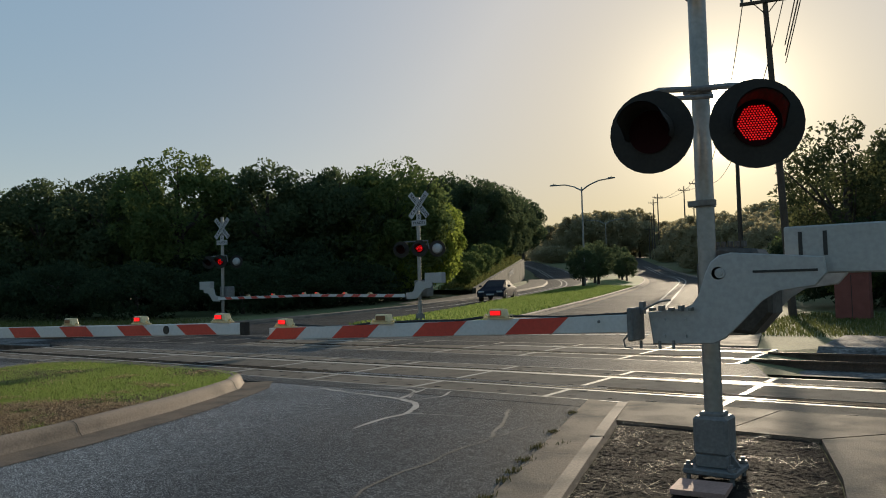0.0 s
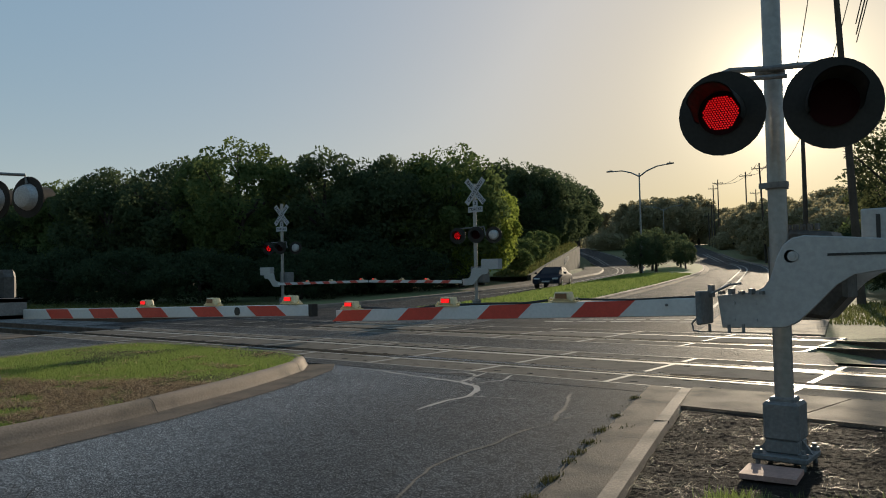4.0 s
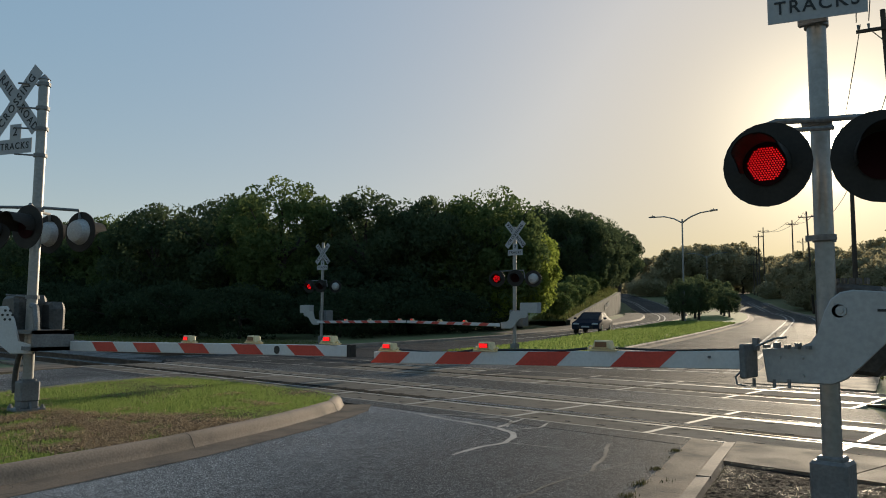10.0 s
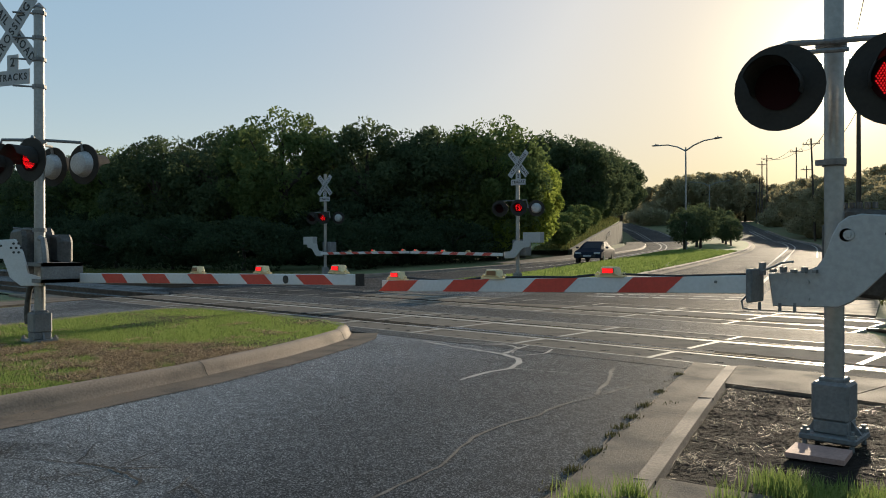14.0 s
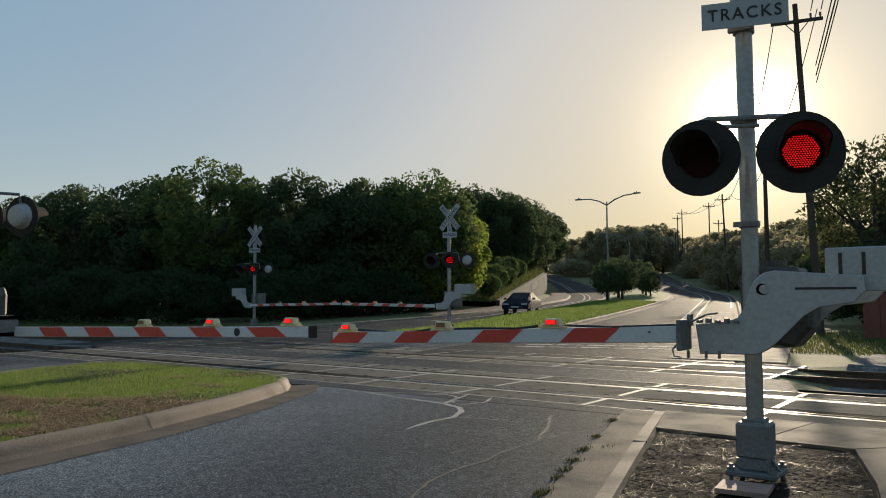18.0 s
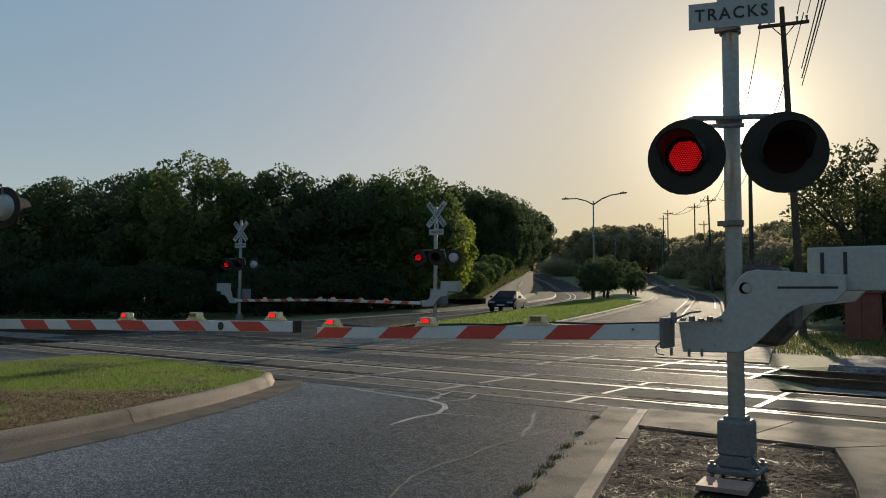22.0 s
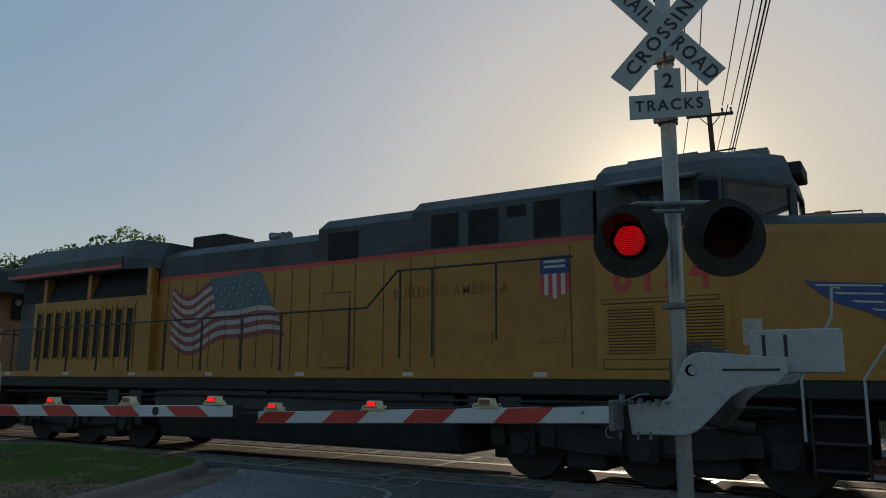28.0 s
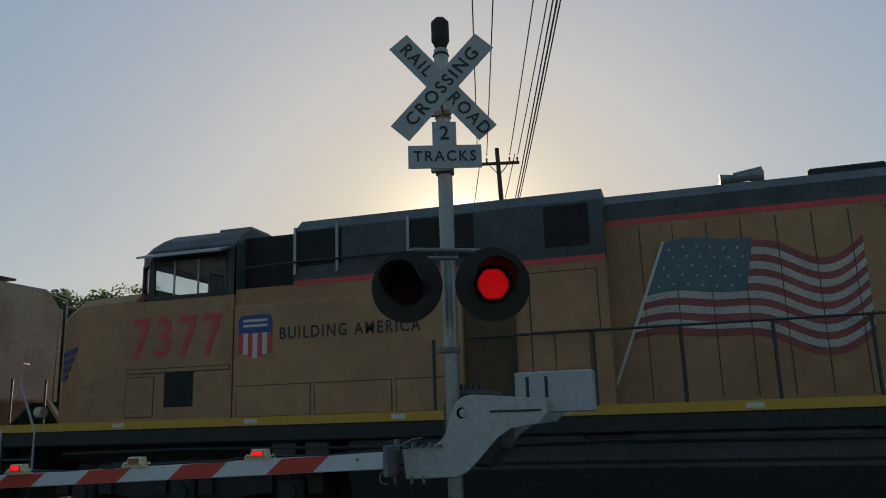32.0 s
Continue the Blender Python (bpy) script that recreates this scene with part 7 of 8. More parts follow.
        box(bm, nf + 0.008, nf + 0.014, -0.49 + 0.07 * k, -0.42 + 0.07 * k, 1.92 + 0.02 * abs(k - 3), 2.38)
        part("stripe", bm, LOCO_RED if k % 2 == 0 else FLAG_WHITE, field, "red stripe" if k % 2 == 0 else "white stripe")
    bm = bmesh.new()
    box(bm, nf + 0.008, nf + 0.024, 0.06, 0.46, 1.56, 3.0, bevel=0.004)
    part("nose_door", bm, SEAM, nose, "dark-edged nose door")
    bm = bmesh.new()
    box(bm, -0.62, -0.42, -1.35, 1.35, 1.16, 1.46, bevel=0.02)
    part("anticlimber", bm, SOOT, loco, "black ribbed anticlimber beam")
    for z in (3.1, 2.9):
        bm = bmesh.new()
        cyl(bm, (nf - 0.08, -0.34, z), (nf + 0.03, -0.34, z), 0.10, seg=14)
        rim = part("headlight", bm, BLACK, nose, "round headlight", smooth=True)
        bm = bmesh.new()
        cyl(bm, (nf + 0.031, -0.34, z), (nf + 0.036, -0.34, z), 0.065, seg=14)
        part("lit_lens", bm, HEADLAMP, rim, "lit lamp lens")
    bm = bmesh.new()
    box(bm, -1.5, -0.5, -1.40, 1.40, 1.445, 1.50, bevel=0.01)
    part("front_platform", bm, YELLOW, loco, "yellow-edged front platform")


def locomotive(style, number):
    """Nose at x = 0, tail at -LOCO_L, wheels on z = 0."""
    A = style == "a"
    loco = base("locomotive", I4, "yellow and grey diesel locomotive with painted flag, " + ("nose first" if A else "running long hood first"), "locomotive", "locomotives of the train")
    L = LOCO_L
    bm = bmesh.new()
    box(bm, -L + 0.55, -0.5, -Y0, Y0, 1.22, 1.44, bevel=0.02)
    box(bm, -L + 0.55, -0.5, -0.9, 0.9, 0.98, 1.22)
    part("underframe", bm, SOOT, loco, "black underframe")
    for sy in (-1, 1):
        bm = bmesh.new()
        box(bm, -L + 0.55, -0.5, *sorted((sy * Y0, sy * (Y0 + 0.006))), 1.44, 1.56)
        box(bm, -L + 0.55, -0.5, *sorted((sy * 1.3, sy * Y0)), 1.44, 1.48)
        part("sill_stripe", bm, SILL_YELLOW if not A else YELLOW, loco, "yellow sill stripe along the walkway")
        bm = bmesh.new()
        for k in range(8):
            box(bm, -18.5 + 2.2 * k, -18.3 + 2.2 * k, *sorted((sy * (Y0 + 0.006), sy * (Y0 + 0.010))), 1.47, 1.53)
        each("reflector", bm, FLAG_WHITE, loco, "pale reflector strips")
    for xc in (-3.9, -L + 3.9):
        truck(loco, xc)
    bm = bmesh.new()
    prism_x(bm, ((-1.45, 0.85), (-1.2, 0.32), (1.2, 0.32), (1.45, 0.85), (1.45, 1.2), (-1.45, 1.2)), -13.4, -6.6, 0.05)
    part("fuel_tank", bm, TANK, loco, "grey-black fuel tank")
    bm = bmesh.new()
    for sy in (-1, 1):
        cyl(bm, (-9.8, sy * 1.3, 1.16), (-7.2, sy * 1.3, 1.16), 0.17, seg=12)
        cyl(bm, (-12.9, sy * 1.3, 1.16), (-10.4, sy * 1.3, 1.16), 0.17, seg=12)
    each("air_reservoir", bm, TANK, loco, "long air reservoirs", smooth=True)
    for sy in (-1, 1):
        for z, yy, x0_, x1_ in ((1.12, 1.48, -18.5, -2.0), (1.02, 1.42, -16.5, -6.0)):
            bm = bmesh.new()
            tube(bm, [(x0_ + (x1_ - x0_) * k / 8, sy * yy, z + 0.02 * math.sin(k * 2.1)) for k in range(9)], 0.025, 6)
            part("air_pipe", bm, SOOT, loco, "black air pipe under the walkway")
        for x in (-6.2, -5.7, -13.9, -14.6):
            bm = bmesh.new()
            box(bm, x - 0.18, x + 0.18, *sorted((sy * 1.25, sy * 1.5)), 0.8, 1.2, bevel=0.02)
            part("valve_box", bm, TANK, loco, "small black equipment box under the sill")
    # pilot and couplers
    for x, s in ((-0.95 if A else -0.5, 1), (-L + 0.55, -1)):
        bm = bmesh.new()
        lead = 0.34 if (A and s > 0) else 0.12
        extrude(bm, ((0, 1.44), (s * 0.12, 1.2), (s * 0.14, 0.55), (s * lead, 0.14 if lead > 0.2 else 0.3), (s * 0.02, 0.14 if lead > 0.2 else 0.3), (-s * 0.1, 0.7)), -1.45 if lead > 0.2 else -1.1, 1.45 if lead > 0.2 else 1.1, place(x, 0, 0), 0.02)
        part("pilot", bm, SOOT, loco, "black snowplough pilot")
        bm = bmesh.new()
        box(bm, *sorted((x, x + s * 0.55)), -0.12, 0.12, 0.72, 0.98, bevel=0.03)
        tube(bm, [(x, 0.35, 0.9), (x + s * 0.3, 0.36, 0.62), (x + s * 0.45, 0.3, 0.7)], 0.035, 6)
        tube(bm, [(x, -0.5, 0.95), (x + s * 0.22, -0.5, 0.6), (x + s * 0.4, -0.45, 0.66)], 0.03, 6)
        part("coupler", bm, SOOT, loco, "coupler and air hoses")
        steps(loco, x - s * 0.35, -s)
    # nose; the second engine's cab stands farther forward
    nx = 0.0 if A else 0.2
    paint = YELLOW if A else YELLOW_FADED
    cx0, cx1 = (-4.38, -2.72) if A else (-4.81, -3.1)
    o = 0.28 if A else 0.0
    cy = 1.5 if A else 1.42
    if A:
        wide_cab(loco, paint, cx0, cy)
    else:
        bm = bmesh.new()
        rings = []
        for x, w, top in ((cx1, 1.40, 3.50), (nx - 2.25 + o, 1.36, 3.47), (nx - 1.32 + o, 0.66, 3.42), (nx - 1.18 + o, 0.52, 3.30)):
            rings.append([bm.verts.new(v) for v in ((x, -w, 1.44), (x, -w, top - 0.12), (x, -w + 0.12, top), (x, w - 0.12, top), (x, w, top - 0.12), (x, w, 1.44))])
        for a, b in zip(rings, rings[1:]):
            for k in range(6):
                bm.faces.new((a[k], a[(k + 1) % 6], b[(k + 1) % 6], b[k]))
        bm.faces.new(rings[-1])
        bm.faces.new(rings[0][::-1])
        nose = part("nose", bm, paint, loco, "yellow short nose with slanted cheeks")
        bm = bmesh.new()
        for sy in (-1, 1):
            cheek = Matrix.Translation((nx - 1.32 + o, sy * 0.66, 0)) @ pose(0, 0, 0, 0, 0, sy * -37.0)
            for k in range(4):
                za, x2 = 2.74 - 0.13 * k, -1.05 + 0.20 * k
                extrude(bm, ((x2, za), (0.0, za - 0.02), (0.0, za - 0.10), (x2 + 0.10, za - 0.09)), *sorted((sy * 0.004, sy * 0.012)), cheek)
        each("wing_emblem", bm, LOCO_BLUE, nose, "blue winged emblem on the nose side")
        bm = bmesh.new()
        extrude(bm, ((nx - 1.20 + o, 2.1), (nx - 1.17 + o, 2.1), (nx - 1.17 + o, 2.74), (nx - 1.20 + o, 2.74)), -0.42, 0.42)
        part("wing_emblem", bm, LOCO_BLUE, nose, "blue shield on the nose front")
        bm = bmesh.new()
        for y, z in ((-0.13, 3.12), (0.13, 3.12), (-0.13, 2.94), (0.13, 2.94), (-0.95, 1.75), (0.95, 1.75)):
            x = nx + o - (1.20 if z > 2 else 1.16)
            cyl(bm, (x - 0.1, y, z), (x + 0.03, y, z), 0.085, seg=14)
        each("headlight", bm, HEADLAMP if A else LENS_BACK, nose, "headlights" if not A else "lit headlights")
        dark_panel(loco, *((-3.2, -2.7) if A else (-4.17, -3.68)), 1.74, 2.27, 1.42, "grille", 0, "dark louvred panel on the nose side")
        bm = bmesh.new()
        prism_x(bm, ((-cy, 1.44), (-cy, 3.34), (cy, 3.34), (cy, 1.44)), cx0, cx1 + 0.12)
        cab = part("cab", bm, paint, loco, "yellow cab side")
        plan = ((cx0, -cy), (-3.36, -cy), (-2.98, -1.12), (-2.98, 1.12), (-3.36, cy), (cx0, cy))
        edge = math.hypot(0.38, cy - 1.12)
        cab_walls(cab, plan, 3.34, 4.06, {0: (0.14, 1.40, 3.38, 3.95), 1: (0.05, edge - 0.04, 3.40, 3.94), 2: (0.12, 2.12, 3.62, 3.98), 3: (0.04, edge - 0.05, 3.40, 3.94), 4: (0.05, 1.31, 3.38, 3.95)})
        crew_seats(cab, -3.95, 3.35)
        bm = bmesh.new()
        rings = []
        for z, k, k2 in ((4.06, 1.0, 1.0), (4.12, 1.01, 1.0), (4.30, 0.98, 0.84), (4.46, 0.96, 0.62), (4.50, 0.92, 0.5)):
            rings.append([bm.verts.new((-3.9 + (x + 3.9) * k, y * k2, z)) for x, y in plan])
        for p, q in zip(rings, rings[1:]):
            for i in range(6):
                bm.faces.new((p[i], p[(i + 1) % 6], q[(i + 1) % 6], q[i]))
        bm.faces.new(rings[0][::-1])
        bm.faces.new(rings[-1])
        part("upper_cab", bm, GREY, cab, "grey cab roof with sloped edges")
        bm = bmesh.new()
        for k, (xx, yy, w) in enumerate(((cx0 + 0.45, -0.4, 0.3), (cx0 + 0.45, 0.4, 0.3), (cx0 + 1.05, 0, 0.22), (cx0 + 1.3, -0.5, 0.12))):
            box(bm, xx - w, xx + w, yy - w, yy + w, 4.47, 4.54 + 0.02 * k, bevel=0.02)
        each("roof_equipment", bm, CASTING, cab, "aerial domes and air conditioner")
        for sy in (-1, 1):
            bm = bmesh.new()
            vs = [bm.verts.new((x, sy * y, z)) for x, y, z in ((-4.75, cy, 4.05), (-3.30, cy, 4.05), (-3.30, cy + 0.3, 3.95), (-4.75, cy + 0.3, 3.95), (-4.75, cy, 4.08), (-3.30, cy, 4.08), (-3.30, cy + 0.3, 3.98), (-4.75, cy + 0.3, 3.98))]
            for q in ((0, 1, 2, 3), (7, 6, 5, 4), (0, 4, 5, 1), (1, 5, 6, 2), (2, 6, 7, 3), (3, 7, 4, 0)):
                bm.faces.new([vs[i] for i in q])
            part("sun_visor", bm, GALV, cab, "pale metal window awning")
            for x in (-4.2, -3.78):
                bm = bmesh.new()
                box(bm, x - 0.015, x + 0.015, *sorted((sy * cy, sy * (cy + 0.012))), 3.38, 3.95)
                part("window_bar", bm, GALV, cab, "thin upright window bar")
            for x in (-5.79, -6.46, -7.54):
                bm = bmesh.new()
                box(bm, x - 0.02, x + 0.02, *sorted((sy * 1.36, sy * 1.40)), 3.56, 4.26)
                part("vent_frame", bm, GALV, loco, "pale upright vent frame")
            bm = bmesh.new()
            tube(bm, [(-4.9, sy * 1.40, 3.72), (-5.8, sy * 1.42, 3.74), (-8.4, sy * 1.42, 3.74)], 0.016, 6)
            part("side_rail", bm, RAILING, loco, "dark grab rail along the vents")
    # equipment blocks behind the cab
    hy = 1.10 if A else 1.36
    for xa, xb, top in ((-7.65, cx0, 4.34), (-9.65, -7.65, 4.24)) if A else ((-8.9, cx0 - 0.95, 4.42), (-10.22, -8.9, 4.42)):
        blk = two_tone(loco, paint, "equipment_hood", xa, xb, hy, 1.44, 3.44, top, 0.25, 0.2, "yellow equipment hood")
    vents = ((-7.27, -6.76, 3.5, 4.04), (-6.58, -6.05, 3.5, 4.04), (-5.9, -5.58, 3.86, 4.04), (-5.46, -5.03, 3.5, 4.06), (-9.42, -8.75, 3.46, 3.95)) if A else ((-6.52, -5.82, 3.68, 4.2), (-8.48, -7.57, 3.6, 4.2), (-10.04, -9.45, 3.62, 4.18))
    for xa, xb, za, zb in vents:
        dark_panel(loco, xa, xb, za, zb, hy, "vent", 0, "dark air-intake vent")
    if A:
        for xa, xb in ((-4.22, -3.60), (-3.20, -2.74)):
            dark_panel(loco, xa, xb, 1.77, 2.38, cy, "louvre", 15, "yellow louvred panel")
        for xa, xb in ((-6.57, -6.17), (-5.41, -5.0)):
            dark_panel(loco, xa, xb, 1.96, 2.15, hy, "louvre", 7, "small louvre")
    else:
        bm = bmesh.new()
        for sy in (-1, 1):
            box(bm, -8.3, -4.86, *sorted((sy * hy, sy * (hy + 0.12))), 1.5, 3.15, bevel=0.02)
        each("side_cabinet", bm, paint, loco, "yellow side cabinets")
        bm = bmesh.new()
        for sy in (-1, 1):
            box(bm, -9.0, -8.32, *sorted((sy * (hy + 0.0), sy * (hy + 0.03))), 1.5, 3.1)
        each("recess", bm, SEAM, loco, "dark recess behind the cabinets")
    if not A:
        bm = bmesh.new()
        box(bm, cx0 - 0.96, cx0, -hy, hy, 1.44, 3.42)
        part("cab_rear_body", bm, paint, loco, "yellow body behind the cab")
        # recess behind the cab: a near-black colour puts its shade in
        bm = bmesh.new()
        box(bm, cx0 - 0.96, cx0, -1.1, 1.1, 3.42, 4.25)
        part("air_intake", bm, GRILLE, loco, "dark recess behind the cab")
    # long hood
    ly_ = 0.98 if A else 0.88
    two_tone(loco, paint, "long_hood", -13.9, -9.65 if A else -10.22, ly_ + 0.12, 1.44, 3.42 if A else 3.95, 4.05 if A else 4.42, 0.35, 0.2, "yellow engine hood with doors")
    door_lines(loco, [-13.6 + 0.42 * k for k in range(10 if A else 8)], ly_ + 0.12, 1.6, 3.36 if A else 3.85)
    door_lines(loco, [-9.3, -8.8, -8.2, -7.66, -7.2, -4.9] if A else [-9.95, -9.5, -9.2], hy, 1.6, 3.35)
    # radiator section with overhang
    ry, rw = (1.25, 1.5) if A else (0.88, 1.36)
    recess_end = -18.6 if A else -19.1
    rt = 4.32 if A else 4.27
    bm = bmesh.new()
    prism_x(bm, ((-ry, 1.44), (-ry, 3.1), (ry, 3.1), (ry, 1.44)), recess_end + (0.55 if A else 0), -13.9)
    part("radiator_body", bm, paint, loco, "yellow radiator compartment")
    bm = bmesh.new()
    if A:
        prism_x(bm, ((-ry, 3.1), (-ry + 0.2, 3.64), (ry - 0.2, 3.64), (ry, 3.1)), -17.6, -14.1)
        prism_x(bm, ((-ry + 0.02, 3.1), (-ry + 0.02, 3.63), (ry - 0.02, 3.63), (ry - 0.02, 3.1)), recess_end, -17.7)
    else:
        prism_x(bm, ((-ry, 3.1), (-rw + 0.06, 3.6), (rw - 0.06, 3.6), (ry, 3.1)), -18.6, -14.3)
    part("radiator_recess", bm, GRILLE, loco, "dark slanted radiator intake")
    bm = bmesh.new()
    if A:
        tail_bm = bmesh.new()
        box(tail_bm, recess_end, recess_end + 0.545, -ry, ry, 1.44, 3.1)
        part("hood_end", tail_bm, GREY, loco, "dark grey end section of the hood")
    else:
        tail_bm = bmesh.new()
        box(tail_bm, recess_end, -18.61, -ry, ry, 3.1, 3.6)
        part("hood_end", tail_bm, paint, loco, "upper end of the hood")
    for xx in (-17.65, -16.0, -14.0) if A else ():
        for sy in (-1, 1):
            extrude(bm, ((xx - 0.06, 3.1), (xx + 0.06, 3.1), (xx + 0.06, 3.66), (xx - 0.06, 3.66)), *sorted((sy * (ry - 0.16), sy * (ry + 0.02))))
    if A:
        each("rib", bm, paint, loco, "yellow radiator ribs")
    else:
        bm.free()
    bm = bmesh.new()
    re_, lo, hi = (-18.9, 3.64, 3.92) if A else (-19.72, 3.58, 3.98)
    tail = re_ + (0.45 if A else 0.35)
    prism_x(bm, ((-rw, lo), (-rw, hi), (rw, hi), (rw, lo)), re_, -14.6, 0.02)
    rings = []
    for x, y0, y1, za, zb in ((tail - 0.12, rw - 0.02, rw - 0.3, hi - 0.02, rt - 0.12), (tail, rw - 0.02, rw - 0.38, hi - 0.02, rt), (-14.6, rw - 0.02, rw - 0.38, hi - 0.02, rt), (-13.8, ly_ + 0.2, ly_, hi - 0.10, rt - 0.12)):
        rings.append([bm.verts.new(v) for v in ((x, -y0, lo + 0.01), (x, -y0, za), (x, -y1, zb), (x, y1, zb), (x, y0, za), (x, y0, lo + 0.01))])
    for p, q in zip(rings, rings[1:]):
        for k in range(6):
            bm.faces.new((p[k], q[k], q[(k + 1) % 6], p[(k + 1) % 6]))
    bm.faces.new(rings[0])
    bm.faces.new(rings[-1][::-1])
    rad = part("radiator_roof", bm, GREY, loco, "grey overhanging radiator roof")
    bm = bmesh.new()
    for sy in (-1, 1):
        box(bm, re_ + 0.05, -14.6, *sorted((sy * rw, sy * (rw + 0.006))), lo + 0.03, lo + 0.10)
    each("red_line", bm, LOCO_RED, rad, "red line along the roof edge")
    bm = bmesh.new()
    box(bm, -18.3, -15.6, -0.9, 0.9, rt, rt + 0.06, bevel=0.02)
    part("roof_hatch", bm, CASTING, rad, "radiator shutters")
    doors = [-17.9 + 0.36 * k for k in range(10)] if A else [-17.67, -17.3, -16.95, -16.46, -16.15]
    for x in doors:
        for sy in (-1, 1):
            bm = bmesh.new()
            box(bm, x, x + 0.2, *sorted((sy * ry, sy * (ry + 0.006))), 1.85, 2.85)
            part("vent_door", bm, GRILLE, loco, "tall dark vent opening")
            bm = bmesh.new()
            for xa, xb in ((x - 0.02, x), (x + 0.2, x + 0.22)):
                box(bm, xa, xb, *sorted((sy * ry, sy * (ry + 0.02))), 1.8, 2.92)
            each("vent_frame", bm, paint, loco)
    door_lines(loco, [-17.8 if A else -18.05, -15.0, -14.4] + ([] if A else [-18.95]), ry, 1.6, 3.0)
    # roof fittings
    bm = bmesh.new()
    ex = -13.75 if A else -13.85
    box(bm, ex, ex + 0.95, -0.45, 0.45, rt - 0.45, rt + 0.08 if A else rt + 0.3, bevel=0.03)
    part("exhaust", bm, SOOT, loco, "sooty exhaust stack")
    bm = bmesh.new()
    hz = 0.12 if A else 0.5
    hx = -11.65 if A else -12.1
    tube(bm, [(hx, 0, 3.95), (hx, 0, 4.1 + hz)], 0.03, 6)
    for yy, dd, z in ((-0.18, 1, 4.12), (0, 1, 4.16), (0.18, -1, 4.12), (0.05, -1, 4.20)):
        cyl(bm, (hx - dd * 0.1, yy, z + hz), (hx + dd * 0.28, yy, z + hz), 0.035, 0.09, 10)
    part("air_horn", bm, CASTING, loco, "cluster of air horns")
    # decoration
    for sy in (-1, 1):
        if A:
            flag(loco, -13.45, -10.65, 2.12, 3.28, ly_ + 0.121, sy, -0.55, 0.55, False)
        else:
            flag(loco, -13.3, -10.68, 2.32, 3.52, ly_ + 0.121, sy, -0.38, 0.47)
    shield(loco, -5.14 if A else -5.22, 2.90 if A else 2.69, 0.46 if A else 0.54, 0.62, (hy if A else hy + 0.12))
    face = pose(0, 0, 0, 90, 0, 0)
    for sy in (-1, 1):
        turn = face if sy < 0 else pose(0, 0, 0, 90, 0, 180)
        for i, digit in enumerate(number):
            text_part(digit, 0.70 if A else 0.86, Matrix.Translation((-3.5 if A else -3.84, sy * (cy + 0.006), 2.8 if A else 2.74)) @ turn @ pose((i - 1.5) * (0.34 if A else 0.41), 0, 0), LOCO_RED, loco, "fleet_digit", 0.8, "red fleet numeral")
        text_part("BUILDING AMERICA", 0.24, Matrix.Translation((-6.66 if not A else -6.95, sy * (hy + (0.126 if not A else 0.006)), 2.80 if A else 2.7)) @ turn, (LETTER if not A else FADED_LETTER), loco, "lettering", 0.82, "black lettering")
    if A:
        access_panels(loco, ((-9.5, -8.9, 1.6, 2.9),), hy, paint)
        access_panels(loco, ((-4.3, -2.78, 2.42, 2.49), (-4.3, -2.78, 1.56, 1.70)), cy, paint)
    else:
        access_panels(loco, ((-6.1, -4.92, 1.55, 2.0), (-7.3, -6.15, 1.55, 2.0), (-8.24, -7.35, 1.55, 2.0)), hy + 0.12, paint)
        access_panels(loco, ((-10.1, -9.2, 2.5, 3.3),), hy, paint)
        access_panels(loco, ((-4.78, -3.0, 2.24, 2.32), (-3.5, -3.0, 1.6, 2.2)), cy, paint)
    # railings
    low = [(-18.9, 2.48), (-8.25, 2.56), (-7.65, 3.12), (-4.7, 3.12)] if A else [(-18.9, 2.48), (-8.4, 2.48)]
    posts = [(-18.4 + 1.05 * k, 1.44, 2.48) for k in range(8)]
    if A:
        posts += [(-10.1, 1.44, 2.54), (-8.6, 1.44, 2.55), (-7.6, 1.75, 3.12), (-7.0, 1.75, 3.12), (-5.9, 2.0, 3.12)]
    else:
        posts += [(-10.0 + 1.05 * k, 1.44, 2.48) for k in range(3)]
    handrail(loco, low, posts, 1.49)
    bm = bmesh.new()
    for yy in (-1.2, -0.5, 0.5, 1.2):
        tube(bm, [(-L + 0.62, yy, 1.44), (-L + 0.62, yy, 2.45)], 0.02, 6)
        tube(bm, [(-0.62, yy, 1.44), (-0.62, yy, 2.3)], 0.02, 6)
    tube(bm, [(-L + 0.62, -1.2, 2.45), (-L + 0.62, -0.5, 2.45)], 0.02, 6)
    tube(bm, [(-L + 0.62, 0.5, 2.45), (-L + 0.62, 1.2, 2.45)], 0.02, 6)
    each("end_rail", bm, RAILING, loco, "dark end platform rail")
    bm = bmesh.new()
    for yy in (-0.11, 0.11):
        cyl(bm, (recess_end - 0.125, yy - 0.2, 3.4), (recess_end - 0.12, yy - 0.2, 3.4), 0.09, seg=12)
    case = bmesh.new()
    box(case, recess_end - 0.12, recess_end, -0.42, 0.02, 2.95, 3.53, bevel=0.02)
    case = part("headlight_case", case, BLACK, loco, "black rear headlight case")
    part("rear_headlight", bm, LENS_BACK, case, "twin rear headlights")
    return loco


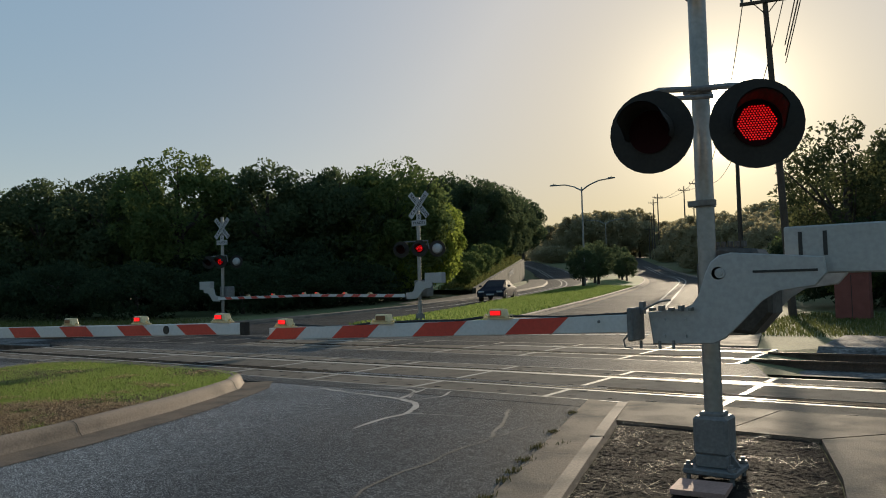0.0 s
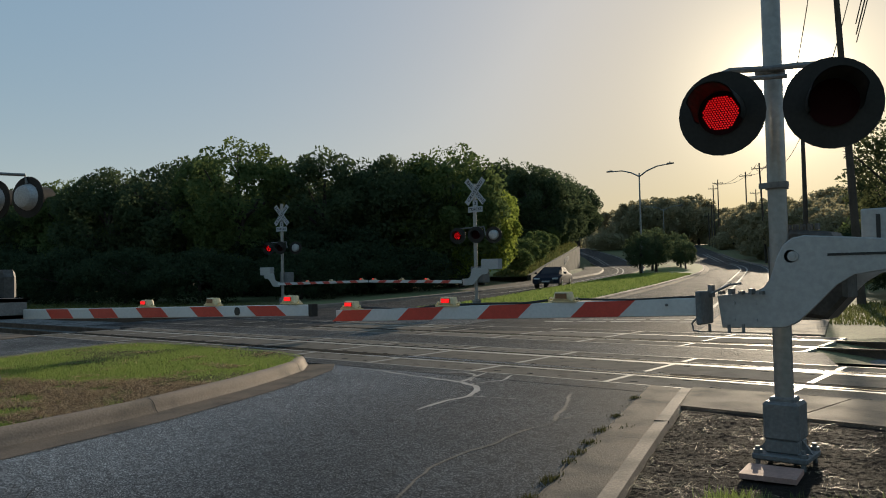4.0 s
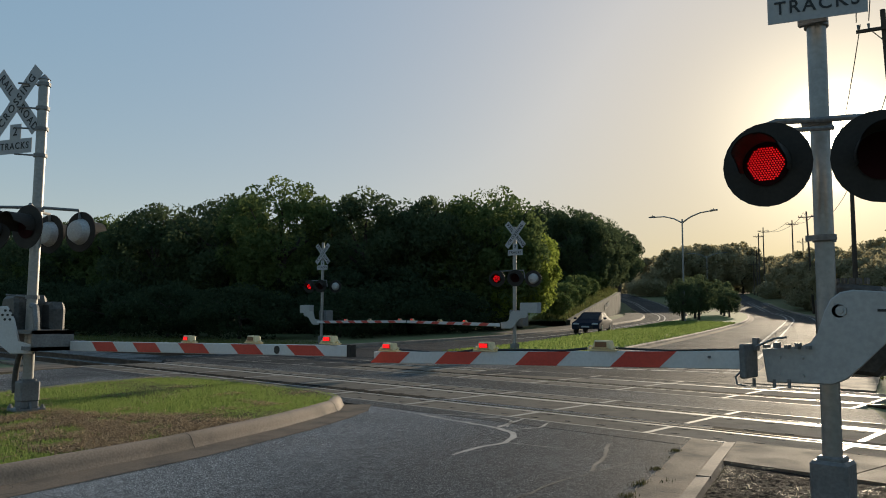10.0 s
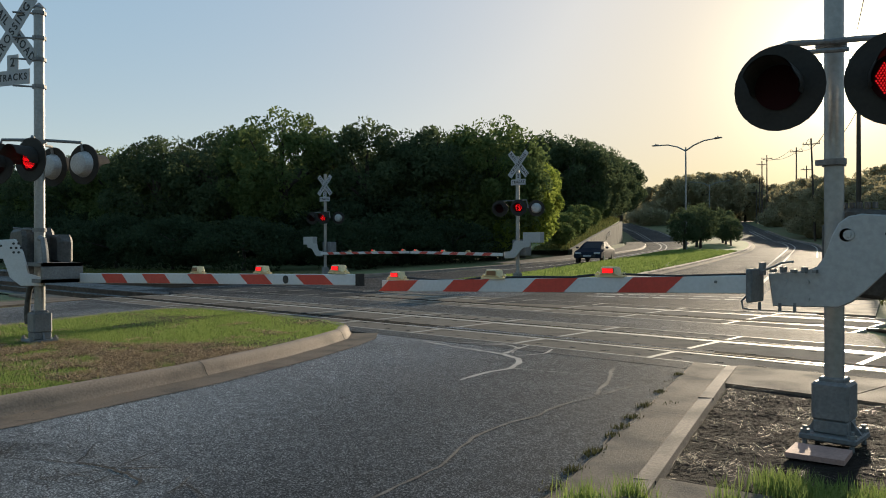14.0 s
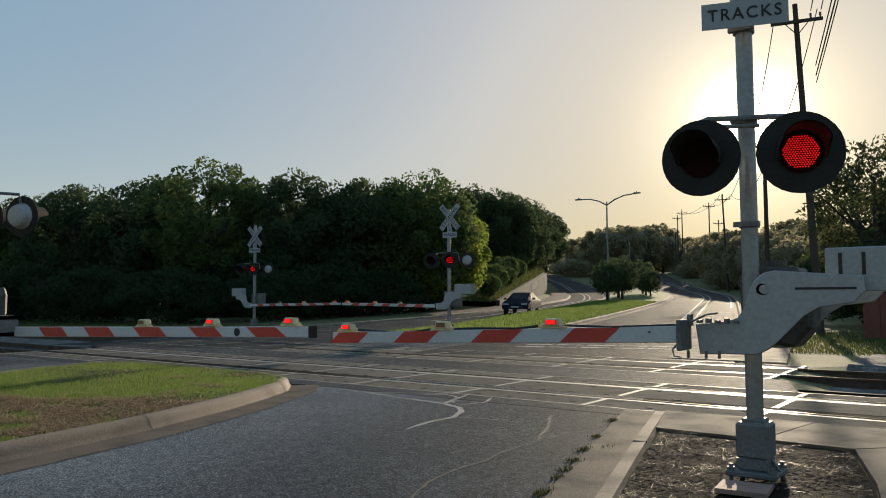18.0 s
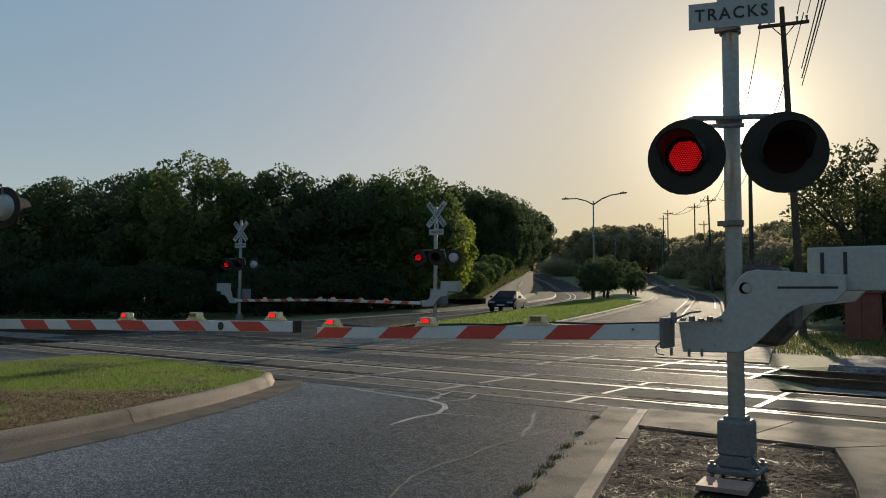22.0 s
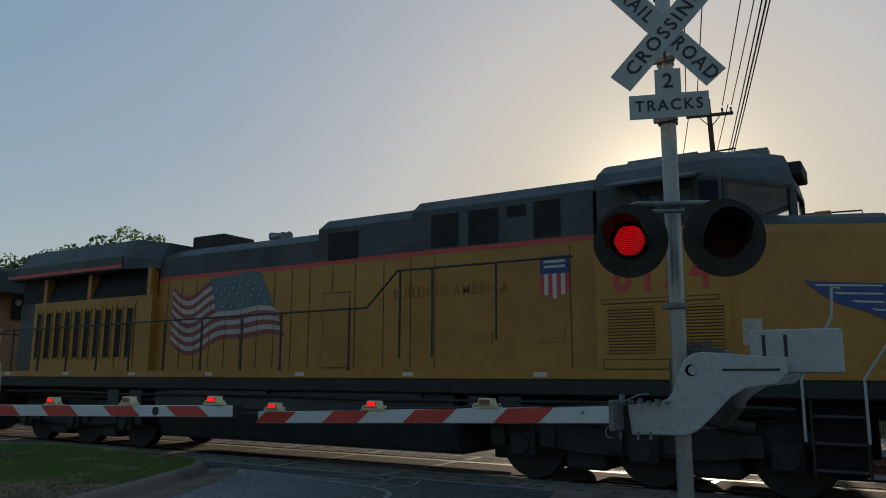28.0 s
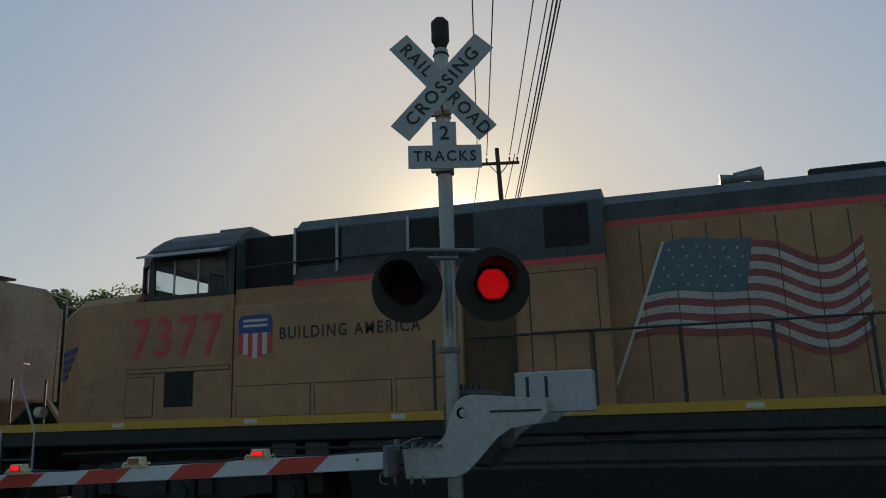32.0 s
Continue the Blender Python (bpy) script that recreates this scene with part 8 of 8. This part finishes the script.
def hopper():
    """A covered hopper wagon; its leading end at x = 0."""
    th = base("hopper_wagon", I4, "rust-stained tan covered hopper wagon coupled behind", "wagon")
    bm = bmesh.new()
    prism_x(bm, ((-1.5, 2.0), (-1.55, 3.9), (-1.2, 4.25), (1.2, 4.25), (1.55, 3.9), (1.5, 2.0)), -16.2, -1.2, 0.04)
    part("body", bm, HOPPER_TAN, th, "tan steel body")
    bm = bmesh.new()
    for k in range(3):
        c = -3.7 - 5.0 * k
        extrude(bm, ((c - 2.3, 2.02), (c + 2.3, 2.02), (c + 0.5, 0.55), (c - 0.5, 0.55)), -1.2, 1.2)
    each("hopper_bay", bm, HOPPER_TAN, th, "sloping hopper bays")
    bm = bmesh.new()
    for k in range(13):
        for sy in (-1, 1):
            box(bm, -16.1 + 1.23 * k, -15.98 + 1.23 * k, *sorted((sy * 1.53, sy * 1.62)), 2.0, 3.9)
    each("side_rib", bm, HOPPER_TAN, th, "steel side ribs")
    bm = bmesh.new()
    box(bm, -16.9, -0.4, -0.3, 0.3, 0.85, 1.15)
    for x in (-0.6, -16.8):
        box(bm, x - 0.1, x + 0.1, -1.45, 1.45, 0.95, 1.2)
    part("frame", bm, SOOT, th, "centre sill")
    for sy in (-1, 1):
        bm = bmesh.new()
        for k in range(8):
            box(bm, -0.62, -0.58, *sorted((sy * 1.05, sy * 1.45)), 1.3 + 0.36 * k, 1.33 + 0.36 * k)
        for y in (1.05, 1.45):
            tube(bm, [(-0.6, sy * y, 1.0), (-0.6, sy * y, 3.95), (-1.2, sy * y, 4.2)], 0.018, 6)
        part("ladder", bm, HOPPER_TAN, th, "end ladder")
    bm = bmesh.new()
    for sy in (-1, 1):
        extrude(bm, ((-0.5, 1.15), (-0.42, 1.15), (-2.4, 3.4), (-2.5, 3.4)), *sorted((sy * 1.35, sy * 1.45)))
    part("slope_brace", bm, HOPPER_TAN, th, "slanting end braces")
    bm = bmesh.new()
    box(bm, -16.2, -1.2, -0.35, 0.35, 4.3, 4.34)
    part("roof_walk", bm, RAILING, th, "roof walkway grating")
    for xc in (-2.2, -15.2):
        bm = bmesh.new()
        for sy in (-1, 1):
            extrude(bm, ((-1.1, 0.55), (-0.6, 0.85), (0.6, 0.85), (1.1, 0.55), (0.5, 0.3), (-0.5, 0.3)), *sorted((sy * 0.95, sy * 1.1)), place(xc, 0, 0))
        tr = part("truck", bm, SOOT, th, "two-axle truck")
        for dx in (-0.88, 0.88):
            bm = bmesh.new()
            for sy in (-1, 1):
                cyl(bm, (xc + dx, sy * 0.68, 0.43), (xc + dx, sy * 0.82, 0.43), 0.43, seg=20)
            part("wheel", bm, SOOT, tr, "steel wheels")
    return th


loco_a = locomotive("a", "6154")
loco_b = locomotive("b", "7377")
wagon = hopper()


# ---- what moves ----
TRAIN = ((0, -158.0), (10, -101.5), (18, -56.0), (22, -33.3), (24.5, -19.2), (25.5, -13.5), (26.5, -7.6), (27, -4.45), (27.5, -1.1), (28, 2.45), (28.5, 5.95), (29, 9.5), (29.5, 13.15), (30, 16.85), (30.5, 20.55), (31, 24.15), (31.5, 27.75), (32, 31.3))
TOGGLES = (0.35, 0.85, 1.4, 1.85, 2.55, 3.2, 3.75, 4.35, 5.0, 5.75, 6.3, 6.8, 7.3, 7.8, 8.6, 9.25, 9.8, 10.3, 10.8, 11.75, 12.3, 12.8, 13.3, 13.8, 14.3, 14.9, 15.5, 16.1, 16.75, 17.3, 18.3, 18.8, 19.3, 19.9, 20.45, 21.1,
           21.7, 22.25, 22.8, 23.45, 24.3, 24.9, 25.5, 26.0, 26.4, 27.25, 27.7, 28.25, 28.85, 29.35, 29.9, 30.55, 31.1, 31.7)


def motions():
    walk(loco_a, [(t, place(x, T1, 0)) for t, x in TRAIN])
    walk(loco_b, [(t, place(x - 2 * LOCO_L, T1, 0, 0, 0, 180)) for t, x in TRAIN])
    walk(wagon, [(t, place(x - 2 * LOCO_L + 0.1, T1, 0)) for t, x in TRAIN])
    for lens, first in FLASHERS:
        # each lit lens swings between its window and the dark of the lamp can
        on = first
        show, hide = place(0, -0.0165, 0), place(0, 0.03, 0)
        rows = [(0, show if on else hide)]
        for t in TOGGLES:
            rows.append((t - 0.034, show if on else hide))
            on = 1 - on
            rows.append((t + 0.034, show if on else hide))
        rows.append((32, show if on else hide))
        walk(lens, rows)
    for lens, first in ARM_FLASHERS:
        on = first
        show, hide = place(0, 0, 0), place(0, 0.03, 0)
        rows = [(0, show if on else hide)]
        for t in TOGGLES:
            rows.append((t - 0.034, show if on else hide))
            on = 1 - on
            rows.append((t + 0.034, show if on else hide))
        rows.append((32, show if on else hide))
        walk(lens, rows)


motions()
